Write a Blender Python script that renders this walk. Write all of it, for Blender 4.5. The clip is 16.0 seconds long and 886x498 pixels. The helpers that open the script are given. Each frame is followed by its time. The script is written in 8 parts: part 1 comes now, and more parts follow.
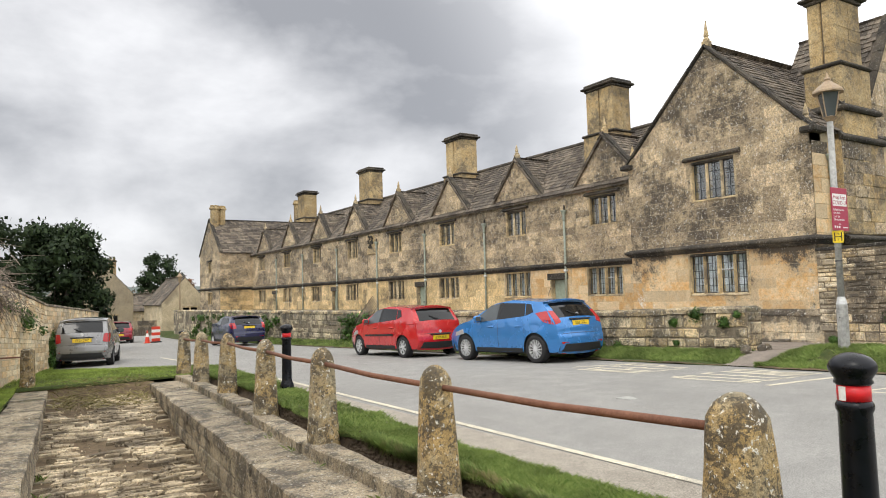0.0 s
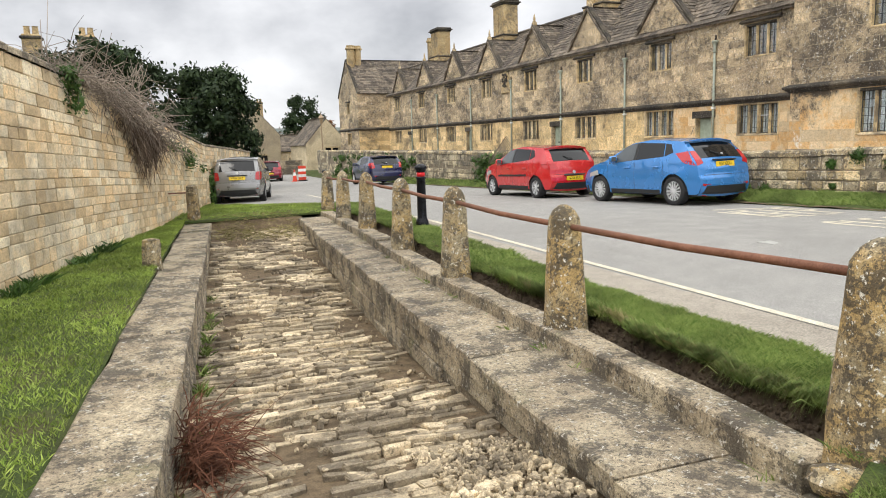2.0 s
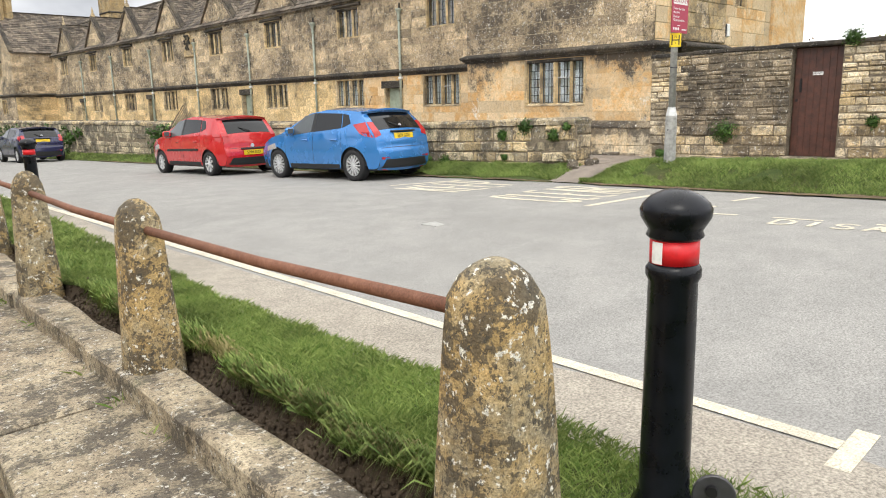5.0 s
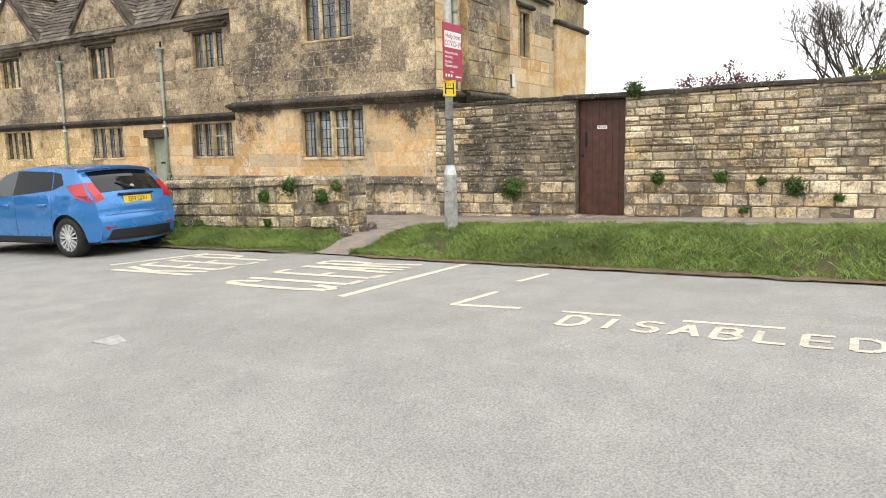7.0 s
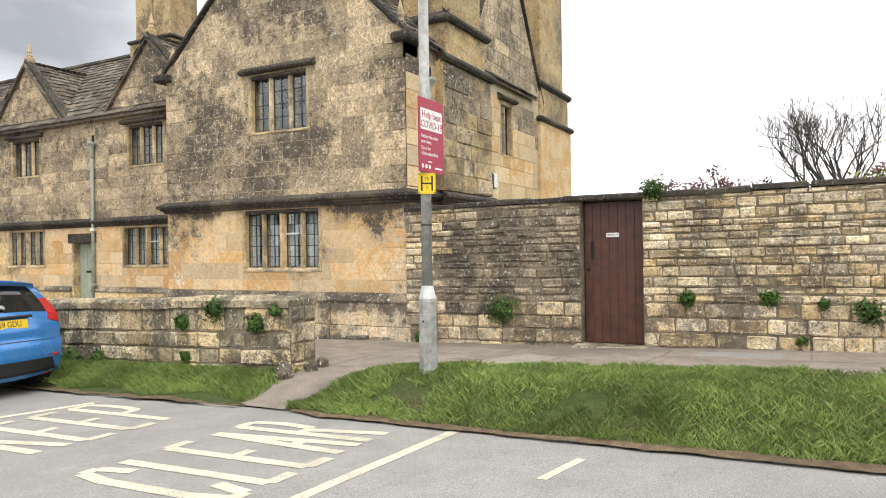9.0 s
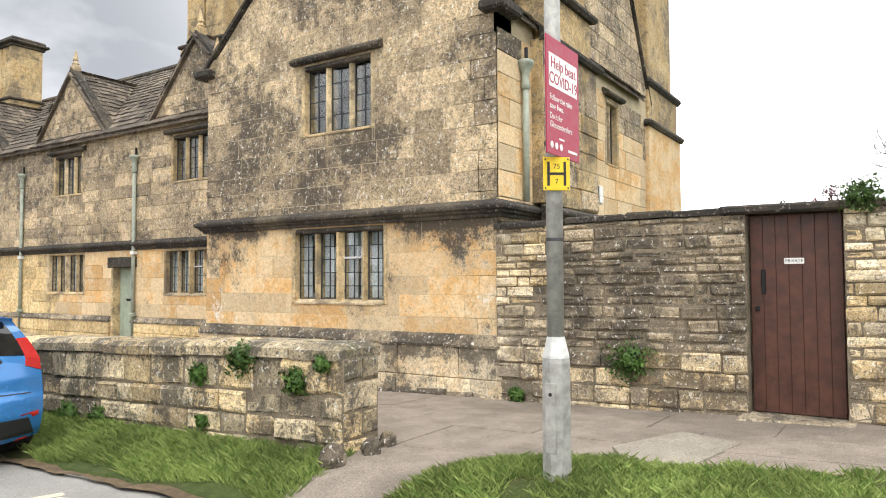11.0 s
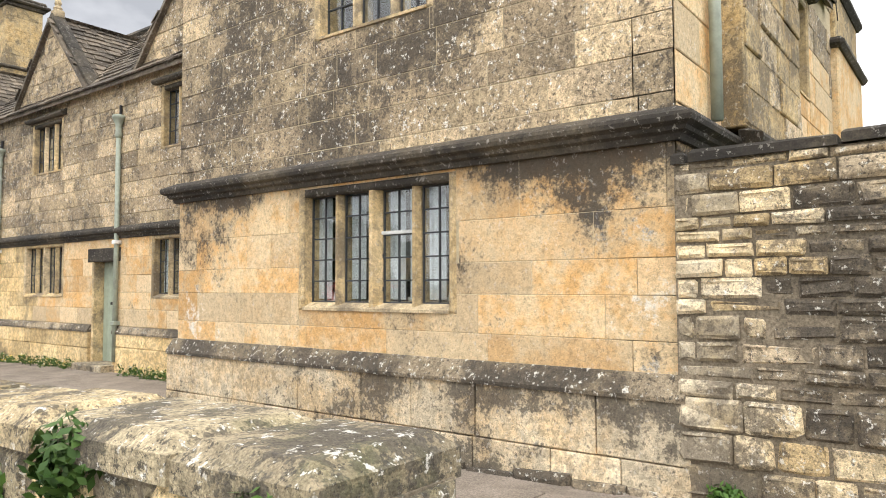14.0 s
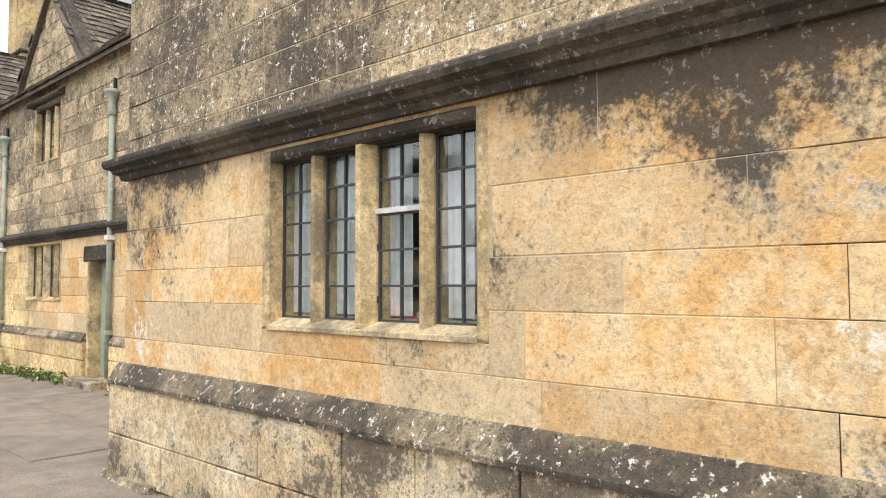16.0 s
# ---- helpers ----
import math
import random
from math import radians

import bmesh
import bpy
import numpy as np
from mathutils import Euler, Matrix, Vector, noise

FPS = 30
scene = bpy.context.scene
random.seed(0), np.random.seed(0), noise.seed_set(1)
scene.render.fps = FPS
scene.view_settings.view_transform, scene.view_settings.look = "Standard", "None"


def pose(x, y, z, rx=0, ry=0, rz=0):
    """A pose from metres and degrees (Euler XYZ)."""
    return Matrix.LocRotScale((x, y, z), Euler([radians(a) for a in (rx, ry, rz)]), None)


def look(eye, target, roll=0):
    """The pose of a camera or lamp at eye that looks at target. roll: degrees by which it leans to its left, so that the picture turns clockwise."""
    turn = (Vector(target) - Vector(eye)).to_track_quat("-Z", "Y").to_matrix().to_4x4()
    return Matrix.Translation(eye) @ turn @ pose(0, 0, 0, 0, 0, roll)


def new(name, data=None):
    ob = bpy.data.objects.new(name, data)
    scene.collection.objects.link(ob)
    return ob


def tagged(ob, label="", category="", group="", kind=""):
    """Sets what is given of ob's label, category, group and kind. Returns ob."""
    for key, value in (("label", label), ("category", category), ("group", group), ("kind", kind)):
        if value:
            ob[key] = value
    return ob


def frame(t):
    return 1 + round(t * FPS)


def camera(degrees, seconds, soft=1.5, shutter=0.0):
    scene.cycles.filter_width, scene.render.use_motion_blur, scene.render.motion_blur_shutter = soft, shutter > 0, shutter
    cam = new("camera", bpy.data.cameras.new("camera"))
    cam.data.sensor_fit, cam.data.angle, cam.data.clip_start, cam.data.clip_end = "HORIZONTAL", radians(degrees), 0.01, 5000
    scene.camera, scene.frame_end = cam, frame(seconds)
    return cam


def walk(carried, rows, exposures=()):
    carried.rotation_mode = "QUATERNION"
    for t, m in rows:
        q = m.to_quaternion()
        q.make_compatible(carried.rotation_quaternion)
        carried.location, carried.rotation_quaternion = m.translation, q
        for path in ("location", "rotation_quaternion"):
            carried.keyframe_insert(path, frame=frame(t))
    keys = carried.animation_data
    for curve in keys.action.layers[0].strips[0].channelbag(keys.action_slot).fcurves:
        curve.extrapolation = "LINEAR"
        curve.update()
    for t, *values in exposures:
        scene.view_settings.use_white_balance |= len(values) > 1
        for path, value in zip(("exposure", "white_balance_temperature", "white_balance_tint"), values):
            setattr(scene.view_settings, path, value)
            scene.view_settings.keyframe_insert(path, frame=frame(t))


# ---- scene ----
cam = camera(64.0, 16.0, 1.0)
PATH = [
    (0.0, pose(0.000, 0.000, 1.580, 93.80, 1.60, -32.90)),
    (0.5, pose(-0.017, -0.027, 1.580, 93.10, 1.70, -28.00)),
    (1.0, pose(-0.004, -0.035, 1.564, 89.90, 1.70, -24.70)),
    (1.5, pose(0.018, -0.031, 1.564, 84.60, 1.70, -23.00)),
    (2.0, pose(0.041, -0.027, 1.564, 81.30, 1.70, -22.10)),
    (2.5, pose(0.142, 0.042, 1.548, 79.10, 1.80, -21.90)),
    (3.0, pose(0.332, 0.128, 1.580, 76.70, 1.80, -21.80)),
    (3.5, pose(0.543, 0.277, 1.580, 75.90, 1.70, -24.60)),
    (4.0, pose(0.868, 0.485, 1.548, 75.90, 1.70, -32.70)),
    (4.5, pose(1.230, 0.689, 1.548, 76.80, 1.30, -40.00)),
    (5.0, pose(1.653, 0.871, 1.516, 78.40, 1.20, -44.60)),
    (7.5, pose(4.411, 1.886, 1.676, 83.80, 0.40, -62.30)),
    (8.0, pose(4.961, 2.235, 1.708, 87.00, 0.20, -63.50)),
    (10.5, pose(7.618, 4.210, 1.740, 92.50, 0.20, -59.30)),
    (11.0, pose(8.118, 4.629, 1.740, 92.50, 0.30, -57.00)),
    (11.5, pose(8.682, 5.084, 1.708, 92.50, 0.30, -55.10)),
    (12.0, pose(9.244, 5.539, 1.692, 92.60, 0.30, -54.00)),
    (12.5, pose(9.758, 6.006, 1.676, 92.70, 0.30, -53.50)),
    (13.0, pose(10.311, 6.448, 1.644, 92.80, 0.30, -53.00)),
    (13.5, pose(10.844, 6.885, 1.628, 92.90, 0.20, -52.90)),
    (14.0, pose(11.393, 7.291, 1.612, 93.00, 0.20, -52.70)),
    (14.5, pose(11.935, 7.626, 1.612, 93.10, 0.20, -52.60)),
    (15.0, pose(12.491, 7.894, 1.612, 93.10, 0.30, -52.50)),
    (15.5, pose(12.927, 8.183, 1.644, 93.10, 0.20, -52.10)),
    (16.0, pose(13.286, 8.503, 1.660, 93.00, 0.20, -47.60)),
]
walk(cam, PATH, ((0.0, 0.0), (1.2, 0.03), (2.0, 0.15), (3.0, 0.2), (5.0, 0.27), (8.0, 0.2), (11.0, 0.4), (14.0, 0.46), (16.0, 0.46)))


def slope(y):
    """The street falls gently away from the crossing point."""
    return -0.025 * min(max(0.0, y - 14.0), 38.0)


def tilt(x, y):
    """The cottage side of the road stands higher, and more so up the street."""
    f = min(1.0, max(0.0, (x - 5.3) / 3.7))
    return f * (2 - f) * 0.027 * (14.0 - min(14.0, max(-6.0, y)))


# ---- world, sun, exposure ----
world = bpy.data.worlds.new("overcast_sky")
scene.world = world
world.use_nodes = True
wn, wl = world.node_tree.nodes, world.node_tree.links
bg = wn["Background"]
sky = wn.new("ShaderNodeTexSky")
sky.sky_type, sky.sun_disc = "NISHITA", False
sky.sun_elevation, sky.sun_rotation = radians(56), radians(-126)
sky_dim = wn.new("ShaderNodeVectorMath")
sky_dim.operation = "SCALE"
sky_dim.inputs[3].default_value = 0.10
wl.new(sky.outputs[0], sky_dim.inputs[0])
wco = wn.new("ShaderNodeTexCoord")
wmap = wn.new("ShaderNodeMapping")
wmap.inputs["Scale"].default_value = (1.0, 1.0, 1.9)
wmap.inputs["Location"].default_value = (0.37, 0.2, 0.1)
wl.new(wco.outputs["Generated"], wmap.inputs[0])
cloud = wn.new("ShaderNodeTexNoise")
cloud.inputs["Scale"].default_value = 2.9
cloud.inputs["Detail"].default_value = 7
cloud.inputs["Roughness"].default_value = 0.52
cloud.inputs["Distortion"].default_value = 0.1
wl.new(wmap.outputs[0], cloud.inputs["Vector"])
cramp = wn.new("ShaderNodeValToRGB")
cramp.color_ramp.elements[0].position, cramp.color_ramp.elements[0].color = 0.38, (0.42, 0.43, 0.46, 1)
cramp.color_ramp.elements[1].position, cramp.color_ramp.elements[1].color = 0.74, (1.2, 1.2, 1.22, 1)
wl.new(cloud.outputs[0], cramp.inputs[0])
# the heavy cloud hangs over the far end of the street; all round and overhead it is thinner and brighter
sep = wn.new("ShaderNodeSeparateXYZ")
wl.new(wco.outputs["Generated"], sep.inputs[0])
east = wn.new("ShaderNodeMapRange")
east.interpolation_type = "SMOOTHSTEP"
for i, v in enumerate((0.52, 0.82, 1.0, 0.0)):
    east.inputs[i + 1].default_value = v
wl.new(sep.outputs[1], east.inputs[0])
high = wn.new("ShaderNodeMapRange")
high.interpolation_type = "SMOOTHSTEP"
for i, v in enumerate((0.38, 0.85, 0.0, 1.0)):
    high.inputs[i + 1].default_value = v
wl.new(sep.outputs[2], high.inputs[0])
m1 = wn.new("ShaderNodeMixRGB")
m1.inputs[2].default_value = (1.6, 1.6, 1.62, 1)
wl.new(east.outputs[0], m1.inputs[0])
wl.new(cramp.outputs[0], m1.inputs[1])
m2 = wn.new("ShaderNodeMixRGB")
m2.inputs[2].default_value = (2.0, 1.98, 1.95, 1)
wl.new(high.outputs[0], m2.inputs[0])
wl.new(m1.outputs[0], m2.inputs[1])
m3 = wn.new("ShaderNodeMixRGB")
m3.inputs[0].default_value = 0.92
wl.new(sky_dim.outputs[0], m3.inputs[1])
wl.new(m2.outputs[0], m3.inputs[2])
wl.new(m3.outputs[0], bg.inputs[0])
bg.inputs[1].default_value = 1.0

sun = new("sun", bpy.data.lights.new("sun", "SUN"))
sun.data.energy, sun.data.angle, sun.data.color = 1.0, radians(25), (1.0, 0.95, 0.87)
sun.matrix_world = look((-30, -22, 55), (0, 0, 0))


# ---- materials ----
def nodes_of(name, rough=0.8, metal=0.0, color=(0.5, 0.5, 0.5)):
    m = bpy.data.materials.new(name)
    m.use_nodes = True
    b = m.node_tree.nodes["Principled BSDF"]
    b.inputs["Base Color"].default_value = (*color, 1)
    b.inputs["Roughness"].default_value = rough
    b.inputs["Metallic"].default_value = metal
    return m, m.node_tree.nodes, m.node_tree.links, b


def noise_node(n, l, vec, scale, detail=4, rough=0.6, dist=0.0):
    t = n.new("ShaderNodeTexNoise")
    t.inputs["Scale"].default_value = scale
    t.inputs["Detail"].default_value = detail
    t.inputs["Roughness"].default_value = rough
    t.inputs["Distortion"].default_value = dist
    l.new(vec, t.inputs["Vector"])
    return t.outputs[0]


def ramp_node(n, l, fac, p0, p1, v0=0.0, v1=1.0):
    r = n.new("ShaderNodeMapRange")
    r.interpolation_type = "SMOOTHSTEP"
    for i, v in enumerate((p0, p1, v0, v1)):
        r.inputs[i + 1].default_value = v
    l.new(fac, r.inputs[0])
    return r.outputs[0]


def mix_node(n, l, fac, a, b, mode="MIX"):
    x = n.new("ShaderNodeMixRGB")
    x.blend_type = mode
    for i, v in ((0, fac), (1, a), (2, b)):
        if isinstance(v, (int, float)):
            x.inputs[i].default_value = v
        elif isinstance(v, tuple):
            x.inputs[i].default_value = (*v, 1)
        else:
            l.new(v, x.inputs[i])
    return x.outputs[0]


def math_node(n, l, op, a, b):
    x = n.new("ShaderNodeMath")
    x.operation = op
    for i, v in ((0, a), (1, b)):
        if isinstance(v, (int, float)):
            x.inputs[i].default_value = v
        else:
            l.new(v, x.inputs[i])
    return x.outputs[0]


def stone_mat(name, base, warm, dark, spot, other=None, streak=0.0, stain=(0.45, 0.62), stain_amt=0.8, spots=0.35, piece=0.35, island=False,
              stain_scale=0.55, bump=0.5, tall=1.0, rough=0.92, moss=0.0, pits=0.35, ragged=0.45, grain=(0.66, 1.26), blots=(), pale=(), mottle=0.24):
    """Weathered limestone: patches of tint, dark crusts with their own shapes, pale lichen spots, grain, pores."""
    m, n, l, b = nodes_of(name, rough)
    co = n.new("ShaderNodeTexCoord").outputs["Object"]
    mp = n.new("ShaderNodeMapping")
    mp.inputs["Scale"].default_value = (1, 1, tall)
    l.new(co, mp.inputs[0])
    v = mp.outputs[0]
    big = noise_node(n, l, v, stain_scale, 5, 0.62, 0.4)
    mid = noise_node(n, l, co, 5.5, 5, 0.7)
    fine = noise_node(n, l, co, 38, 5, 0.7)
    low = noise_node(n, l, co, 1.5, 4, 0.6, 0.2)
    mid2 = noise_node(n, l, co, 14, 4, 0.75)
    tone = math_node(n, l, "ADD", math_node(n, l, "MULTIPLY", mid, 0.45), math_node(n, l, "MULTIPLY", low, 0.55))
    col = mix_node(n, l, ramp_node(n, l, tone, 0.42, 0.58), base, warm)
    if island:
        rnd = n.new("ShaderNodeNewGeometry").outputs["Random Per Island"]
    else:
        rnd = n.new("ShaderNodeObjectInfo").outputs["Random"]
    if other:
        col = mix_node(n, l, ramp_node(n, l, rnd, 0.45, 0.8, 0.0, 0.85), col, other)
        rnd = math_node(n, l, "FRACT", math_node(n, l, "MULTIPLY", rnd, 7.3), 0.0)
    tint = ramp_node(n, l, rnd, 0, 1, 1 - piece, 1 + piece)
    col = mix_node(n, l, 1.0, col, tint, "MULTIPLY")
    # dark crust: broken by the mid noise, so that its edge is ragged
    crust = math_node(n, l, "ADD", big, math_node(n, l, "MULTIPLY", math_node(n, l, "SUBTRACT", mid, 0.5), ragged))
    crust = math_node(n, l, "ADD", crust, math_node(n, l, "MULTIPLY", math_node(n, l, "SUBTRACT", fine, 0.5), ragged * 0.9))
    crust = math_node(n, l, "ADD", crust, math_node(n, l, "MULTIPLY", math_node(n, l, "SUBTRACT", mid2, 0.5), ragged * 0.9))
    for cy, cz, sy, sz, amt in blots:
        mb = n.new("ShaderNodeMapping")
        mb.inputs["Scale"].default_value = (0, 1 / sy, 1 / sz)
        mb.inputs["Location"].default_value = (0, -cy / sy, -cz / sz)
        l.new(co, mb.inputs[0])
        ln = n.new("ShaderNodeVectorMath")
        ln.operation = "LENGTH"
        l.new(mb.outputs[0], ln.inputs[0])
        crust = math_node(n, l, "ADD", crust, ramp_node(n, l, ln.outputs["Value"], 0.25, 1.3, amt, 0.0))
    crust = math_node(n, l, "MULTIPLY", ramp_node(n, l, crust, *stain), stain_amt)
    col = mix_node(n, l, 1.0, col, ramp_node(n, l, mid2, 0.40, 0.60, 1 - mottle, 1 + mottle), "MULTIPLY")
    for cy, cz, sy, sz, amt in pale:
        mb = n.new("ShaderNodeMapping")
        mb.inputs["Scale"].default_value = (0, 1 / sy, 1 / sz)
        mb.inputs["Location"].default_value = (0, -cy / sy, -cz / sz)
        l.new(co, mb.inputs[0])
        ln = n.new("ShaderNodeVectorMath")
        ln.operation = "LENGTH"
        l.new(mb.outputs[0], ln.inputs[0])
        patch_ = math_node(n, l, "ADD", ramp_node(n, l, ln.outputs["Value"], 0.1, 1.3, amt, 0.0), math_node(n, l, "MULTIPLY", math_node(n, l, "ADD", mid2, mid), 0.75))
        col = mix_node(n, l, math_node(n, l, "MULTIPLY", ramp_node(n, l, patch_, 0.94, 1.06), 0.75), col, spot)
    col = mix_node(n, l, crust, col, dark)
    if streak:
        ms = n.new("ShaderNodeMapping")
        ms.inputs["Scale"].default_value = (1, 1, 0.4)
        ms.inputs["Location"].default_value = (0, 3.1, 0.7)
        l.new(co, ms.inputs[0])
        st = noise_node(n, l, ms.outputs[0], 1.1, 4, 0.6, 0.2)
        st = math_node(n, l, "ADD", st, math_node(n, l, "MULTIPLY", math_node(n, l, "SUBTRACT", fine, 0.5), 0.18))
        col = mix_node(n, l, ramp_node(n, l, st, 0.54, 0.66, 0, streak), col, dark)
    if moss:
        gm = ramp_node(n, l, noise_node(n, l, co, 1.7, 4, 0.7), 0.56, 0.7, 0, moss)
        col = mix_node(n, l, gm, col, (0.10, 0.12, 0.03))
    sp = noise_node(n, l, co, 21, 3, 0.75)
    spf = math_node(n, l, "MULTIPLY", ramp_node(n, l, sp, 0.585, 0.66), spots)
    col = mix_node(n, l, spf, col, spot)
    pit = math_node(n, l, "MULTIPLY", ramp_node(n, l, noise_node(n, l, co, 34, 4, 0.8), 0.55, 0.61), pits)
    col = mix_node(n, l, pit, col, dark)
    fine2 = noise_node(n, l, co, 110, 3, 0.7)
    grain = ramp_node(n, l, math_node(n, l, "ADD", math_node(n, l, "MULTIPLY", fine, 0.5), math_node(n, l, "MULTIPLY", fine2, 0.5)), 0.32, 0.68, *grain)
    col = mix_node(n, l, 1.0, col, grain, "MULTIPLY")
    l.new(col, b.inputs["Base Color"])
    bp = n.new("ShaderNodeBump")
    bp.inputs["Strength"].default_value = bump
    bp.inputs["Distance"].default_value = 0.02
    l.new(math_node(n, l, "ADD", mid, math_node(n, l, "MULTIPLY", fine, 0.6)), bp.inputs["Height"])
    l.new(bp.outputs[0], b.inputs["Normal"])
    return m


def rough_mat(name, a, b_, dark, scale=3.0, fine_scale=60.0, rough=0.9, bump=0.3, dark_amt=0.5, spec=0.3, tone=0.25):
    """A two-scale mottled surface: soil, tarmac, concrete, bark, paint with wear."""
    m, n, l, b = nodes_of(name, rough)
    co = n.new("ShaderNodeTexCoord").outputs["Object"]
    big = noise_node(n, l, co, scale * 0.12, 4, 0.6, 0.3)
    mid = noise_node(n, l, co, scale, 4, 0.65)
    fine = noise_node(n, l, co, fine_scale, 4, 0.7)
    col = mix_node(n, l, ramp_node(n, l, mid, 0.3, 0.7), a, b_)
    col = mix_node(n, l, ramp_node(n, l, big, 0.45, 0.7, 0, dark_amt), col, dark)
    col = mix_node(n, l, 1.0, col, ramp_node(n, l, fine, 0.25, 0.75, 1 - tone, 1 + tone), "MULTIPLY")
    l.new(col, b.inputs["Base Color"])
    b.inputs["Specular IOR Level"].default_value = spec
    bp = n.new("ShaderNodeBump")
    bp.inputs["Strength"].default_value = bump
    bp.inputs["Distance"].default_value = 0.01
    l.new(math_node(n, l, "ADD", fine, mid), bp.inputs["Height"])
    l.new(bp.outputs[0], b.inputs["Normal"])
    return m


def plain_mat(name, color, rough=0.5, metal=0.0, coat=0.0, wear=0.12, scale=25.0, bump=0.0):
    """A made surface (paint, plastic, metal) with slight unevenness of tone and gloss."""
    m, n, l, b = nodes_of(name, rough, metal, color)
    co = n.new("ShaderNodeTexCoord").outputs["Object"]
    f = noise_node(n, l, co, scale, 4, 0.65)
    col = mix_node(n, l, 1.0, color, ramp_node(n, l, f, 0.3, 0.7, 1 - wear, 1 + wear), "MULTIPLY")
    l.new(col, b.inputs["Base Color"])
    l.new(ramp_node(n, l, f, 0.3, 0.7, max(0.02, rough - 0.08), min(1, rough + 0.08)), b.inputs["Roughness"])
    b.inputs["Coat Weight"].default_value = coat
    b.inputs["Coat Roughness"].default_value = 0.04
    if bump:
        bp = n.new("ShaderNodeBump")
        bp.inputs["Strength"].default_value = bump
        bp.inputs["Distance"].default_value = 0.005
        l.new(f, bp.inputs["Height"])
        l.new(bp.outputs[0], b.inputs["Normal"])
    return m


def leaf_mat(name, a, b_, rough=0.7, island=True):
    m, n, l, b = nodes_of(name, rough)
    rnd = n.new("ShaderNodeNewGeometry").outputs["Random Per Island"]
    col = mix_node(n, l, rnd, a, b_)
    co = n.new("ShaderNodeTexCoord").outputs["Object"]
    col = mix_node(n, l, 1.0, col, ramp_node(n, l, noise_node(n, l, co, 0.9, 4, 0.7), 0.3, 0.7, 0.6, 1.4), "MULTIPLY")
    l.new(col, b.inputs["Base Color"])
    b.inputs["Specular IOR Level"].default_value = 0.25
    return m


def glass_mat(name, tint=(0.9, 0.95, 0.95), rough=0.02):
    m, n, l, b = nodes_of(name, rough, 0, tint)
    b.inputs["Transmission Weight"].default_value = 1.0
    b.inputs["IOR"].default_value = 1.7
    return m


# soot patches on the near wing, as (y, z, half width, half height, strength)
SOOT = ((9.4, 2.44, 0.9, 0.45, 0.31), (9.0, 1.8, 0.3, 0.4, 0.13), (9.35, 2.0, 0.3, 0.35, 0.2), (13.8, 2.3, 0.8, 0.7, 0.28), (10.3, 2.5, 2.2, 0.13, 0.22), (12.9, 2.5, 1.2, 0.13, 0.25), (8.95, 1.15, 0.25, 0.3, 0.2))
GRIME = ((9.5, 0.85, 1.3, 0.16, 0.22), (9.0, 0.6, 0.6, 0.4, 0.14), (11.2, 0.9, 0.4, 0.2, 0.2), (11.5, 0.25, 3.2, 0.12, 0.15))
PALE = ((9.05, 1.48, 0.4, 0.32, 0.2), (9.2, 2.0, 0.35, 0.2, 0.18), (13.95, 1.35, 0.3, 0.5, 0.2), (13.6, 1.2, 0.5, 0.2, 0.12), (10.6, 1.2, 0.6, 0.12, 0.12), (9.0, 1.08, 0.3, 0.12, 0.2))
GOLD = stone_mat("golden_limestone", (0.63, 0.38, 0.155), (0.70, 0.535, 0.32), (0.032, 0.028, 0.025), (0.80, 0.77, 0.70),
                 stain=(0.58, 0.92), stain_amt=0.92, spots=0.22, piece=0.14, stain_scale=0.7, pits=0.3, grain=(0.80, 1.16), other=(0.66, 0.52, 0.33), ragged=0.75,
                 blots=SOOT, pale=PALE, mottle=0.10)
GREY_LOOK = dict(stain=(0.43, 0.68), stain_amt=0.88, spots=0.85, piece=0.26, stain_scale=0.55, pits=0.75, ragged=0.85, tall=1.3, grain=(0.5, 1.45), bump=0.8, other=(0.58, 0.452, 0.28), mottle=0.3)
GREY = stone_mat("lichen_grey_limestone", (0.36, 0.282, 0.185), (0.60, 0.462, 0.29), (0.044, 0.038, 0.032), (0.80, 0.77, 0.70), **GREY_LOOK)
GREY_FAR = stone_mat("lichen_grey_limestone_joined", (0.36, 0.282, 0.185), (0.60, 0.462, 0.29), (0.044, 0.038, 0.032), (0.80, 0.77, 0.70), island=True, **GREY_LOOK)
GOLD_FAR = stone_mat("golden_limestone_joined", (0.62, 0.45, 0.22), (0.72, 0.55, 0.30), (0.08, 0.066, 0.048), (0.62, 0.57, 0.46),
                     stain=(0.53, 0.68), stain_amt=0.8, spots=0.25, piece=0.2, stain_scale=0.7, island=True)
PLINTH = stone_mat("plinth_limestone", (0.60, 0.46, 0.28), (0.74, 0.63, 0.45), (0.05, 0.043, 0.036), (0.72, 0.68, 0.6),
                   stain=(0.52, 0.70), stain_amt=0.85, spots=0.35, piece=0.15, stain_scale=1.1, ragged=0.7, pits=0.5, blots=GRIME)
MOULD = stone_mat("blackened_moulding_stone", (0.055, 0.046, 0.036), (0.11, 0.09, 0.062), (0.018, 0.016, 0.014), (0.5, 0.47, 0.42),
                  stain=(0.4, 0.62), stain_amt=0.85, spots=0.4, piece=0.2, stain_scale=1.2)
FRAME = stone_mat("window_dressing_stone", (0.50, 0.37, 0.19), (0.60, 0.46, 0.26), (0.14, 0.115, 0.085), (0.6, 0.55, 0.45),
                  stain=(0.47, 0.64), stain_amt=0.8, spots=0.35, piece=0.2, stain_scale=2.2, other=(0.62, 0.50, 0.32))
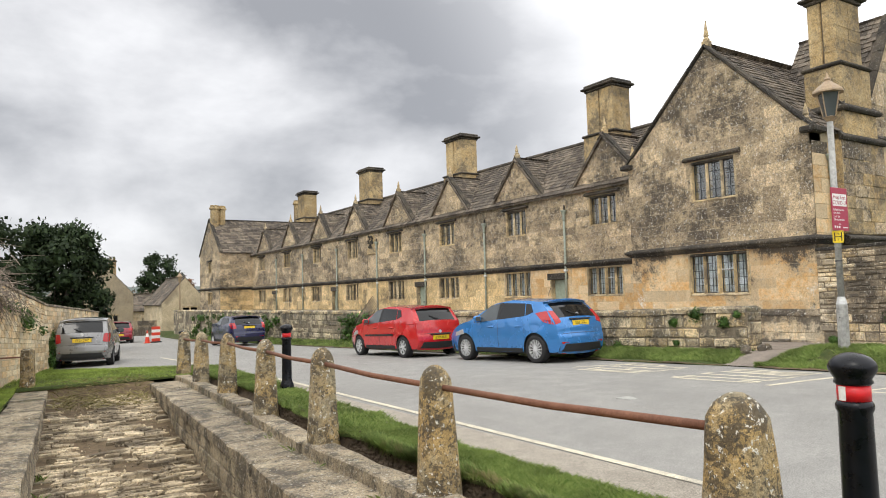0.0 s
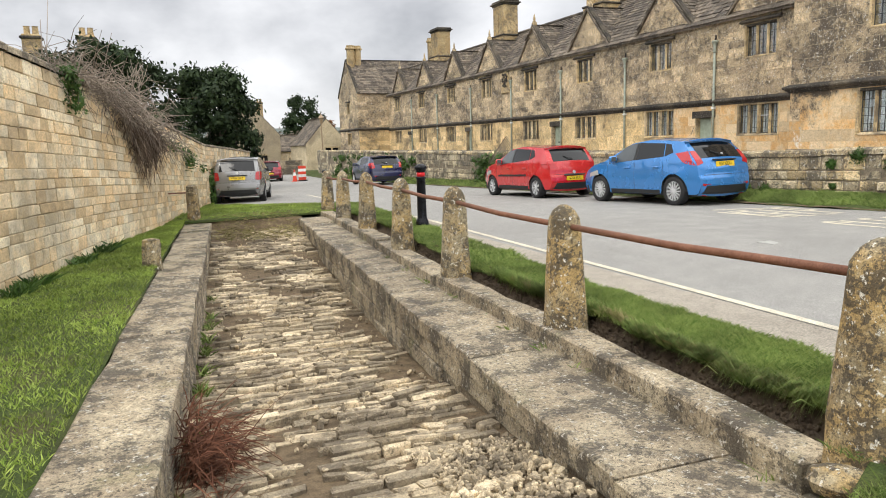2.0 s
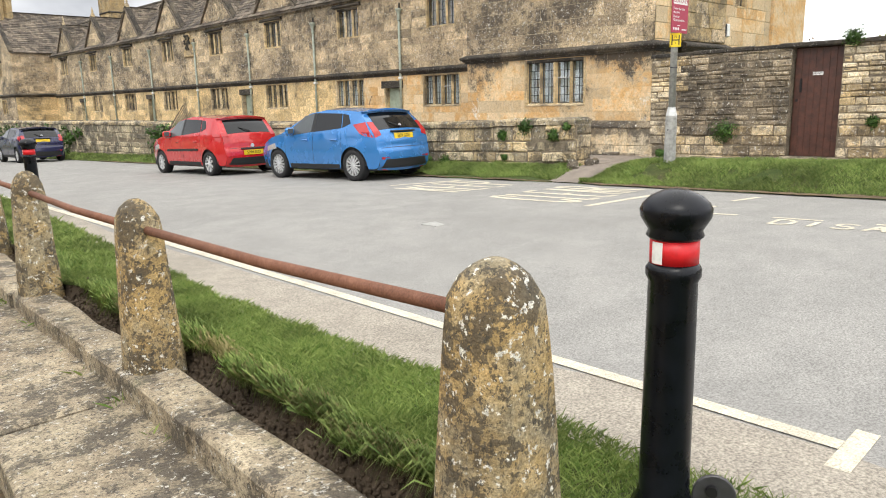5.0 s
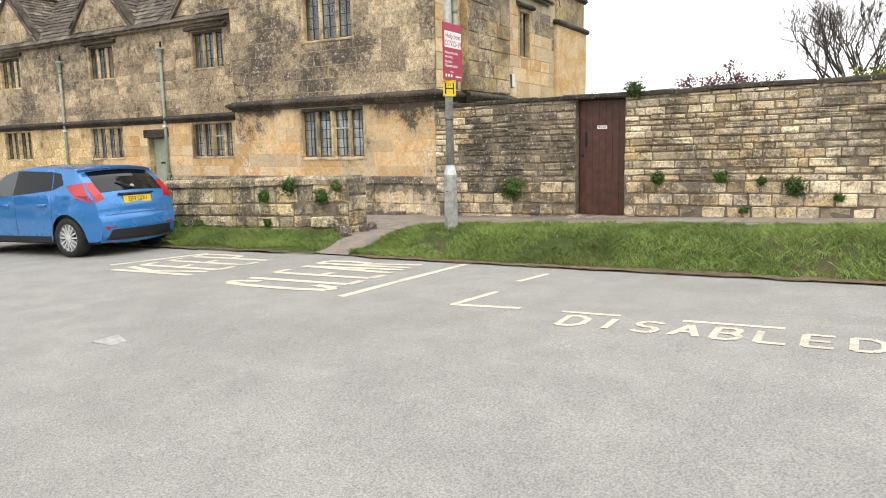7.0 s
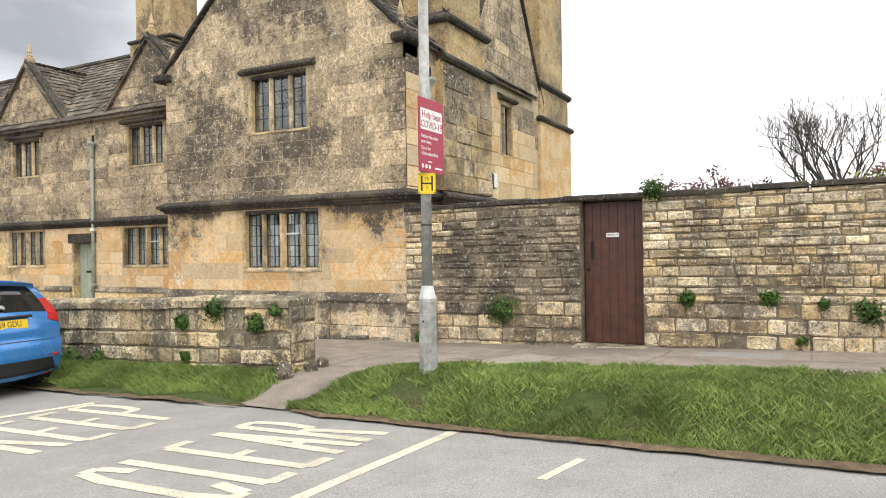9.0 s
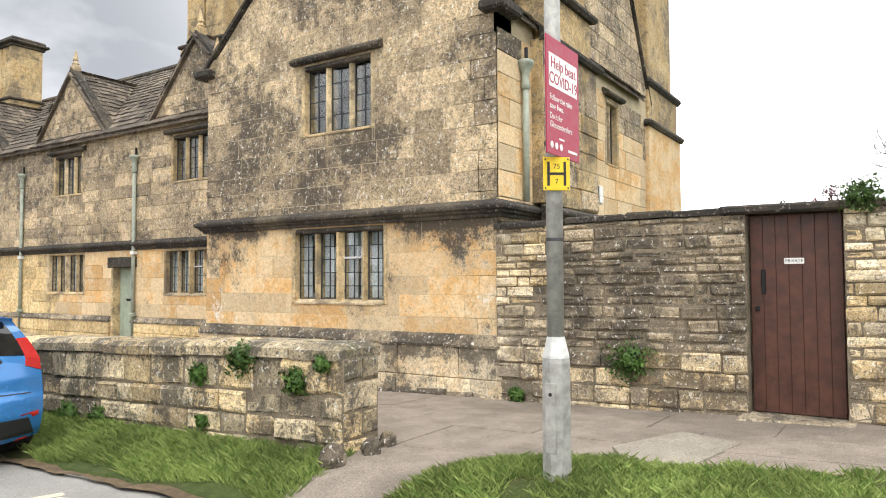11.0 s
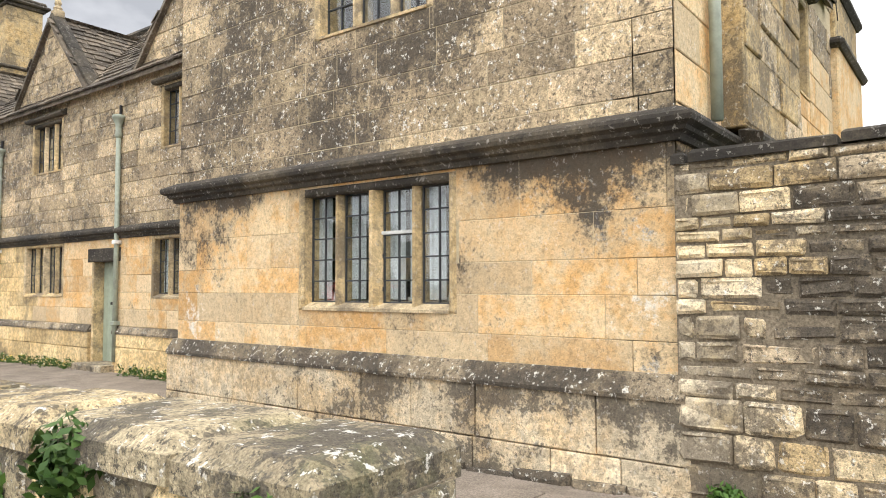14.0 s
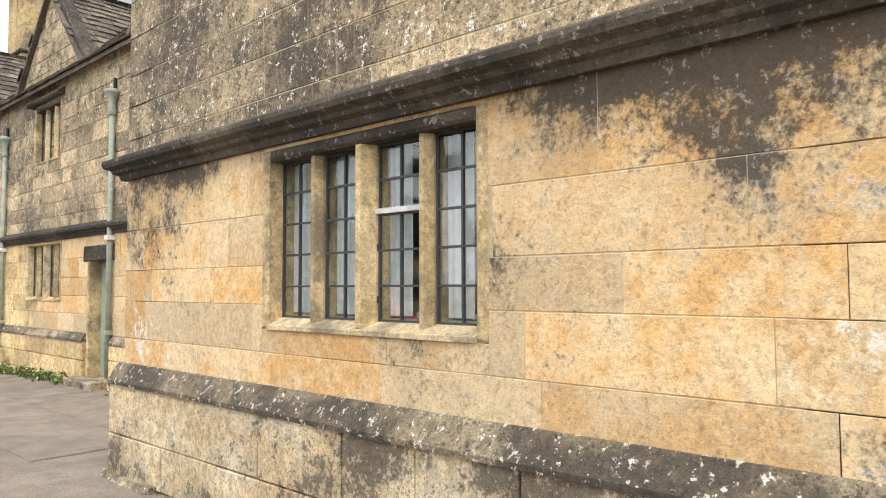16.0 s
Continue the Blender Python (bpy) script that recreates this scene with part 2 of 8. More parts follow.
CHIM = stone_mat("chimney_ashlar", (0.44, 0.31, 0.145), (0.54, 0.41, 0.22), (0.09, 0.075, 0.055), (0.66, 0.62, 0.52),
                 stain=(0.47, 0.64), stain_amt=0.8, spots=0.4, piece=0.15, stain_scale=0.9, pits=0.6, grain=(0.6, 1.35), ragged=0.8)
RUBBLE = stone_mat("pale_rubble_stone", (0.64, 0.515, 0.32), (0.78, 0.67, 0.485), (0.075, 0.06, 0.046), (0.82, 0.79, 0.71),
                   stain=(0.48, 0.62), stain_amt=0.8, spots=0.75, piece=0.3, stain_scale=0.9, pits=0.7, other=(0.50, 0.37, 0.19), grain=(0.55, 1.4), bump=1.0, ragged=0.7)
RUBBLE_FAR = stone_mat("pale_rubble_stone_joined", (0.64, 0.515, 0.32), (0.78, 0.67, 0.485), (0.075, 0.06, 0.046), (0.82, 0.79, 0.71),
                       stain=(0.44, 0.60), stain_amt=0.8, spots=0.4, piece=0.4, stain_scale=0.9, pits=0.5, island=True)
RUBBLE_DARK = stone_mat("blackened_rubble_stone", (0.30, 0.24, 0.16), (0.45, 0.365, 0.25), (0.045, 0.039, 0.033), (0.72, 0.70, 0.63),
                        stain=(0.40, 0.58), stain_amt=0.85, spots=0.85, piece=0.3, stain_scale=1.3, pits=0.8, grain=(0.5, 1.4), bump=1.0)
LOWW = stone_mat("mossy_low_wall_stone", (0.46, 0.38, 0.25), (0.62, 0.52, 0.34), (0.06, 0.053, 0.044), (0.78, 0.76, 0.70), other=(0.62, 0.47, 0.25),
                 stain=(0.46, 0.58), stain_amt=0.85, spots=0.75, piece=0.35, stain_scale=2.0, moss=0.3, pits=0.85, bump=1.0, grain=(0.5, 1.45), ragged=0.7)
YARD = stone_mat("buff_coursed_stone", (0.76, 0.61, 0.39), (0.85, 0.75, 0.55), (0.24, 0.19, 0.12), (0.8, 0.75, 0.65),
                 stain=(0.50, 0.68), stain_amt=0.6, spots=0.2, piece=0.2, stain_scale=0.6, pits=0.4, other=(0.70, 0.51, 0.28), mottle=0.12)
YARD_FAR = stone_mat("buff_coursed_stone_joined", (0.76, 0.61, 0.39), (0.85, 0.75, 0.55), (0.24, 0.19, 0.12), (0.8, 0.75, 0.65),
                     stain=(0.50, 0.68), stain_amt=0.6, spots=0.2, piece=0.2, stain_scale=0.6, pits=0.4, other=(0.70, 0.51, 0.28), mottle=0.12, island=True)
LOWW_FAR = stone_mat("mossy_low_wall_stone_joined", (0.43, 0.365, 0.25), (0.60, 0.51, 0.34), (0.07, 0.062, 0.05), (0.72, 0.70, 0.66),
                     stain=(0.43, 0.58), stain_amt=0.85, spots=0.6, piece=0.35, stain_scale=1.4, moss=0.3, pits=0.75, island=True)
MORTAR = rough_mat("lime_mortar", (0.46, 0.38, 0.25), (0.54, 0.46, 0.31), (0.16, 0.13, 0.09), 5, 50)
MORTAR_DARK = rough_mat("dark_lime_mortar", (0.15, 0.125, 0.09), (0.26, 0.215, 0.155), (0.08, 0.068, 0.052), 7, 50, bump=0.8, tone=0.5)
LEDGE = stone_mat("worn_ledge_stone", (0.33, 0.27, 0.185), (0.46, 0.39, 0.275), (0.05, 0.043, 0.035), (0.60, 0.58, 0.52),
                  stain=(0.44, 0.62), stain_amt=0.85, spots=0.8, piece=0.15, stain_scale=2.2, moss=0.3, pits=0.8, bump=1.0, grain=(0.5, 1.4), ragged=0.8)
PITCH = stone_mat("pitched_floor_stone", (0.39, 0.318, 0.21), (0.54, 0.45, 0.31), (0.075, 0.058, 0.04), (0.64, 0.58, 0.46),
                  stain=(0.46, 0.62), stain_amt=0.8, spots=0.15, piece=0.4, stain_scale=1.6, pits=0.6)
PITCH_FAR = stone_mat("pitched_floor_stone_joined", (0.39, 0.318, 0.21), (0.54, 0.45, 0.31), (0.075, 0.058, 0.04), (0.64, 0.58, 0.46),
                      stain=(0.46, 0.62), stain_amt=0.8, spots=0.15, piece=0.45, stain_scale=1.6, pits=0.6, island=True)
POSTS = stone_mat("lichened_post_stone", (0.36, 0.30, 0.19), (0.52, 0.36, 0.15), (0.05, 0.045, 0.037), (0.80, 0.78, 0.70),
                  stain=(0.47, 0.58), stain_amt=0.85, spots=0.9, piece=0.1, stain_scale=3.2, bump=1.0, pits=0.8, grain=(0.5, 1.4), ragged=0.8)
SLATE = stone_mat("stone_roof_slate", (0.13, 0.105, 0.08), (0.19, 0.155, 0.115), (0.04, 0.034, 0.03), (0.5, 0.48, 0.43),
                  stain=(0.44, 0.64), stain_amt=0.7, spots=0.45, piece=0.45, stain_scale=1.4, island=True)
ROAD = rough_mat("worn_pale_tarmac", (0.245, 0.24, 0.226), (0.295, 0.288, 0.27), (0.21, 0.204, 0.192), 2.4, 85, 0.85, 0.5, 0.5, 0.35, 0.4)
GRIT = rough_mat("gritty_road_edge", (0.29, 0.262, 0.22), (0.36, 0.325, 0.27), (0.20, 0.18, 0.15), 5, 70, 0.9, 0.7, 0.5, 0.3, 0.5)
PAVE = rough_mat("pinkish_pavement_concrete", (0.21, 0.18, 0.15), (0.30, 0.255, 0.215), (0.13, 0.11, 0.092), 3.2, 70, 0.85, 0.5, 0.75, 0.3, 0.4)
SOIL = rough_mat("bare_soil", (0.055, 0.04, 0.027), (0.11, 0.082, 0.055), (0.03, 0.023, 0.017), 8, 60, 0.95, 0.9, 0.4)
TURF = rough_mat("turf_soil", (0.035, 0.055, 0.012), (0.07, 0.095, 0.024), (0.085, 0.066, 0.036), 7, 70, 0.95, 0.9, 0.7, 0.3, 0.5)
LITTER = rough_mat("leaf_litter_silt", (0.10, 0.073, 0.045), (0.19, 0.14, 0.085), (0.06, 0.045, 0.028), 9, 70, 0.95, 0.9, 0.5)
GRASS = leaf_mat("grass_blades", (0.085, 0.148, 0.028), (0.27, 0.33, 0.10))
LAWN = leaf_mat("sunlit_lawn_blades", (0.14, 0.22, 0.03), (0.34, 0.42, 0.10))
DRYGRASS = leaf_mat("dry_grass_blades", (0.16, 0.15, 0.05), (0.30, 0.25, 0.12))
IVY = leaf_mat("ivy_leaves", (0.03, 0.075, 0.014), (0.09, 0.16, 0.035), 0.5)
YEW = leaf_mat("yew_foliage", (0.010, 0.022, 0.008), (0.034, 0.055, 0.018))
SHRUB = leaf_mat("yellow_green_shrub", (0.13, 0.15, 0.03), (0.24, 0.24, 0.06))
BROWNLEAF = leaf_mat("russet_leaves", (0.13, 0.055, 0.02), (0.22, 0.10, 0.035))
PURPLE = leaf_mat("purple_buds", (0.11, 0.05, 0.055), (0.2, 0.10, 0.1))
TWIG = leaf_mat("grey_twigs", (0.16, 0.13, 0.105), (0.30, 0.25, 0.20), 0.85)
DARKTWIG = leaf_mat("dark_twigs", (0.06, 0.05, 0.045), (0.12, 0.10, 0.085), 0.85)
FERN = leaf_mat("dead_red_bracken", (0.07, 0.028, 0.016), (0.16, 0.065, 0.035), 0.85)
STEM = leaf_mat("brown_dead_stems", (0.07, 0.05, 0.038), (0.20, 0.15, 0.11), 0.85)
FLOWER = leaf_mat("spring_flowers", (0.75, 0.55, 0.04), (0.7, 0.68, 0.6))
BARK = rough_mat("grey_bark", (0.10, 0.085, 0.07), (0.15, 0.13, 0.105), (0.06, 0.05, 0.04), 10, 60)
GLASS = glass_mat("window_glass")
DARKGLASS = plain_mat("tinted_car_glass", (0.008, 0.009, 0.010), 0.05, 0, 0.0, 0.05)
PALEGLASS = plain_mat("reflecting_car_glass", (0.07, 0.08, 0.085), 0.05, 0, 0.4, 0.15, 1.5)
LEAD = plain_mat("window_lead", (0.06, 0.065, 0.07), 0.5, 0.3)
WHITE = plain_mat("white_paint", (0.78, 0.78, 0.76), 0.5)
CURTAIN = plain_mat("white_curtain_cloth", (0.7, 0.72, 0.74), 0.85)
SAGE = plain_mat("sage_green_paint", (0.33, 0.385, 0.30), 0.5, 0, 0, 0.15, 6)
PIPE = plain_mat("grey_green_pipe_paint", (0.30, 0.335, 0.275), 0.55, 0, 0, 0.2, 8)
BROWN = plain_mat("dark_brown_stained_boards", (0.075, 0.028, 0.018), 0.5, 0, 0, 0.35, 7, 0.3)
IRON = plain_mat("black_iron", (0.015, 0.015, 0.016), 0.45, 0.4)
RUST = rough_mat("rusted_pipe", (0.16, 0.065, 0.035), (0.22, 0.10, 0.06), (0.10, 0.04, 0.025), 12, 90, 0.7, 0.3, 0.5, 0.4)
GALV = plain_mat("galvanised_pole", (0.36, 0.36, 0.34), 0.55, 0.25, 0, 0.25, 14, 0.1)
PALEGREY = plain_mat("pale_grey_paint", (0.55, 0.56, 0.55), 0.5, 0, 0, 0.2, 12)
COPPER = plain_mat("faded_copper_paint", (0.33, 0.24, 0.15), 0.5, 0.2, 0, 0.2)
BOLL = plain_mat("black_bollard_paint", (0.004, 0.005, 0.008), 0.3, 0, 0.0, 0.4, 9, 0.1)
BOLL.node_tree.nodes["Principled BSDF"].inputs["Specular IOR Level"].default_value = 0.28
REDBAND = plain_mat("red_reflective_band", (0.62, 0.012, 0.018), 0.4)
MAGENTA = plain_mat("crimson_sign_face", (0.36, 0.012, 0.05), 0.45, 0, 0, 0.05)
YELLOW = plain_mat("yellow_sign_face", (0.78, 0.56, 0.015), 0.45, 0, 0, 0.05)
BLACK = plain_mat("black_print", (0.01, 0.01, 0.01), 0.5)
LINE = rough_mat("worn_road_paint", (0.52, 0.475, 0.37), (0.66, 0.61, 0.48), (0.38, 0.35, 0.29), 16, 90, 0.8, 0.3, 0.7, 0.3, 0.4)
TYRE = plain_mat("tyre_rubber", (0.014, 0.014, 0.015), 0.8)
ALLOY = plain_mat("alloy_rim", (0.66, 0.67, 0.68), 0.35, 0.3)
STEEL = plain_mat("dark_steel", (0.08, 0.08, 0.085), 0.4, 0.6)
TRIM = plain_mat("black_plastic_trim", (0.016, 0.017, 0.018), 0.6)
REDLAMP = plain_mat("red_lamp_lens", (0.42, 0.012, 0.015), 0.12, 0, 0.6, 0.1)
CLEARLAMP = plain_mat("clear_lamp_lens", (0.5, 0.5, 0.5), 0.1, 0.3, 0.6)
PLATE = plain_mat("yellow_number_plate", (0.75, 0.52, 0.02), 0.4, 0, 0, 0.05)
P_BLUE = plain_mat("bright_blue_car_paint", (0.035, 0.21, 0.55), 0.25, 0.3, 1.0, 0.05, 2)
P_RED = plain_mat("bright_red_car_paint", (0.52, 0.012, 0.016), 0.25, 0.05, 1.0, 0.05, 2)
P_GREY = plain_mat("silver_grey_car_paint", (0.25, 0.25, 0.25), 0.3, 0.5, 1.0, 0.05, 2)
P_NAVY = plain_mat("navy_car_paint", (0.006, 0.009, 0.055), 0.3, 0.0, 0.8, 0.05, 2)
P_MAROON = plain_mat("maroon_car_paint", (0.26, 0.012, 0.03), 0.28, 0.2, 1.0, 0.05, 2)
CONE = plain_mat("orange_red_plastic", (0.65, 0.05, 0.02), 0.5)
HILL = rough_mat("distant_hill", (0.10, 0.12, 0.11), (0.14, 0.16, 0.14), (0.08, 0.09, 0.09), 0.2, 4)
INSIDE = plain_mat("dim_room_plaster", (0.35, 0.32, 0.28), 0.9)


# ---- mesh building ----
class Shape:
    """Collects vertices and faces of one mesh."""

    def __init__(self):
        self.v, self.f = [], []

    def add(self, verts, faces):
        o = len(self.v)
        self.v.extend(verts)
        self.f.extend([tuple(i + o for i in f) for f in faces])
        return self

    def box(self, x0, x1, y0, y1, z0, z1, bev=0.0, put=None):
        b = min(bev, (x1 - x0) * 0.45, (y1 - y0) * 0.45, (z1 - z0) * 0.45)
        if b <= 0:
            vs = [(x, y, z) for x in (x0, x1) for y in (y0, y1) for z in (z0, z1)]
            fs = [(0, 1, 3, 2), (4, 6, 7, 5), (0, 4, 5, 1), (2, 3, 7, 6), (0, 2, 6, 4), (1, 5, 7, 3)]
        else:
            lo, hi = (x0, y0, z0), (x1, y1, z1)
            vs, idx = [], {}
            for c in range(8):
                s = [(c >> k) & 1 for k in range(3)]
                for ax in range(3):
                    p = [(hi[k] if s[k] else lo[k]) if k == ax else (hi[k] - b if s[k] else lo[k] + b) for k in range(3)]
                    idx[c, ax] = len(vs)
                    vs.append(tuple(p))
            fs = []
            for ax in range(3):
                a1, a2 = (ax + 1) % 3, (ax + 2) % 3
                for side in (0, 1):
                    q = [(side << ax) | (i << a1) | (j << a2) for i, j in ((0, 0), (1, 0), (1, 1), (0, 1))]
                    if not side:
                        q = q[::-1]
                    fs.append(tuple(idx[c, ax] for c in q))
                for i in (0, 1):
                    for j in (0, 1):
                        c0 = (i << a1) | (j << a2)
                        c1 = c0 | (1 << ax)
                        f = (idx[c0, a1], idx[c1, a1], idx[c1, a2], idx[c0, a2])
                        fs.append(f if i == j else f[::-1])
            for c in range(8):
                f = (idx[c, 0], idx[c, 1], idx[c, 2])
                odd = bin(c).count("1") % 2
                fs.append(f if odd else f[::-1])
        if put:
            vs = [put(*v) for v in vs]
        return self.add(vs, fs)

    def prism(self, poly, put, d0, d1, chamfer=0.0, jitter=0.0, rng=None, bulge=0.0, back=False):
        """A polygon (u, z) pushed out from depth d0 to d1 by put(u, z, d), with a chamfered front."""
        n = len(poly)
        cu, cz = sum(p[0] for p in poly) / n, sum(p[1] for p in poly) / n
        if jitter and rng:
            poly = [(u + rng.uniform(-jitter, jitter), z + rng.uniform(-jitter, jitter)) for u, z in poly]

        def inset(c):
            out = []
            for u, z in poly:
                du, dz = cu - u, cz - z
                out.append((u + math.copysign(min(c, abs(du) * 0.5), du), z + math.copysign(min(c, abs(dz) * 0.5), dz)))
            return out
        rings = [[put(u, z, d0) for u, z in poly]]
        if chamfer:
            rings.append([put(u, z, d1 - chamfer * 0.8) for u, z in poly])
            rings.append([put(u, z, d1 + (rng.uniform(-bulge, bulge) if bulge and rng else 0)) for u, z in inset(chamfer)])
        else:
            rings.append([put(u, z, d1) for u, z in poly])
        vs = [p for r in rings for p in r]
        fs = []
        for k in range(len(rings) - 1):
            for i in range(n):
                j = (i + 1) % n
                fs.append((k * n + i, k * n + j, (k + 1) * n + j, (k + 1) * n + i))
        last = (len(rings) - 1) * n
        fs.append(tuple(last + i for i in range(n)))
        if back:
            fs.append(tuple(range(n))[::-1])
        return self.add(vs, fs)

    def lathe(self, prof, n=16, c=(0, 0, 0), axis="z", wob=0.0, rng=None, put=None, cap=True):
        vs, fs = [], []
        for r, z in prof:
            for i in range(n):
                a = 2 * math.pi * i / n
                rr = r * (1 + (rng.uniform(-wob, wob) if wob and rng else 0))
                x, y = rr * math.cos(a), rr * math.sin(a)
                p = (x, y, z) if axis == "z" else ((z, x, y) if axis == "x" else (y, z, x))
                p = (c[0] + p[0], c[1] + p[1], c[2] + p[2])
                vs.append(put(*p) if put else p)
        m = len(prof)
        for k in range(m - 1):
            for i in range(n):
                j = (i + 1) % n
                fs.append((k * n + i, k * n + j, (k + 1) * n + j, (k + 1) * n + i))
        if cap:
            fs.append(tuple(range(n))[::-1])
            fs.append(tuple((m - 1) * n + i for i in range(n)))
        return self.add(vs, fs)

    def tube(self, pts, r, n=6, r1=None):
        pts = [Vector(p) for p in pts]
        m = len(pts)
        vs, fs = [], []
        for k, p in enumerate(pts):
            d = (pts[min(k + 1, m - 1)] - pts[max(k - 1, 0)]).normalized()
            a = d.cross(Vector((0, 0, 1)))
            if a.length < 1e-3:
                a = Vector((1, 0, 0))
            a.normalize()
            b = a.cross(d)
            rr = r if r1 is None else r + (r1 - r) * k / (m - 1)
            for i in range(n):
                t = 2 * math.pi * i / n
                vs.append(tuple(p + a * (rr * math.cos(t)) + b * (rr * math.sin(t))))
        for k in range(m - 1):
            for i in range(n):
                j = (i + 1) % n
                fs.append((k * n + i, (k + 1) * n + i, (k + 1) * n + j, k * n + j))
        fs.append(tuple(range(n)))
        fs.append(tuple((m - 1) * n + i for i in range(n))[::-1])
        return self.add(vs, fs)

    def grid(self, fn, us, vs_):
        n = len(vs_)
        vs = [fn(u, v) for u in us for v in vs_]
        fs = [(i * n + j, (i + 1) * n + j, (i + 1) * n + j + 1, i * n + j + 1) for i in range(len(us) - 1) for j in range(n - 1)]
        return self.add(vs, fs)

    def mesh(self, name, material, smooth=False):
        me = bpy.data.meshes.new(name)
        me.from_pydata(self.v, [], self.f)
        if smooth:
            me.shade_smooth()
        me.materials.append(material)
        return me


def fix_normals(me):
    bm = bmesh.new()
    bm.from_mesh(me)
    bmesh.ops.recalc_face_normals(bm, faces=bm.faces)
    bm.to_mesh(me)
    bm.free()


def part(name, shape, material, parent=None, label="", smooth=False, fix=True, shadow=True):
    """Links a Shape as one mesh object, under a thing or a part where a parent is given."""
    me = shape.mesh(name, material, smooth)
    if fix:
        fix_normals(me)
    ob = new(name, me)
    if parent:
        ob.parent = parent
    if label:
        tagged(ob, label)
    if not shadow:
        ob.visible_shadow = False
    return ob


def empty(name, m=None):
    ob = new(name)
    ob.empty_display_size = 0.2
    if m is not None:
        ob.matrix_world = m
    return ob


def text_part(name, words, size, material, parent, m, depth=0.002, align="CENTER", spacing=1.0, stretch=1.0):
    cu = bpy.data.curves.new(name, "FONT")
    cu.body, cu.size, cu.extrude, cu.align_x, cu.align_y = words, size, depth, align, "CENTER"
    cu.space_character, cu.resolution_u = spacing, 3
    tmp = bpy.data.objects.new(name, cu)
    scene.collection.objects.link(tmp)
    me = bpy.data.meshes.new_from_object(tmp.evaluated_get(bpy.context.evaluated_depsgraph_get()))
    bpy.data.objects.remove(tmp)
    me.transform(m @ Matrix.Diagonal((stretch, 1, 1, 1)))
    me.materials.clear()
    me.materials.append(material)
    ob = new(name, me)
    if parent:
        ob.parent = parent
    return ob


# ---- masonry ----
def courses(u0, u1, z0, z1, h, w, rng):
    """Coursed blocks as rectangles u0, u1, z0, z1."""
    out, z = [], z0
    while z < z1 - 0.02:
        ht = rng.uniform(*h)
        if z1 - (z + ht) < h[0] * 0.6:
            ht = z1 - z
        ht = min(ht, z1 - z)
        u = u0 - rng.uniform(0, w[1] * 0.8)
        while u < u1:
            wd = rng.uniform(*w)
            a, b = max(u, u0), min(u + wd, u1)
            if u1 - b < w[0] * 0.5:
                b = u1
            if b - a > 0.03:
                out.append((a, b, z, z + ht))
            u = b if b == u1 else u + wd
        z += ht
    return out


def cut_out(rects, holes):
    for h0, h1, g0, g1 in holes:
        nxt = []
        for a, b, c, d in rects:
            if b <= h0 or a >= h1 or d <= g0 or c >= g1:
                nxt.append((a, b, c, d))
                continue
            if a < h0:
                nxt.append((a, h0, c, d))
            if b > h1:
                nxt.append((h1, b, c, d))
            m0, m1 = max(a, h0), min(b, h1)
            if c < g0:
                nxt.append((m0, m1, c, g0))
            if d > g1:
                nxt.append((m0, m1, g1, d))
        rects = [r for r in nxt if r[1] - r[0] > 0.03 and r[3] - r[2] > 0.03]
    return rects


def clip(poly, a, b, c):
    """Keeps the part of a polygon with a*u + b*z <= c."""
    out = []
    for i, p in enumerate(poly):
        q = poly[(i + 1) % len(poly)]
        dp, dq = a * p[0] + b * p[1] - c, a * q[0] + b * q[1] - c
        if dp <= 0:
            out.append(p)
        if dp * dq < 0:
            t = dp / (dp - dq)
            out.append((p[0] + t * (q[0] - p[0]), p[1] + t * (q[1] - p[1])))
    return out


def rect_poly(r, joint):
    j = joint / 2
    return [(r[0] + j, r[2] + j), (r[1] - j, r[2] + j), (r[1] - j, r[3] - j), (r[0] + j, r[3] - j)]


def rubble_poly(r, joint, rng):
    """A rough block: eight corners, knocked off unevenly."""
    j = joint / 2
    a, b, c, d = r[0] + j, r[1] - j, r[2] + j, r[3] - j
    k = min(b - a, d - c)

    def e():
        return k * rng.uniform(0.03, 0.16)

    w = k * 0.04
    out = [(a + e(), c), (b - e(), c), (b, c + e()), (b, d - e()), (b - e(), d), (a + e(), d), (a, d - e()), (a, c + e())]
    return [(u + rng.uniform(-w, w), z + rng.uniform(-w, w)) for u, z in out]


def lay(polys, put, material, parent, rng, name="stone", proud=0.012, chamfer=0.008, jitter=0.0, bulge=0.0, depth=-0.02, rough=0.006):
    """Each block an object of its own under its wall."""
    for p in polys:
        if len(p) < 3:
            continue
        s = Shape().prism(p, put, depth, proud + rng.uniform(-rough, rough), chamfer, jitter, rng, bulge)
        me = s.mesh(name, material(p) if callable(material) else material)
        ob = new(name, me)
        ob.parent = parent


def lay_joined(polys, put, material, parent, rng, name="stonework", proud=0.012, chamfer=0.008, jitter=0.0, bulge=0.0, depth=-0.02, rough=0.006):
    """Blocks too far off or too many to pick apart: real geometry in one mesh."""
    s = Shape()
    for p in polys:
        if len(p) >= 3:
            s.prism(p, put, depth, proud + rng.uniform(-rough, rough), chamfer, jitter, rng, bulge)
    ob = part(name, s, material, parent, fix=False)
    return tagged(ob, kind="stuff")


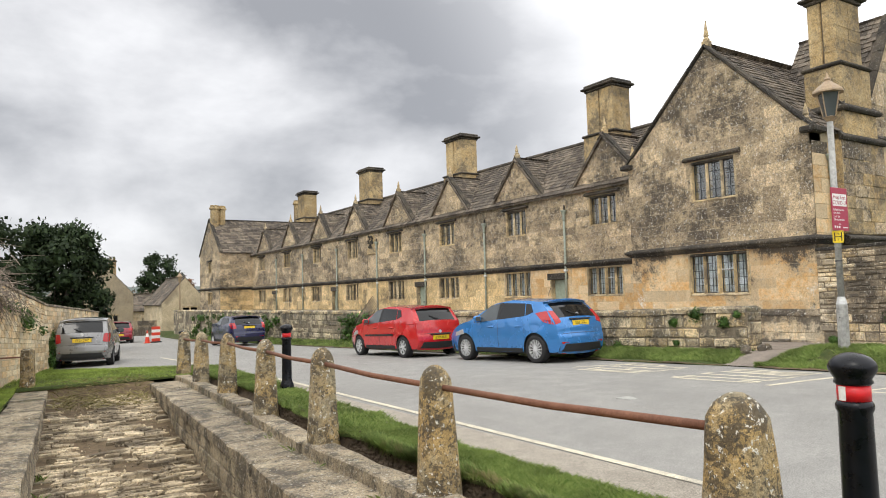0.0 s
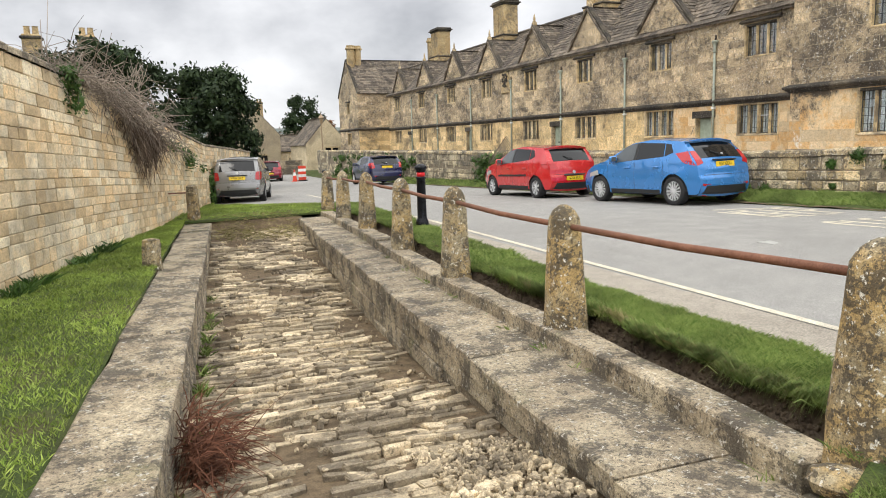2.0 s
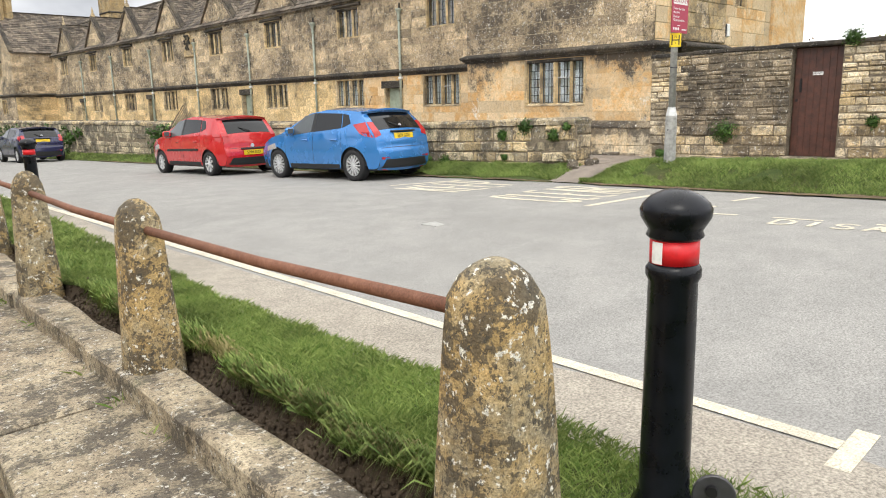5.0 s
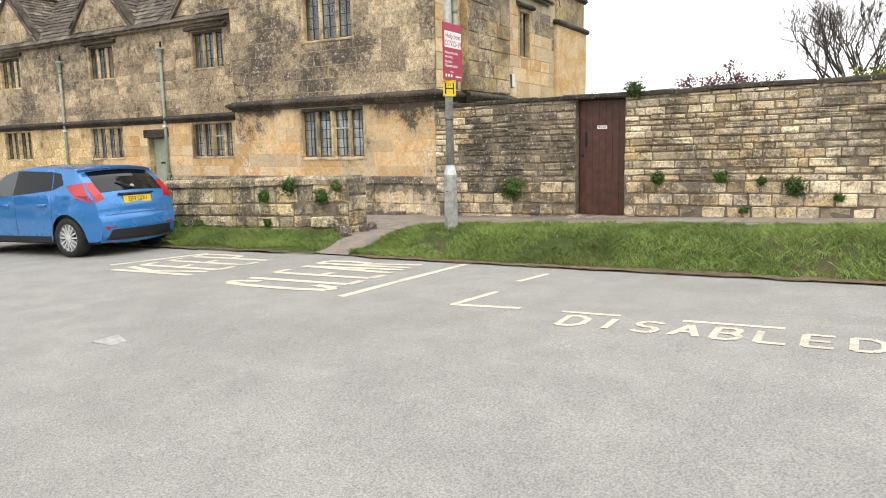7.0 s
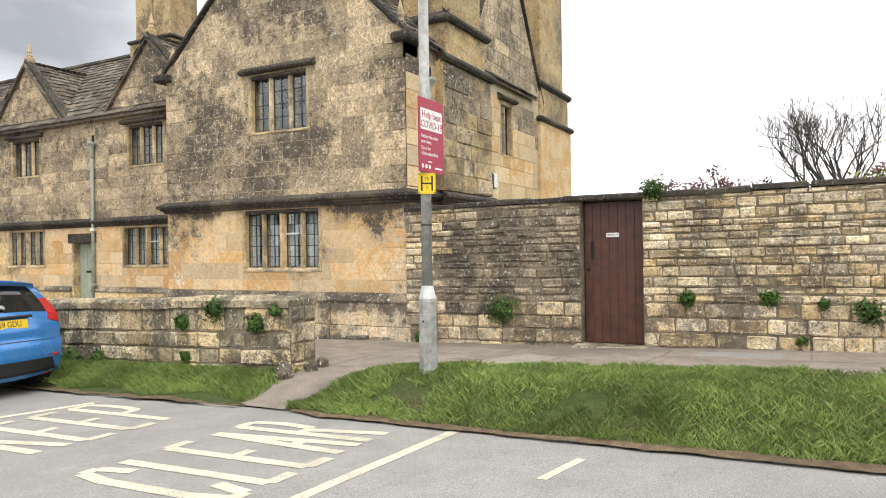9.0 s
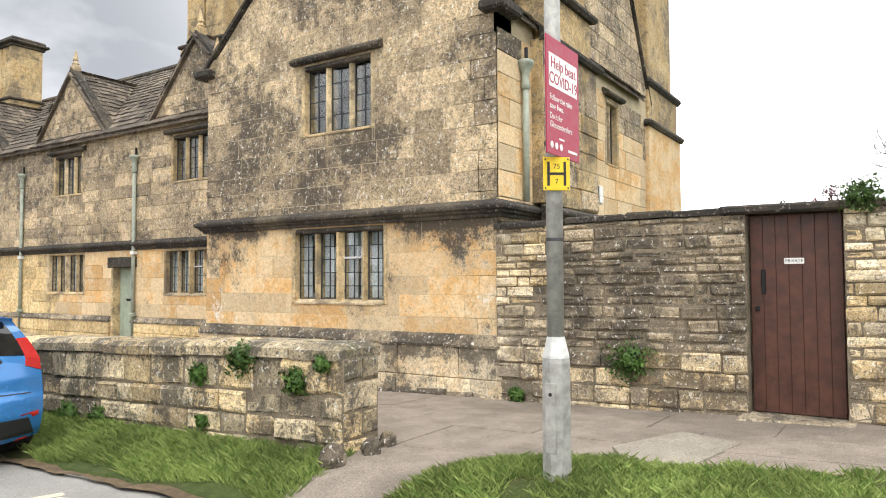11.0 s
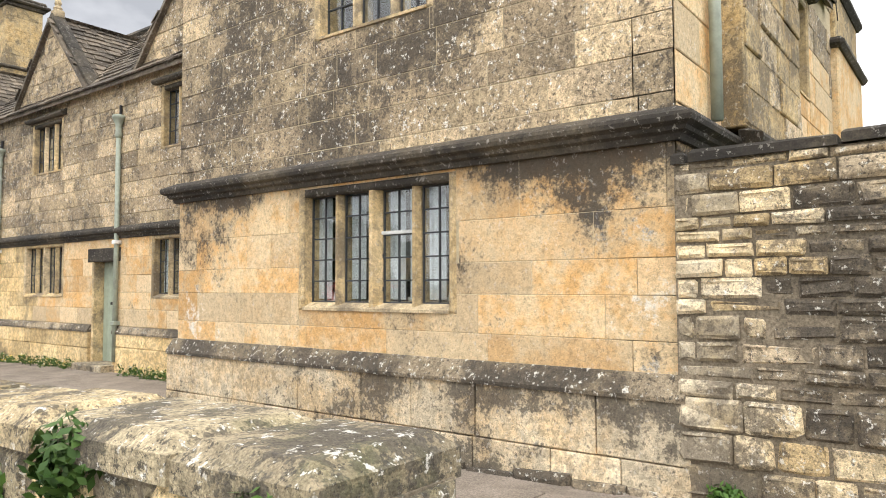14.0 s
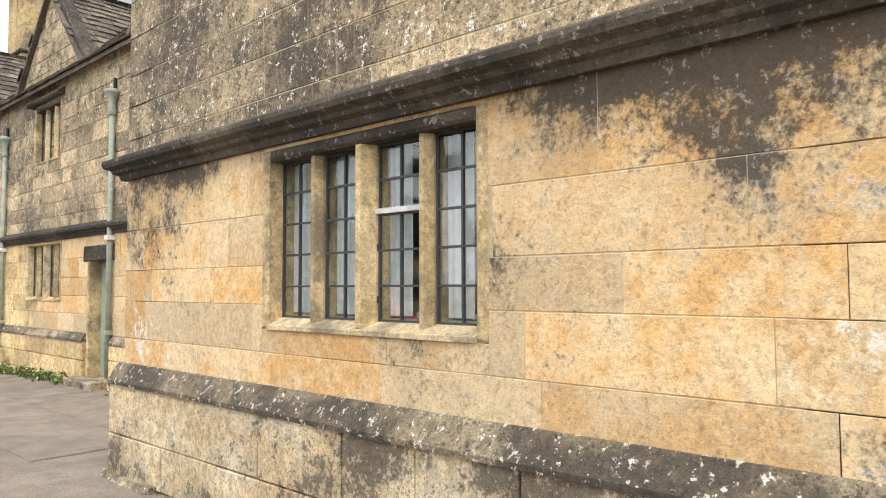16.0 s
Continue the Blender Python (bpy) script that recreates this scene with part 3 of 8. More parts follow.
def wall_core(cells_u, cells_z, holes, put, thick):
    """A wall with openings right through it: put(u, z, d), d = 0 at the face and -thick at the back."""
    us = sorted(set(cells_u) | {h for q in holes for h in q[:2] if cells_u[0] <= h <= cells_u[-1]})
    zs = sorted(set(cells_z) | {h for q in holes for h in q[2:] if cells_z[0] <= h <= cells_z[-1]})

    def solid(i, k):
        if not (0 <= i < len(us) - 1 and 0 <= k < len(zs) - 1):
            return False
        u, z = (us[i] + us[i + 1]) / 2, (zs[k] + zs[k + 1]) / 2
        return not any(h[0] < u < h[1] and h[2] < z < h[3] for h in holes)
    s = Shape()
    for i in range(len(us) - 1):
        for k in range(len(zs) - 1):
            if not solid(i, k):
                continue
            a, b, c, d = us[i], us[i + 1], zs[k], zs[k + 1]
            s.add([put(a, c, 0), put(b, c, 0), put(b, d, 0), put(a, d, 0)], [(0, 1, 2, 3)])
            s.add([put(a, c, -thick), put(a, d, -thick), put(b, d, -thick), put(b, c, -thick)], [(0, 1, 2, 3)])
            for di, dk, e in ((-1, 0, ((a, c), (a, d))), (1, 0, ((b, d), (b, c))), (0, -1, ((b, c), (a, c))), (0, 1, ((a, d), (b, d)))):
                if not solid(i + di, k + dk):
                    (p, q), (r, t) = e
                    s.add([put(p, q, 0), put(r, t, 0), put(r, t, -thick), put(p, q, -thick)], [(0, 1, 2, 3)])
    return s


# ---- ground, road, pavement, trough ----
def lerp_list(x, pts):
    if x <= pts[0][0]:
        return pts[0][1]
    for (a, b), (c, d) in zip(pts, pts[1:]):
        if x <= c:
            return b + (d - b) * (x - a) / (c - a)
    return pts[-1][1]


def sstep(a, b, x):
    t = min(1.0, max(0.0, (x - a) / (b - a)))
    return t * t * (3 - 2 * t)


def kerb_in(y):
    """Inner edge of the kerb beside the trough, on the lawn side."""
    return 0.03 + 0.0904 * (y - 4.94)


def ledge_in(y):
    return 2.0 + 0.075 * y


def post_in(y):
    return lerp_list(y, ((2.5, 3.0), (5.2, 3.15), (8, 3.22), (10.8, 3.46), (13.9, 3.74), (17.4, 3.98), (19.5, 4.08)))


def trough_z(y):
    return lerp_list(y, ((-1, 0.0), (0.4, -0.02), (1, -0.10), (2, -0.28), (3.5, -0.50), (5.4, -0.70), (8, -0.92), (11, -0.97), (14, -0.84), (17.9, -0.50), (18.4, -0.2)))


def road_left(y):
    if y < 20.5:
        return 4.3 + max(0.0, y - 6) * 0.075
    return lerp_list(y, ((20.5, 5.3), (21.4, 4.2), (23.6, 1.6), (30, 2.6), (60, 8)))


def road_right(y):
    return lerp_list(y, ((1.5, 11.27), (3.7, 11.35), (6.0, 11.45), (7.3, 11.52), (7.6, 11.6), (60, 11.6)))


def pave_edge(y):
    """Where the grass verge meets the pavement."""
    return lerp_list(y, ((-30, 14.0), (1.3, 13.6), (3.6, 13.55), (5.4, 13.4), (6.4, 13.2), (7.0, 12.85), (7.35, 12.4), (7.55, 11.95), (7.74, 11.62)))


def foot_level(y):
    """Level of the footway below the houses."""
    return 0.36 + 0.027 * (8.2 - min(14.0, max(-6.0, y))) - 0.02 * max(0.0, y - 20.0)


def rise(x, y):
    t = tilt(x, y)
    return t + (foot_level(y) - 0.05 * sstep(13.5, 15.7, x) - t) * sstep(11.6, 12.5, x)


def ground_z(x, y):
    if -1.5 < y < 18.35 and kerb_in(y) - 0.45 < x < post_in(y) + 0.05:
        return min(trough_z(y) - 0.14, -0.4)
    s = slope(y)
    if x < road_left(y):
        if post_in(y) + 0.05 <= x < post_in(y) + 0.5 and 2.4 < y < 19.5:
            return s - 0.22
        return s - 0.3 if -3 < x and y < 25 else s - 0.1
    if x < road_right(y):
        return s + tilt(x, y) - 0.07
    if y < 7.75 and x < pave_edge(y):
        return rise(x, y) - 0.16
    if y > 8.3 and x < 12.75:
        return s + tilt(x, y) - 0.15
    return rise(x, y) - 0.08


def spread(a, b, step):
    n = max(1, round((b - a) / step))
    return [a + (b - a) * i / n for i in range(n)]


def turf_bump(x, y):
    return 0.018 * noise.noise((x * 1.6, y * 1.6, 0)) + 0.012 * noise.noise((x * 5, y * 5, 3))


def lawn_z(x, y):
    return slope(y) - 0.13 + 0.11 * sstep(17.5, 19.5, y) + turf_bump(x, y)


def bank_z(x, y):
    return slope(y) - 0.015 + turf_bump(x, y) * 0.8


def verge_z(x, y):
    a, b = road_right(y), pave_edge(y)
    crest = 0.10 * min(1.0, max(0.0, b - a) / 1.2)
    return tilt(x, y) + (foot_level(y) + crest - tilt(x, y)) * sstep(a - 0.05, a + 0.75, x) * min(1.0, max(0.0, b - a) / 0.5) - (crest - 0.02) * sstep(b - 0.6, b, x) + turf_bump(x, y)


def strip_z(x, y):
    return slope(y) + tilt(x, y) + 0.01 + 0.17 * sstep(11.6, 12.5, x) + turf_bump(x, y)


gx = [-1500, -600, -250, -120, -60, -35, -20] + spread(-12, -2, 1) + spread(-2, 6, 0.2) + spread(6, 11, 1) + spread(11, 15, 0.2) + spread(15, 30, 1.5) + [30, 45, 80, 160, 400, 900, 1500]
gy = [-900, -300, -120, -60, -30] + spread(-15, -2, 1) + spread(-2, 10, 0.25) + spread(10, 24, 0.4) + spread(24, 64, 2) + [64, 90, 150, 300, 700, 1500]
sh = Shape().grid(lambda x, y: (x, y, ground_z(x, y) + (0.012 * noise.noise((x * 1.7, y * 1.7, 0)) if abs(x) < 20 else 0)), gx, gy)
ground = tagged(part("ground", sh, TURF, smooth=True), "turf and soil beside a village street", "ground", kind="structure")

def wall_foot(y):
    return -1.7 + (y - 10.08) * 0.237


def bank_left(y):
    return post_in(y) + (0.47 + 0.13 * noise.noise((0, y * 1.3, 2)) + 0.05 * noise.noise((0, y * 4.3, 5)) if 2.4 < y < 19.5 else 0.1)


def lawn_right(y):
    return kerb_in(y) - 0.62 if y < 18.35 else road_left(y) + 0.05


TURFS = []
for nm, lo, hi, zf, y0, y1, st in (("lawn", lambda y: wall_foot(y) - 0.1, lawn_right, lawn_z, -8, 24.5, 0.35),
                                   ("grass_bank", lambda y: bank_left(y) if y > 2.0 else lerp_list(y, ((-6, -1), (0.2, -0.2), (1.2, 2.3), (2.0, 2.7))), lambda y: road_left(y) + 0.06 * noise.noise((3, y * 2, 0)), bank_z, -6, 20.6, 0.2),
                                   ("grass_verge", lambda y: road_right(y) + 0.06 * noise.noise((3, y * 2, 0)), pave_edge, verge_z, -30, 7.74, 0.25),
                                   ("grass_strip", lambda y: road_right(y) + 0.05 * noise.noise((9, y * 2, 0)), lambda y: 12.56, strip_z, 8.3, 58, 0.4)):
    sh = Shape().grid(lambda f, y: (lo(y) + (hi(y) - lo(y)) * f, y, zf(lo(y) + (hi(y) - lo(y)) * f, y) - (0.05 if f in (0, 1) else 0)), [0, 0.02] + [i / 14 for i in range(1, 14)] + [0.98, 1], spread(y0, y1, st) + [y1])
    tagged(part(nm, sh, TURF, smooth=True), "rough mown grass on earth", "grass", kind="structure")
    TURFS.append((nm, lo, hi, zf, y0, y1))

for nm, edge, zf, y0, y1 in (("verge_soil_rim", lambda y: road_right(y), verge_z, -14, 7.7), ("strip_soil_rim", lambda y: road_right(y), strip_z, 8.35, 30)):
    sh = Shape().grid(lambda f, y: (edge(y) - 0.10 + 0.05 * noise.noise((1, y * 3, 0)) + f * (0.11 + 0.14 * noise.noise((4, y * 1.1, 0))), y,
                                    max(zf(edge(y) - 0.1 + f * 0.17, y), slope(y) + tilt(edge(y), y) + 0.008) + 0.004 * (1 if 0 < f < 1 else -1) + 0.012 * noise.noise((f * 9, y * 12, 3))), [0, 0.15, 0.4, 0.7, 0.9, 1], spread(y0, y1, 0.07))
    tagged(part(nm, sh, LITTER, smooth=True), "bare earth where the turf meets the road", "soil", kind="structure")

ry = [-60, -40, -25] + spread(-15, 24, 0.25) + spread(24, 60, 2) + [60, 75, 95, 130]


def road_z(x, y):
    f = (x - road_left(y)) / (road_right(y) - road_left(y))
    return slope(y) + tilt(x, y) + 0.03 * math.sin(math.pi * min(1, max(0, f))) - 0.018


sh = Shape().grid(lambda f, y: (road_left(y) + (road_right(y) - road_left(y)) * f, y, road_z(road_left(y) + (road_right(y) - road_left(y)) * f, y)),
                  [i / 42 for i in range(43)], ry)
road = tagged(part("road", sh, ROAD, smooth=True), "worn pale grey tarmac village road", "road", kind="structure")


rng = random.Random(5)
sh = Shape().grid(lambda f, y: (lerp_list(f, ((0, road_left(y) - 0.12 + 0.06 * noise.noise((0, y * 2, 3))), (1, 4.86 + 0.02 * (y - 2) + 0.12 * noise.noise((7, y * 1.3, 0))))), y,
                                road_z(4.6, y) + 0.003 + 0.001 * f), [0, 0.5, 1], spread(-12, 17, 0.3))
tagged(part("road_edge_grit", sh, GRIT, smooth=True), "pale sandy grit along the road edge", "grit", kind="structure")


def paint(name, quads, label, group="road markings"):
    s = Shape()
    for q in quads:
        n = len(q)
        s.add([(x, y, road_z(x, y) + 0.004) for x, y in q] + [(x, y, road_z(x, y) + 0.002) for x, y in q],
              [tuple(range(n))] + [(i, i + n, (i + 1) % n + n, (i + 1) % n) for i in range(n)])
    return tagged(part(name, s, LINE), label, "road marking", group)


def stroke(x0, y0, x1, y1, w):
    d = Vector((x1 - x0, y1 - y0))
    steps = max(1, int(d.length / 0.5))
    nrm = Vector((-d.y, d.x)).normalized() * (w / 2)
    out = []
    for i in range(steps):
        a, b = Vector((x0, y0)) + d * (i / steps), Vector((x0, y0)) + d * ((i + 1) / steps)
        out.append([tuple(a - nrm), tuple(b - nrm), tuple(b + nrm), tuple(a + nrm)])
    return out


sh = Shape().grid(lambda e, y: (4.93 + 0.014 * (y - 2) + e + 0.004 * noise.noise((e, y * 3, 0)), y, road_z(5.0, y) + 0.006), [-0.05, 0.05], spread(1.72, 27, 0.4))
tagged(part("parking_line", sh, LINE), "long worn white line along the road edge", "road marking", "road markings")
paint("parking_line_end", stroke(4.70, 1.67, 5.14, 1.67, 0.10), "short white cross bar ending the line")
paint("clear_line", stroke(9.06, 5.87, 11.38, 5.73, 0.10), "white bar across the edge of the road")
paint("clear_line", stroke(9.83, 10.54, 11.2, 10.16, 0.10), "white bar beside the blue car")
paint("bay_corner", stroke(9.1, 4.65, 9.79, 4.55, 0.07) + stroke(9.1, 4.67, 9.17, 4.03, 0.07), "white corner mark of a parking bay")
paint("bay_tick", stroke(10.37, 4.6, 10.92, 4.5, 0.07), "short white bay tick")
paint("bay_line", stroke(9.17, 3.66, 9.17, 3.18, 0.055), "short white line above the lettering")
paint("bay_line", stroke(9.17, 2.71, 9.18, 2.02, 0.055), "white line above the lettering")


def letters(name, words, y_start, x_base, x_top, pitch, label, w=0.1, wide=0.72, along=False):
    """Painted capitals: along -y with tops to the houses, or (along) one after another towards the houses, tops up the street."""
    glyphs = {
        "K": [((0, 0), (0, 1)), ((0, .4), (1, 1)), ((.3, .58), (1, 0))], "E": [((0, 0), (0, 1)), ((0, 0), (1, 0)), ((0, .5), (.85, .5)), ((0, 1), (1, 1))],
        "P": [((0, 0), (0, 1)), ((0, 1), (.8, 1)), ((.8, 1), (1, .86)), ((1, .86), (1, .62)), ((1, .62), (.8, .48)), ((.8, .48), (0, .48))],
        "C": [((1, .78), (.75, 1)), ((.75, 1), (.25, 1)), ((.25, 1), (0, .78)), ((0, .78), (0, .22)), ((0, .22), (.25, 0)), ((.25, 0), (.75, 0)), ((.75, 0), (1, .22))],
        "L": [((0, 1), (0, 0)), ((0, 0), (1, 0))], "A": [((0, 0), (.5, 1)), ((.5, 1), (1, 0)), ((.2, .36), (.8, .36))],
        "R": [((0, 0), (0, 1)), ((0, 1), (.8, 1)), ((.8, 1), (1, .8)), ((1, .8), (.8, .52)), ((.8, .52), (0, .52)), ((.5, .52), (1, 0))],
        "D": [((0, 0), (0, 1)), ((0, 1), (.6, 1)), ((.6, 1), (1, .75)), ((1, .75), (1, .25)), ((1, .25), (.6, 0)), ((.6, 0), (0, 0))],
        "I": [((.5, 0), (.5, 1))], "S": [((0, .12), (.3, 0)), ((.3, 0), (.75, 0)), ((.75, 0), (1, .25)), ((1, .25), (.75, .5)), ((.75, .5), (.25, .5)), ((.25, .5), (0, .75)), ((0, .75), (.25, 1)), ((.25, 1), (.7, 1)), ((.7, 1), (1, .88))],
        "B": [((0, 0), (0, 1)), ((0, 1), (.7, 1)), ((.7, 1), (.92, .78)), ((.92, .78), (.7, .52)), ((0, .52), (.7, .52)), ((.7, .52), (1, .28)), ((1, .28), (.7, 0)), ((.7, 0), (0, 0))]}
    word = empty(name, Matrix.Translation((x_base, y_start, 0)))
    tagged(word, label, "road marking", "road markings")
    for i, ch in enumerate(words):
        y0 = y_start - i * pitch
        s = Shape()
        for (a, b), (c, d) in glyphs[ch]:
            if along:
                e = (x_base + (i + a * wide) * pitch, y_start + b * x_top, x_base + (i + c * wide) * pitch, y_start + d * x_top)
            else:
                e = (x_base + (x_top - x_base) * b, y0 - a * pitch * wide, x_base + (x_top - x_base) * d, y0 - c * pitch * wide)
            for q in stroke(*e, w):
                n = len(q)
                s.add([(x - x_base, y - y_start, road_z(x, y) + 0.004) for x, y in q], [tuple(range(n))])
        part("letter", s, LINE, word)


letters("keep_lettering", "KEEP", 8.58, 9.55, 1.5, 0.435, "white painted word KEEP on the road", 0.11, 0.62, True)
letters("clear_lettering", "CLEAR", 6.23, 9.24, 1.43, 0.40, "white painted word CLEAR on the road", 0.11, 0.62, True)
letters("disabled_lettering", "DISABLED", 3.54, 8.74, 9.05, 0.277, "white painted word DISABLED on the road", 0.052, 0.62)

# a small iron cover let into the road
sh = Shape().box(7.1, 7.36, 6.55, 6.8, -0.05, road_z(7.2, 6.7) + 0.005, 0.004)
tagged(part("drain_cover", sh, GALV), "small iron cover set flush in tarmac", "drain cover")

# pavement
def pave_z(x, y):
    return rise(x, y) + (0.0 if y < 9 else 0.02)


pv = [i / 16 for i in range(17)]


def pave_left(y):
    return pave_edge(y) if y < 7.75 else lerp_list(y, ((7.75, 11.55), (8.42, 11.6), (8.46, 12.75), (60, 12.75)))


def pave_right(y):
    return 15.85 if y < 14.4 else 17.8


sh = Shape().grid(lambda f, y: (pave_left(y) + (pave_right(y) - pave_left(y)) * f, y, pave_z(pave_left(y) + (pave_right(y) - pave_left(y)) * f, y)),
                  pv, spread(-30, 0, 1) + spread(0, 7, 0.5) + spread(7, 9, 0.05) + spread(9, 14.4, 0.5) + [14.4, 14.41] + spread(15, 62, 1))
pavement = tagged(part("pavement", sh, PAVE, smooth=True), "pinkish grey paved footway below old cottages", "pavement", kind="structure")
rng = random.Random(11)
flags = []
for r in courses(-4, 20, 12.95, 17.6, (0.75, 1.05), (0.9, 1.7), rng):
    cx, cy = (r[2] + r[3]) / 2, (r[0] + r[1]) / 2
    if cx > pave_left(r[0]) + 0.45 and cx > pave_left(r[1]) + 0.3 and r[3] < pave_right(cy) - 0.05:
        flags.append(rect_poly(r, 0.014))
lay(flags, lambda u, z, d: (z, u, pave_z(z, u) + d), PAVE, pavement, rng, "flagstone", 0.010, 0.006, 0.004, 0.0, -0.02, 0.004)
s = Shape().prism([(13.3, 5.9), (14.2, 5.75), (14.5, 6.3), (13.6, 6.6), (13.2, 6.35)], lambda u, z, d: (u, z, pave_z(u, z) + d), -0.01, 0.019, 0.004)
part("patch", s, GRIT, pavement, "pale concrete repair patch")
s = Shape().prism([(14.75, 3.4), (15.2, 3.35), (15.25, 4.3), (14.8, 4.35)], lambda u, z, d: (u, z, pave_z(u, z) + d), -0.01, 0.018, 0.004)
part("patch", s, ROAD, pavement, "dark tarmac repair patch")

# ---- the stone trough ----
trough = empty("cart_wash_trough", Matrix.Translation((0, 0, 0)))
tagged(trough, "sunken stone wash for carts with pitched floor", "trough")
sh = Shape().grid(lambda f, y: (kerb_in(y) - 0.1 + (ledge_in(y) + 0.2 - kerb_in(y)) * f, y, trough_z(y) - 0.035 + 0.02 * noise.noise((f * 9, y * 4, 2))),
                  [i / 16 for i in range(17)], spread(-1.2, 18.5, 0.15))
part("floor_bed", sh, LITTER, trough, "silt and leaf litter between stones", smooth=True)
rng = random.Random(21)
near, far = [], []
for r in courses(-0.6, 3.6, -0.9, 3.4, (0.12, 0.24), (0.2, 0.6), rng) + courses(-0.6, 3.6, 3.4, 18.0, (0.055, 0.13), (0.12, 0.42), rng):
    cy, cx = (r[2] + r[3]) / 2, (r[0] + r[1]) / 2
    if not (kerb_in(cy) + 0.03 < cx < ledge_in(cy) - 0.05):
        continue
    bare = noise.noise((cx * 0.9, cy * 0.8, 5))
    if bare > 0.22 and cx > 0.7 or rng.random() < 0.08 or (cx > 1.75 and 2.6 < cy < 4.2 and rng.random() < 0.75):
        continue
    p = rect_poly(r, 0.016)
    (near if 2.4 < cy < 5.5 else far).append([(u + 0.06 * noise.noise((u * 3, z * 3, 1)), z + 0.11 * noise.noise((u * 1.6, z * 1.1, 8))) for u, z in p])


def on_floor(u, z, d):
    return (u, z, trough_z(z) + d + 0.022 * noise.noise((u * 2.3, z * 2.3, 4)))


near.sort(key=lambda p: p[0][1])
far += near[300:]
lay(near[:300], on_floor, PITCH, trough, rng, "floor_stone", 0.004, 0.012, 0.014, 0.014, -0.06, 0.024)
lay_joined(far, on_floor, PITCH_FAR, trough, rng, "floor_paving", 0.004, 0.012, 0.016, 0.016, -0.06, 0.028)
# loose stones and rubble in the washed-out corner
s = Shape()
for _ in range(2200):
    y = rng.choice((rng.uniform(2.4, 4.4), rng.uniform(2.4, 4.4), rng.uniform(4, 17.6)))
    x = rng.uniform(kerb_in(y) + 0.05, ledge_in(y) - 0.05) if y > 4.4 else rng.uniform(1.5, ledge_in(y) - 0.02)
    r = rng.uniform(0.006, 0.03) * (1.5 if rng.random() < 0.06 else 1)
    q = Euler((rng.uniform(0, 3), rng.uniform(0, 3), rng.uniform(0, 3))).to_matrix()
    c = Vector((x, y, trough_z(y) + r * 0.15))
    s.box(-r, r, -r * 0.8, r * 0.8, -r * 0.45, r * 0.45, r * 0.25, put=lambda a, b, e: tuple(c + q @ Vector((a, b, e))))
tagged(part("rubble", s, PITCH_FAR, trough, fix=False), kind="stuff")

# ledge slabs, risers and kerbs
rng = random.Random(31)


def slabs(name, x_in, x_out, top, y0, y1, step, thick, material, drop=0.0, jit=0.018, base=None):
    y = y0
    while y < y1:
        y2 = min(y + rng.uniform(*step), y1)
        if y1 - y2 < 0.4:
            y2 = y1
        a, b = y + 0.004, y2 - 0.004
        t = rng.uniform(-drop, drop)
        poly = [(x_in(a), a), (x_out(a), a), (x_out((a + b) / 2) + rng.uniform(-jit, jit), (a + b) / 2), (x_out(b), b), (x_in(b), b), (x_in((a + b) / 2) + rng.uniform(-jit, jit), (a + b) / 2)]
        tilt = rng.uniform(-0.02, 0.02)
        s = Shape().prism(poly, lambda u, z, d: (u, z, top(z) + d + t + tilt * (u - x_in(z)) + 0.012 * noise.noise((u * 4, z * 3, 6))), -thick, 0.0, 0.022, jit, rng, 0.008)
        part(name, s, material, trough)
        y = y2


slabs("ledge_slab", ledge_in, lambda y: post_in(y) + 0.06, lambda y: -0.28 - 0.003 * max(0, y - 12), 1.9, 18.2, (1.1, 2.4), 0.17, LEDGE, 0.008)
slabs("kerb_stone", post_in, lambda y: post_in(y) + 0.30, lambda y: -0.125 - 0.006 * max(0, y - 10), 2.45, 19.3, (0.9, 2.0), 0.22, LEDGE, 0.012)
slabs("lawn_kerb_slab", lambda y: kerb_in(y) - 0.64, kerb_in, lambda y: -0.16 - 0.009 * max(0, y - 5), 0.6, 18.3, (1.0, 2.2), 0.15, LEDGE, 0.006)


def riser_r(u, z, d):
    return (ledge_in(u) + 0.035 - d, u, z)


def riser_l(u, z, d):
    return (kerb_in(u) - 0.035 + d, u, z)


for put, zt in ((riser_r, -0.45), (riser_l, -0.31)):
    core = Shape().grid(lambda y, f: put(y, trough_z(y) - 0.1 + (zt + 0.02 - trough_z(y) + 0.1) * f, -0.02), spread(1.2, 18.3, 0.4), [0, 1])
    part("riser_bed", core, MORTAR_DARK, trough)
    polys = []
    for r in courses(1.6, 18.2, -1.1, zt, (0.17, 0.24), (0.35, 0.9), rng):
        if r[3] > trough_z((r[0] + r[1]) / 2) + 0.05:
            polys.append(rect_poly(r, 0.014))
    lay(polys, put, LEDGE, trough, rng, "riser_stone", 0.012, 0.014, 0.008, 0.008, -0.05, 0.012)

# bare soil where the bank has slumped beside the kerb
sh = Shape().grid(lambda f, y: (post_in(y) + 0.26 + (bank_left(y) - post_in(y) - 0.17) * f + 0.02 * noise.noise((f * 3, y * 5, 2)), y,
                                lerp_list(f, ((0, -0.19), (0.5, -0.2), (0.72, -0.15), (0.86, -0.04), (1, -0.01))) + slope(y) + 0.05 * noise.noise((f * 3, y * 4, 9)) + 0.03 * noise.noise((f * 7, y * 13, 4)) + 0.015 * noise.noise((f * 15, y * 30, 2))),
                  [i / 16 for i in range(17)], spread(2.5, 9, 0.04) + spread(9, 19.3, 0.12))
tagged(part("soil_bank", sh, SOIL, smooth=True), "slumped bare soil bank behind the kerb", "soil", kind="structure")

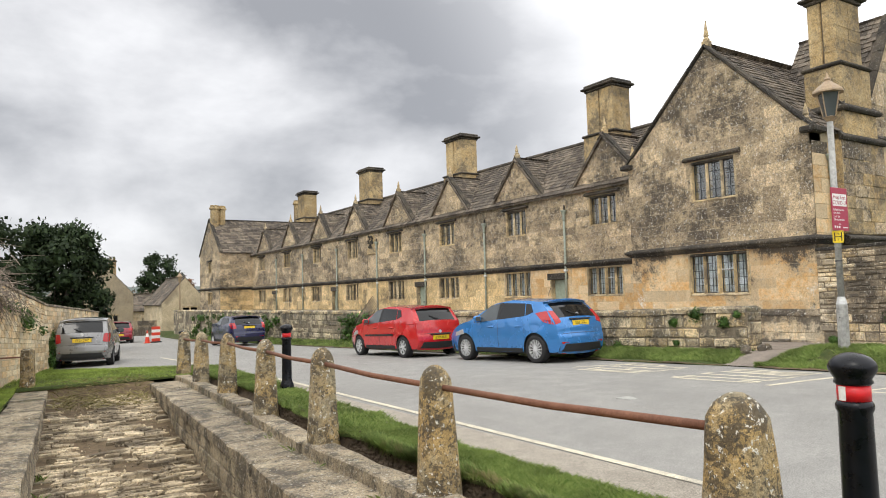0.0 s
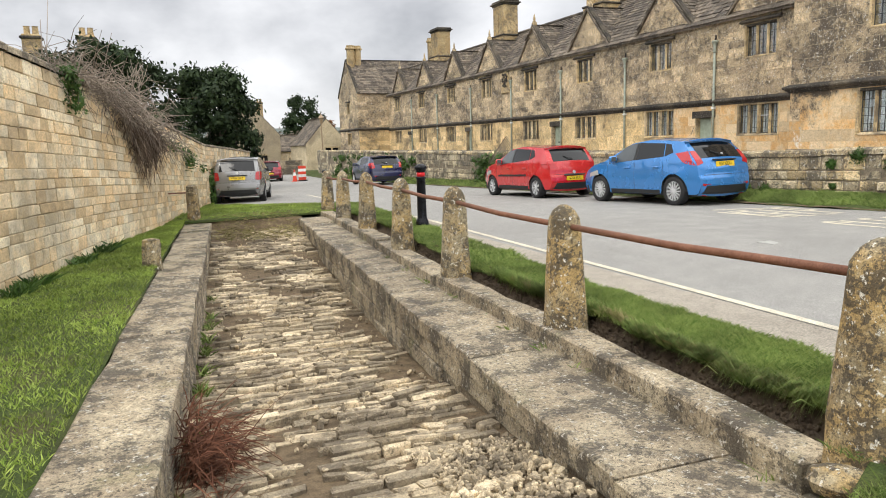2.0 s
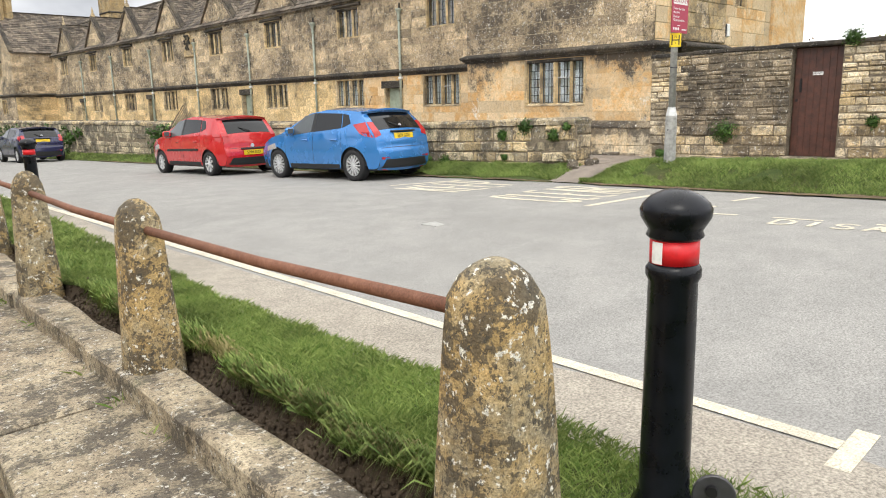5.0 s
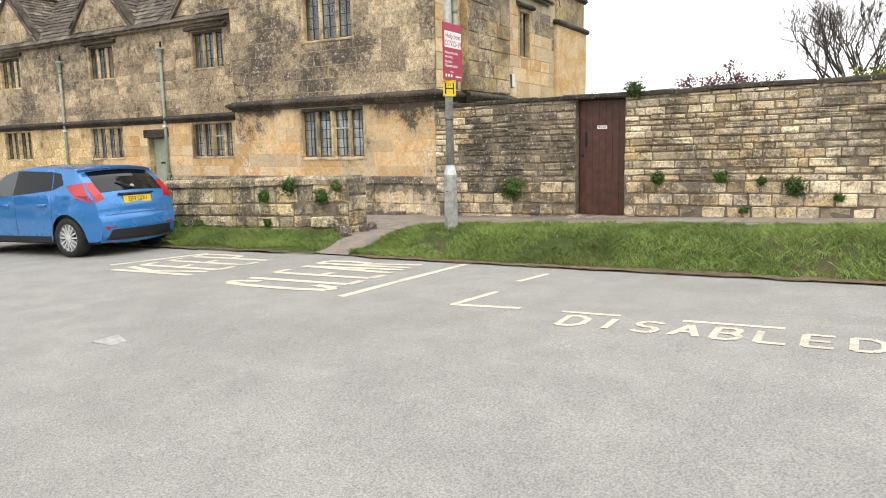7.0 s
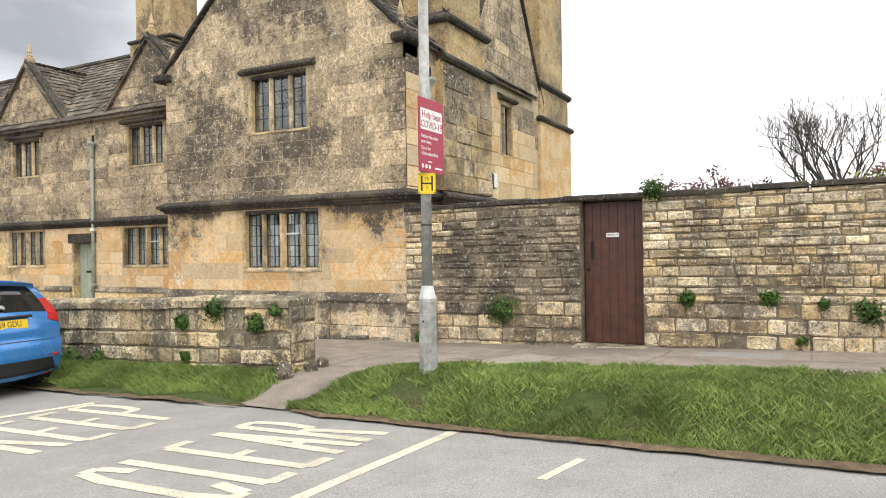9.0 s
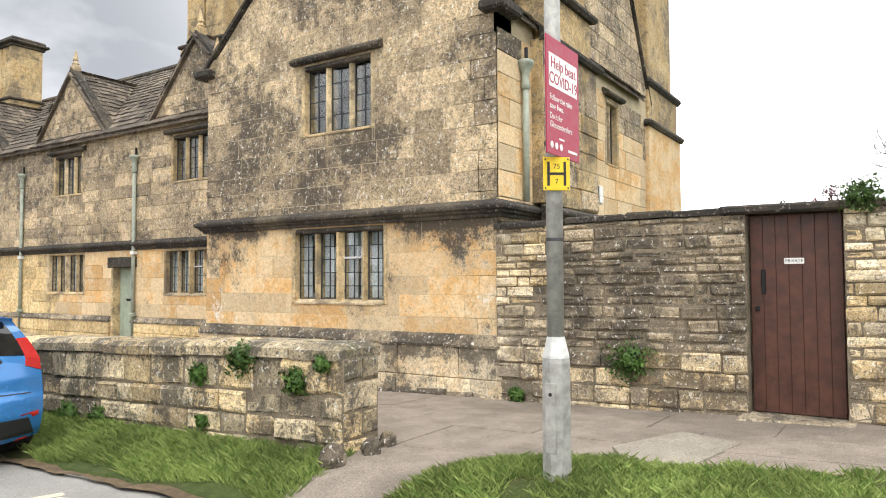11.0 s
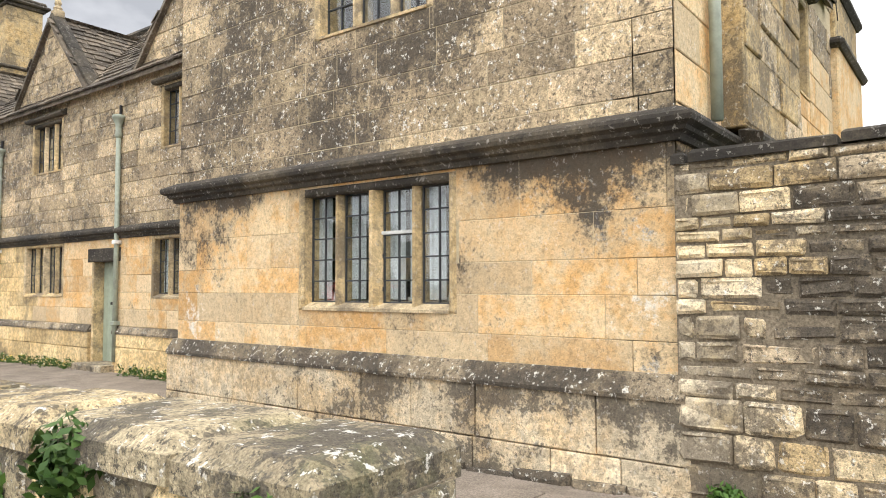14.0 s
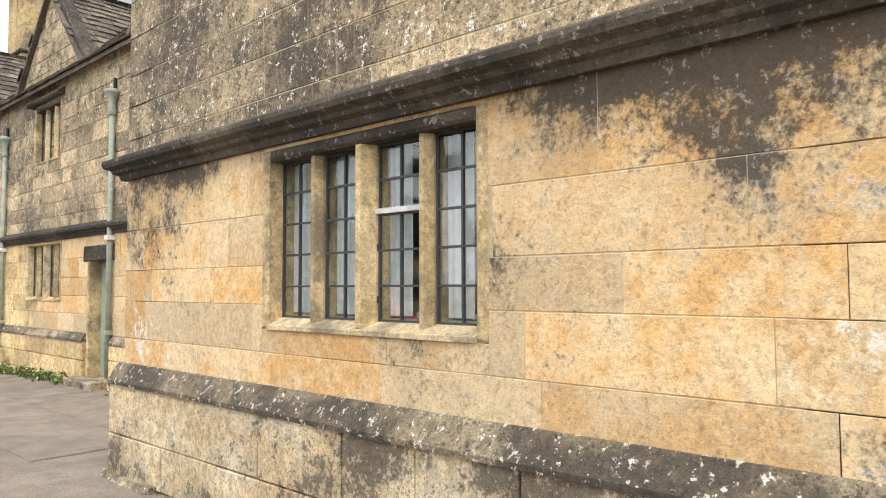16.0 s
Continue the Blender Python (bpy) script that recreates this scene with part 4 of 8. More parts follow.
rng = random.Random(33)
s = Shape()
for _ in range(2600):
    y = rng.uniform(2.6, 11)
    f = rng.random() ** 0.7
    r = rng.uniform(0.005, 0.018) * (1.6 if rng.random() < 0.08 else 1)
    q = Euler((rng.uniform(0, 3), rng.uniform(0, 3), rng.uniform(0, 3))).to_matrix()
    c = Vector((post_in(y) + 0.26 + (bank_left(y) - post_in(y) - 0.19) * f, y, lerp_list(f, ((0, -0.19), (0.5, -0.2), (0.72, -0.15), (0.86, -0.04), (1, -0.01))) + slope(y) + 0.05 * noise.noise((f * 3, y * 4, 9)) + 0.01))
    s.box(-r, r, -r * 0.8, r * 0.8, -r * 0.6, r * 0.6, r * 0.3, put=lambda a, b, e: tuple(c + q @ Vector((a, b, e))))
tagged(part("soil_clods", s, SOIL, fix=False), "loose clods of dark earth on the slumped bank", "soil", kind="stuff")

# stone posts with an iron rail
post_rng = random.Random(41)
post_ys = (2.30, 5.36, 8.05, 10.8, 13.8, 16.5, 18.7)
post_at = []
for k, y in enumerate(post_ys):
    x = post_in(y) + 0.22 + (0.06 if k == 0 else 0)
    z0 = -0.2 + slope(y)
    top = 1.04 if k == 0 else 0.985 + slope(y) + post_rng.uniform(-0.02, 0.02)
    post_at.append((x, y, top))
    lean = post_rng.uniform(-0.02, 0.02)
    s = Shape()
    rings, n = [], 20
    hts = [z0 + (top - z0) * t for t in (0, 0.12, 0.25, 0.4, 0.55, 0.7, 0.82, 0.9, 0.955, 0.985, 1.0)]
    for i, z in enumerate(hts):
        t = (z - z0) / (top - z0)
        w = (0.185 - 0.055 * min(1, t / 0.82)) * (1.16 if k == 0 else 1.0)
        if t > 0.82:
            w *= max(0.0, 1 - ((t - 0.82) / 0.186) ** 2.3) ** 0.6 * 0.985 + 0.01
        for j in range(n):
            a = 2 * math.pi * j / n + 0.3
            c, sn = math.cos(a), math.sin(a)
            e = 3.2
            r = w / (abs(c) ** e + abs(sn) ** e) ** (1 / e)
            r *= 1 + 0.05 * noise.noise((c * 1.8 + k * 9, sn * 1.8, z * 5)) + 0.03 * noise.noise((c * 5 + k * 9, sn * 5, z * 14))
            rings.append((x + r * c + lean * (z - z0), y + r * sn, z))
    fs = [(i * n + j, i * n + (j + 1) % n, (i + 1) * n + (j + 1) % n, (i + 1) * n + j) for i in range(len(hts) - 1) for j in range(n)]
    fs.append(tuple((len(hts) - 1) * n + j for j in range(n)))
    s.add(rings, fs)
    ob = part("stone_post", s, POSTS, smooth=True)
    tagged(ob, "weathered lichen-spotted limestone post on the kerb", "stone post", "row of stone posts")
for (xa, ya, ta), (xb, yb, tb) in zip(post_at, post_at[1:]):
    mid = ((xa + xb) / 2, (ya + yb) / 2, (ta + tb) / 2 - 0.21)
    s = Shape().tube([(xa, ya, ta - 0.19), mid, (xb, yb, tb - 0.19)], 0.027, 10)
    tagged(part("iron_rail", s, RUST, smooth=True), "rusted iron pipe rail between stone posts", "rail", "iron rails")

# short worn stumps by the lawn kerb
for x, y, zt, r, lab in ((-0.1, 11.2, 0.26, 0.14, "low broken stone stump beside lawn kerb"), (0.85, 18.5, 0.72, 0.15, "leaning square stone post on the lawn")):
    s = Shape().lathe([(r * 1.1, -0.3), (r, 0.0), (r * 0.95, zt * 0.6), (r * 0.85, zt * 0.95), (r * 0.5, zt)], 9, (x, y, slope(y) * 0.5), "z", 0.09, post_rng)
    tagged(part("stone_stump", s, POSTS), lab, "stone post")
s = Shape().tube([(-0.75, 18.4, 0.5), (0.85, 18.5, 0.48)], 0.018, 8)
tagged(part("iron_bar", s, RUST), "thin rusted bar from wall to stone post", "rail")
# boulders by the first post
for x, y, z, r in ((2.62, 1.95, -0.18, 0.2), (2.25, 1.8, -0.22, 0.15), (2.95, 2.2, -0.1, 0.13)):
    s = Shape()
    q = Euler((post_rng.uniform(-.4, .4), post_rng.uniform(-.4, .4), post_rng.uniform(0, 3))).to_matrix()
    nn = 12
    pr = [(0.25, -0.6), (0.75, -0.5), (1.0, -0.1), (0.92, 0.3), (0.6, 0.55), (0.2, 0.65)]
    s.lathe([(a * r, b * r) for a, b in pr], nn, (0, 0, 0), "z", 0.14, post_rng, put=lambda a, b, e: tuple(q @ Vector((a * 1.3, b, e)) + Vector((x, y, z))))
    tagged(part("boulder", s, POSTS, smooth=False), "rough limestone boulder in grass", "boulder", "boulders")


# bollards
def bollard(x, y, z, h, plate):
    b = empty("bollard", Matrix.Translation((x, y, z)))
    tagged(b, "black iron bollard with red and white band", "bollard", "bollards")
    s = Shape().lathe([(0.125, 0), (0.125, 0.05), (0.115, 0.10), (0.095, 0.14), (0.088, 0.17), (0.082, 0.75 * h), (0.092, 0.765 * h), (0.092, 0.785 * h), (0.080, 0.80 * h)], 24)
    part("shaft", s, BOLL, b, smooth=True)
    s = Shape().lathe([(0.081, 0.80 * h), (0.081, 0.865 * h)], 24)
    part("band", s, REDBAND, b, "red reflective band", smooth=True)
    s = Shape().grid(lambda a, v: (0.0835 * math.cos(a), 0.0835 * math.sin(a), v), [2.62 + i * 0.06 for i in range(10)], [0.803 * h, 0.862 * h])
    part("band_panel", s, WHITE, b, "white reflective panel")
    s = Shape().lathe([(0.082, 0.865 * h), (0.095, 0.875 * h), (0.088, 0.89 * h), (0.10, 0.905 * h), (0.115, 0.925 * h), (0.118, 0.945 * h), (0.108, 0.962 * h), (0.085, 0.98 * h), (0.045, 0.996 * h), (0.012, h)], 24)
    part("cap", s, BOLL, b, smooth=True)
    if plate:
        q = Matrix.Translation((0.075, -0.155, 0.0)) @ Matrix.Rotation(radians(-62), 4, "Z") @ Matrix.Rotation(radians(-7), 4, "X")
        outline = [(-0.075, -0.03), (0.075, -0.03), (0.075, 0.14)] + [(0.075 * math.cos(0.35 * i), 0.15 + 0.075 * math.sin(0.35 * i)) for i in range(10)] + [(-0.075, 0.14)]
        pl_ = part("hinge_plate", Shape().prism(outline, lambda u, z, d: tuple(q @ Vector((u, -d, z))), -0.008, 0.008, 0.003, back=True), STEEL, b, "upright worn iron plate with rounded top")
        part("lug", Shape().lathe([(0.02, -0.03), (0.022, -0.012), (0.018, 0.0)], 10, (0, 0, 0), "y", put=lambda u, e, z: tuple(q @ Vector((u - 0.01, e, z + 0.17)))), IRON, pl_)
    return b


bollard(3.84, 1.995, -0.02, 1.245, True)
bollard(4.62, 12.4, slope(12.4) - 0.01, 1.16, False)
bollard(5.1, 22.5, slope(22.5) - 0.03, 1.0, False)


# ---- the almshouses ----
house = empty("almshouse_row", Matrix.Translation((17.7, 30, 0.3)))
house.matrix_world = Matrix.Identity(4)
tagged(house, "long gabled golden limestone almshouse row with stone roof", "house")


def front_put(u, z, d):
    return (15.79 - d, u, z)


def main_put(u, z, d):
    return (17.7 - d, u, z)


def south_put(u, z, d):
    return (u, 8.8 - d, z)


def north_put(u, z, d):
    return (u, 14.25 + d, z)


def farwing_put(u, z, d):
    return (15.2 - d, u, z)


def farside_put(u, z, d):
    return (u, 54.8 - d, z)


def moulding(name, put, u0, u1, prof, parent, material, label="", ret0=0.0, ret1=0.0):
    """A moulded band: prof is (d, z) round the section. ret: how far it mitres past its ends."""
    n = len(prof)
    steps = max(1, int((u1 - u0) / 0.9))
    vs, fs = [], []
    for k in range(steps + 1):
        for d, z in prof:
            u = u0 + (u1 - u0) * k / steps
            if k == 0:
                u -= max(d, 0) * ret0
            if k == steps:
                u += max(d, 0) * ret1
            vs.append(put(u, z + 0.004 * noise.noise((u * 2, z, 1)), d))
    for k in range(steps):
        for i in range(n):
            j = (i + 1) % n
            fs.append((k * n + i, k * n + j, (k + 1) * n + j, (k + 1) * n + i))
    fs += [tuple(range(n)), tuple(steps * n + i for i in range(n))]
    return part(name, Shape().add(vs, fs), material, parent, label)


STRING = [(-0.05, 2.52), (0.04, 2.52), (0.055, 2.56), (0.09, 2.575), (0.10, 2.60), (0.145, 2.62), (0.155, 2.65), (0.15, 2.675), (0.02, 2.74), (-0.05, 2.74)]


def mullion_window(put, u0, u1, z0, z1, lights, name, hood=0.0, cols=2, rows=5, fine=False, dark=False, deep=0.11, curtains=False, king=True):
    """A stone window: jambs, head, sill, mullions, leaded lights, each a part."""
    w = empty(name)
    w.parent = house
    if fine:
        tagged(w, "stone mullioned window with leaded lights")

    def bar(nm, a, b, c, d, d0, d1, ch=0.02, m=FRAME):
        s = Shape().prism([(a, c), (b, c), (b, d), (a, d)], put, d0, d1, ch)
        return part(nm, s, m, w)
    j = 0.07
    bar("jamb", u0 - j, u0, z0 - j, z1 + j, -0.3, 0.015)
    bar("jamb", u1, u1 + j, z0 - j, z1 + j, -0.3, 0.015)
    bar("head", u0, u1, z1, z1 + j, -0.3, 0.012, 0.02, MOULD if dark else FRAME)
    s = Shape().add([put(u0, z0 - j, 0.02), put(u1, z0 - j, 0.02), put(u1, z0 - 0.045, 0.02), put(u0, z0 - 0.045, 0.02), put(u0, z0 + 0.005, -deep), put(u1, z0 + 0.005, -deep), put(u0, z0 - j, -0.3), put(u1, z0 - j, -0.3)],
                    [(0, 1, 2, 3), (3, 2, 5, 4), (0, 3, 4, 6), (1, 7, 5, 2), (6, 4, 5, 7), (0, 6, 7, 1)])
    part("sill", s, FRAME, w)
    m = 0.085
    span = (u1 - u0 - (lights - 1) * m - (0.03 if king and lights == 4 else 0)) / lights
    u = u0
    for k in range(lights):
        a, b = u, u + span
        if k < lights - 1:
            mw = m + (0.03 if king and lights == 4 and k == 1 else 0)
            s = Shape()
            front = 0.0 if (king and lights == 4 and k == 1) else -0.035
            prof = [(b, -0.24), (b + mw, -0.24), (b + mw, -deep + 0.03), (b + mw * 0.68, front), (b + mw * 0.32, front), (b, -deep + 0.03)]
            s.add([put(p, z0 - 0.03, q) for p, q in prof] + [put(p, z1, q) for p, q in prof], [(0, 1, 2, 3, 4, 5), (6, 7, 8, 9, 10, 11)] + [(i, (i + 1) % 6, (i + 1) % 6 + 6, i + 6) for i in range(6)])
            part("mullion", s, FRAME, w)
            u = b + mw
        leads = Shape()
        dl = -deep + 0.004
        for i in range(cols + 1):
            p = a + (b - a) * i / cols
            t = 0.012 if i in (0, cols) else 0.006
            leads.prism([(p - t, z0), (p + t, z0), (p + t, z1), (p - t, z1)], put, dl - 0.012, dl + 0.008)
        for i in range(rows + 1):
            q = z0 + (z1 - z0) * i / rows
            t = 0.012 if i in (0, rows) else 0.006
            leads.prism([(a, q - t), (b, q - t), (b, q + t), (a, q + t)], put, dl - 0.012, dl + 0.009)
        part("lead_grid", leads, LEAD, w)
        if fine and k == 1 and lights == 4:
            q = z0 + (z1 - z0) * 0.62
            part("casement_bar", Shape().prism([(a - 0.01, q - 0.014), (b + 0.005, q - 0.014), (b + 0.005, q + 0.014), (a - 0.01, q + 0.014)], put, dl - 0.01, dl + 0.03), PALEGREY, w)
            for q in (z0 + 0.12, z0 + 0.4):
                part("hinge", Shape().prism([(b - 0.005, q - 0.02), (b + 0.05, q - 0.02), (b + 0.05, q + 0.02), (b - 0.005, q + 0.02)], put, dl, dl + 0.02), LEAD, w)
        cc, rr = (cols, rows) if fine else (1, 1)
        for i in range(cc):
            for e in range(rr):
                p0, p1 = a + (b - a) * i / cc, a + (b - a) * (i + 1) / cc
                q0, q1 = z0 + (z1 - z0) * e / rr, z0 + (z1 - z0) * (e + 1) / rr
                t1, t2 = (win_rng.uniform(-0.003, 0.003), win_rng.uniform(-0.004, 0.004))
                s = Shape().add([put(p0, q0, dl - 0.003 + t1 - t2), put(p1, q0, dl - 0.003 - t1 - t2), put(p1, q1, dl - 0.003 - t1 + t2), put(p0, q1, dl - 0.003 + t1 + t2)] +
                                [put(p0, q0, dl - 0.007 + t1 - t2), put(p1, q0, dl - 0.007 - t1 - t2), put(p1, q1, dl - 0.007 - t1 + t2), put(p0, q1, dl - 0.007 + t1 + t2)],
                                [(0, 1, 2, 3), (7, 6, 5, 4), (0, 4, 5, 1), (1, 5, 6, 2), (2, 6, 7, 3), (3, 7, 4, 0)])
                part("pane", s, GLASS, w, shadow=False)
        if curtains:
            for p, cw in ((b - 0.01, 0.17), (a + 0.11, 0.07)):
                s = Shape().grid(lambda x, z: put(p - x, z, -deep - 0.07 - 0.012 * math.sin(x * 90)), [cw * i / 12 for i in range(13)], [z0 + 0.03, z1])
                part("curtain", s, CURTAIN, w, "white hanging curtain")
    if hood:
        e = hood
        prof = [(0.0, z1 + 0.10), (0.09, z1 + 0.10), (0.12, z1 + 0.13), (0.12, z1 + 0.16), (0.03, z1 + 0.22), (-0.02, z1 + 0.22)]
        moulding("hood_mould", put, u0 - e, u1 + e, prof, w, MOULD)
    return w


def slate_roof(p0, p1, p2, keep, parent, seed, size=0.26, rows=0.19):
    """Stone slates on the plane with eave p0 to p1 and p2 straight above p0 on the ridge. keep(a, b): inside the roof."""
    rng = random.Random(seed)
    p0, p1, p2 = Vector(p0), Vector(p1), Vector(p2)
    la, lb = (p1 - p0).length, (p2 - p0).length
    ua, ub = (p1 - p0) / la, (p2 - p0) / lb
    nn = ua.cross(ub)
    if nn.z < 0:
        nn = -nn
    s = Shape()
    b = -0.04
    while b < lb - 0.02:
        ex = rows * (1.25 - 0.45 * b / lb)
        a = -rng.uniform(0, size)
        while a < la:
            w = size * rng.uniform(0.6, 1.4) * (1.2 - 0.4 * b / lb)
            a0, a1 = a + 0.004, min(a + w, la) - 0.004
            if a1 > a0 + 0.03 and a0 > -0.05 and keep((a0 + a1) / 2, b + ex / 2):
                lift, sk = rng.uniform(0.028, 0.05), rng.uniform(-0.02, 0.02)
                q = [p0 + ua * a0 + ub * (b + sk) + nn * lift, p0 + ua * a1 + ub * (b - sk) + nn * (lift + rng.uniform(-0.008, 0.008)),
                     p0 + ua * a1 + ub * (b + ex * 1.5) + nn * 0.008, p0 + ua * a0 + ub * (b + ex * 1.5) + nn * 0.008]
                lo = [v - nn * 0.026 for v in q]
                s.add([tuple(v) for v in q + lo], [(0, 1, 2, 3), (0, 4, 5, 1), (1, 5, 6, 2), (3, 7, 4, 0)])
            a += w
        b += ex
    return tagged(part("slate_covering", s, SLATE, parent, fix=False), kind="stuff")


def deck(pts, parent, name="roof"):
    n = len(pts)
    lo = [(x, y, z - 0.08) for x, y, z in pts]
    s = Shape().add(list(pts) + lo, [tuple(range(n)), tuple(range(n, 2 * n))[::-1]] + [(i, i + n, (i + 1) % n + n, (i + 1) % n) for i in range(n)])
    return part(name, s, SLATE, parent)


def coping(put, ua, za, ub, zb, parent, width=0.2, out=0.07):
    """Gable coping stones from (ua, za) up to (ub, zb)."""
    n = max(2, int(math.hypot(ub - ua, zb - za) / 0.6))
    for i in range(n):
        t0, t1 = i / n + 0.004, (i + 1) / n - 0.004
        a, b = (ua + (ub - ua) * t0, za + (zb - za) * t0), (ua + (ub - ua) * t1, za + (zb - za) * t1)
        s = Shape()
        vs = []
        for (u, z) in (a, b):
            for d, h in ((out, 0.0), (out, 0.07), (-0.05, 0.11), (-width, 0.07), (-width, -0.08)):
                vs.append(put(u, z + h, d))
        s.add(vs, [(0, 1, 2, 3, 4), (5, 6, 7, 8, 9)] + [(i, (i + 1) % 5, (i + 1) % 5 + 5, i + 5) for i in range(5)])
        part("coping_stone", s, MOULD, parent)


def finial(put, u, z, parent, h=0.55):
    x, y, zz = put(u, z, -0.08)
    s = Shape().box(x - 0.1, x + 0.1, y - 0.1, y + 0.1, zz - 0.05, zz + 0.12, 0.02)
    s.lathe([(0.075, 0.12), (0.09, 0.16), (0.06, 0.2), (0.05, 0.22), (0.07, 0.26), (0.035, 0.26 + h * 0.4), (0.01, h + 0.12)], 8, (x, y, zz))
    part("finial", s, FRAME, parent, "weathered stone finial")


def downpipe(put, u, z0, zt, d=0.07):
    dp = empty("downpipe")
    dp.parent = house
    x, y, _ = put(u, 0, d)
    part("pipe", Shape().tube([(x, y, z0), (x, y, zt - 0.25)], 0.042, 10), PIPE, dp, "grey-green painted pipe", smooth=True)
    s = Shape().lathe([(0.045, -0.32), (0.06, -0.3), (0.06, -0.24), (0.05, -0.2), (0.055, -0.1), (0.10, 0.0), (0.115, 0.02), (0.115, 0.06), (0.09, 0.075)], 12, (x, y, zt))
    part("hopper", s, PIPE, dp, "moulded rainwater hopper", smooth=True)
    part("outlet", Shape().tube([(x + 0.03, y, zt + 0.05), (x + 0.03, y, zt + 0.25)], 0.025, 8), IRON, dp)
    for z in (2.38, 1.0):
        part("bracket", Shape().box(x - 0.06, x + 0.07, y - 0.06, y + 0.06, z - 0.035, z + 0.035, 0.01), WHITE if z > 2 else PIPE, dp)


def chimney(x0, x1, y0, y1, zb, zt, label="tall golden ashlar chimney", m=None):
    m = m or CHIM
    c = empty("chimney")
    c.parent = house
    tagged(c, label)
    part("base", Shape().box(x0 - 0.12, x1 + 0.12, y0 - 0.12, y1 + 0.12, zb, zb + (zt - zb) * 0.36, 0.03), m, c)
    k = zb + (zt - zb) * 0.36
    part("moulding", Shape().box(x0 - 0.17, x1 + 0.17, y0 - 0.17, y1 + 0.17, k, k + 0.09, 0.03), MOULD, c)
    top = zt - 0.28
    ym = (y0 + y1) / 2
    part("shaft", Shape().box(x0, x1, y0, ym - 0.025, k + 0.09, top, 0.015), m, c)
    part("shaft", Shape().box(x0, x1, ym + 0.025, y1, k + 0.09, top, 0.015), m, c)
    xm = (x0 + x1) / 2
    for a, b in ((y0, ym - 0.025), (ym + 0.025, y1)):
        crs = []
        for r in courses(x0, x1, k + 0.1, top - 0.01, (0.28, 0.36), (0.4, 0.9), win_rng):
            crs.append(rect_poly(r, 0.008))
        if a == y0:
            lay_joined(crs, lambda u, z, d: (u, y0 - d, z), m, c, win_rng, "stonework", 0.008, 0.006, 0.002, 0, -0.02, 0.003)
        lay_joined([rect_poly(r, 0.008) for r in courses(a, b, k + 0.1, top - 0.01, (0.28, 0.36), (0.3, 0.65), win_rng)], lambda u, z, d: (x0 - d, u, z), m, c, win_rng, "stonework", 0.008, 0.006, 0.002, 0, -0.02, 0.003)
    part("core", Shape().box(x0 + 0.05, x1 - 0.05, y0 + 0.05, y1 - 0.05, k + 0.05, top, 0), MORTAR_DARK, c)
    part("groove", Shape().box(xm - 0.02, xm + 0.02, y0 - 0.004, y0 + 0.02, k + 0.2, top - 0.15, 0), MOULD, c)
    s = Shape().box(x0 - 0.06, x1 + 0.06, y0 - 0.06, y1 + 0.06, top, top + 0.09, 0.02)
    s.box(x0 - 0.16, x1 + 0.16, y0 - 0.16, y1 + 0.16, top + 0.09, top + 0.17, 0.03)
    s.box(x0 - 0.08, x1 + 0.08, y0 - 0.08, y1 + 0.08, top + 0.17, zt, 0.04)
    part("cap", s, MOULD, c)
    return c


win_rng = random.Random(81)
rng = random.Random(82)
EAVE = 5.2
# --- near wing front ---
GW, UW = (10.58, 12.24, 1.47, 2.43), (10.80, 12.05, 3.93, 4.86)
gh = [(GW[0] - 0.07, GW[1] + 0.07, GW[2] - 0.07, GW[3] + 0.07), (UW[0] - 0.07, UW[1] + 0.07, UW[2] - 0.07, UW[3] + 0.07)]
APEX = (11.45, 7.85)
wing = part("wall", wall_core([8.8, 14.25], [0.0, EAVE], gh, front_put, 0.4), MORTAR, house, "golden lower and lichen-grey upper ashlar front")
part("wall", Shape().prism([(8.8, EAVE), (14.25, EAVE), APEX], front_put, -0.4, 0.0, back=True), MORTAR, house, "lichen-grey ashlar gable")
sl = (APEX[1] - EAVE) / (APEX[0] - 8.8)
sr = (APEX[1] - EAVE) / (14.25 - APEX[0])
rects = cut_out(courses(8.8, 14.25, 1.0, 2.55, (0.24, 0.36), (0.35, 1.15), rng) + courses(8.8, 14.25, 2.55, 7.9, (0.24, 0.32), (0.35, 0.8), rng), gh)
polys = []
for r in rects:
    p = rect_poly(r, 0.004 if r[3] < 2.6 else 0.007)
    if r[3] > EAVE:
        p = clip(clip(p, -sl, 1, EAVE - sl * 8.8), sr, 1, EAVE + sr * 14.25)
    polys.append(p)
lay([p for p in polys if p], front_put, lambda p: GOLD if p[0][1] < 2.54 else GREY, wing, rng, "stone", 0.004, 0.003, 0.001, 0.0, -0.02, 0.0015)
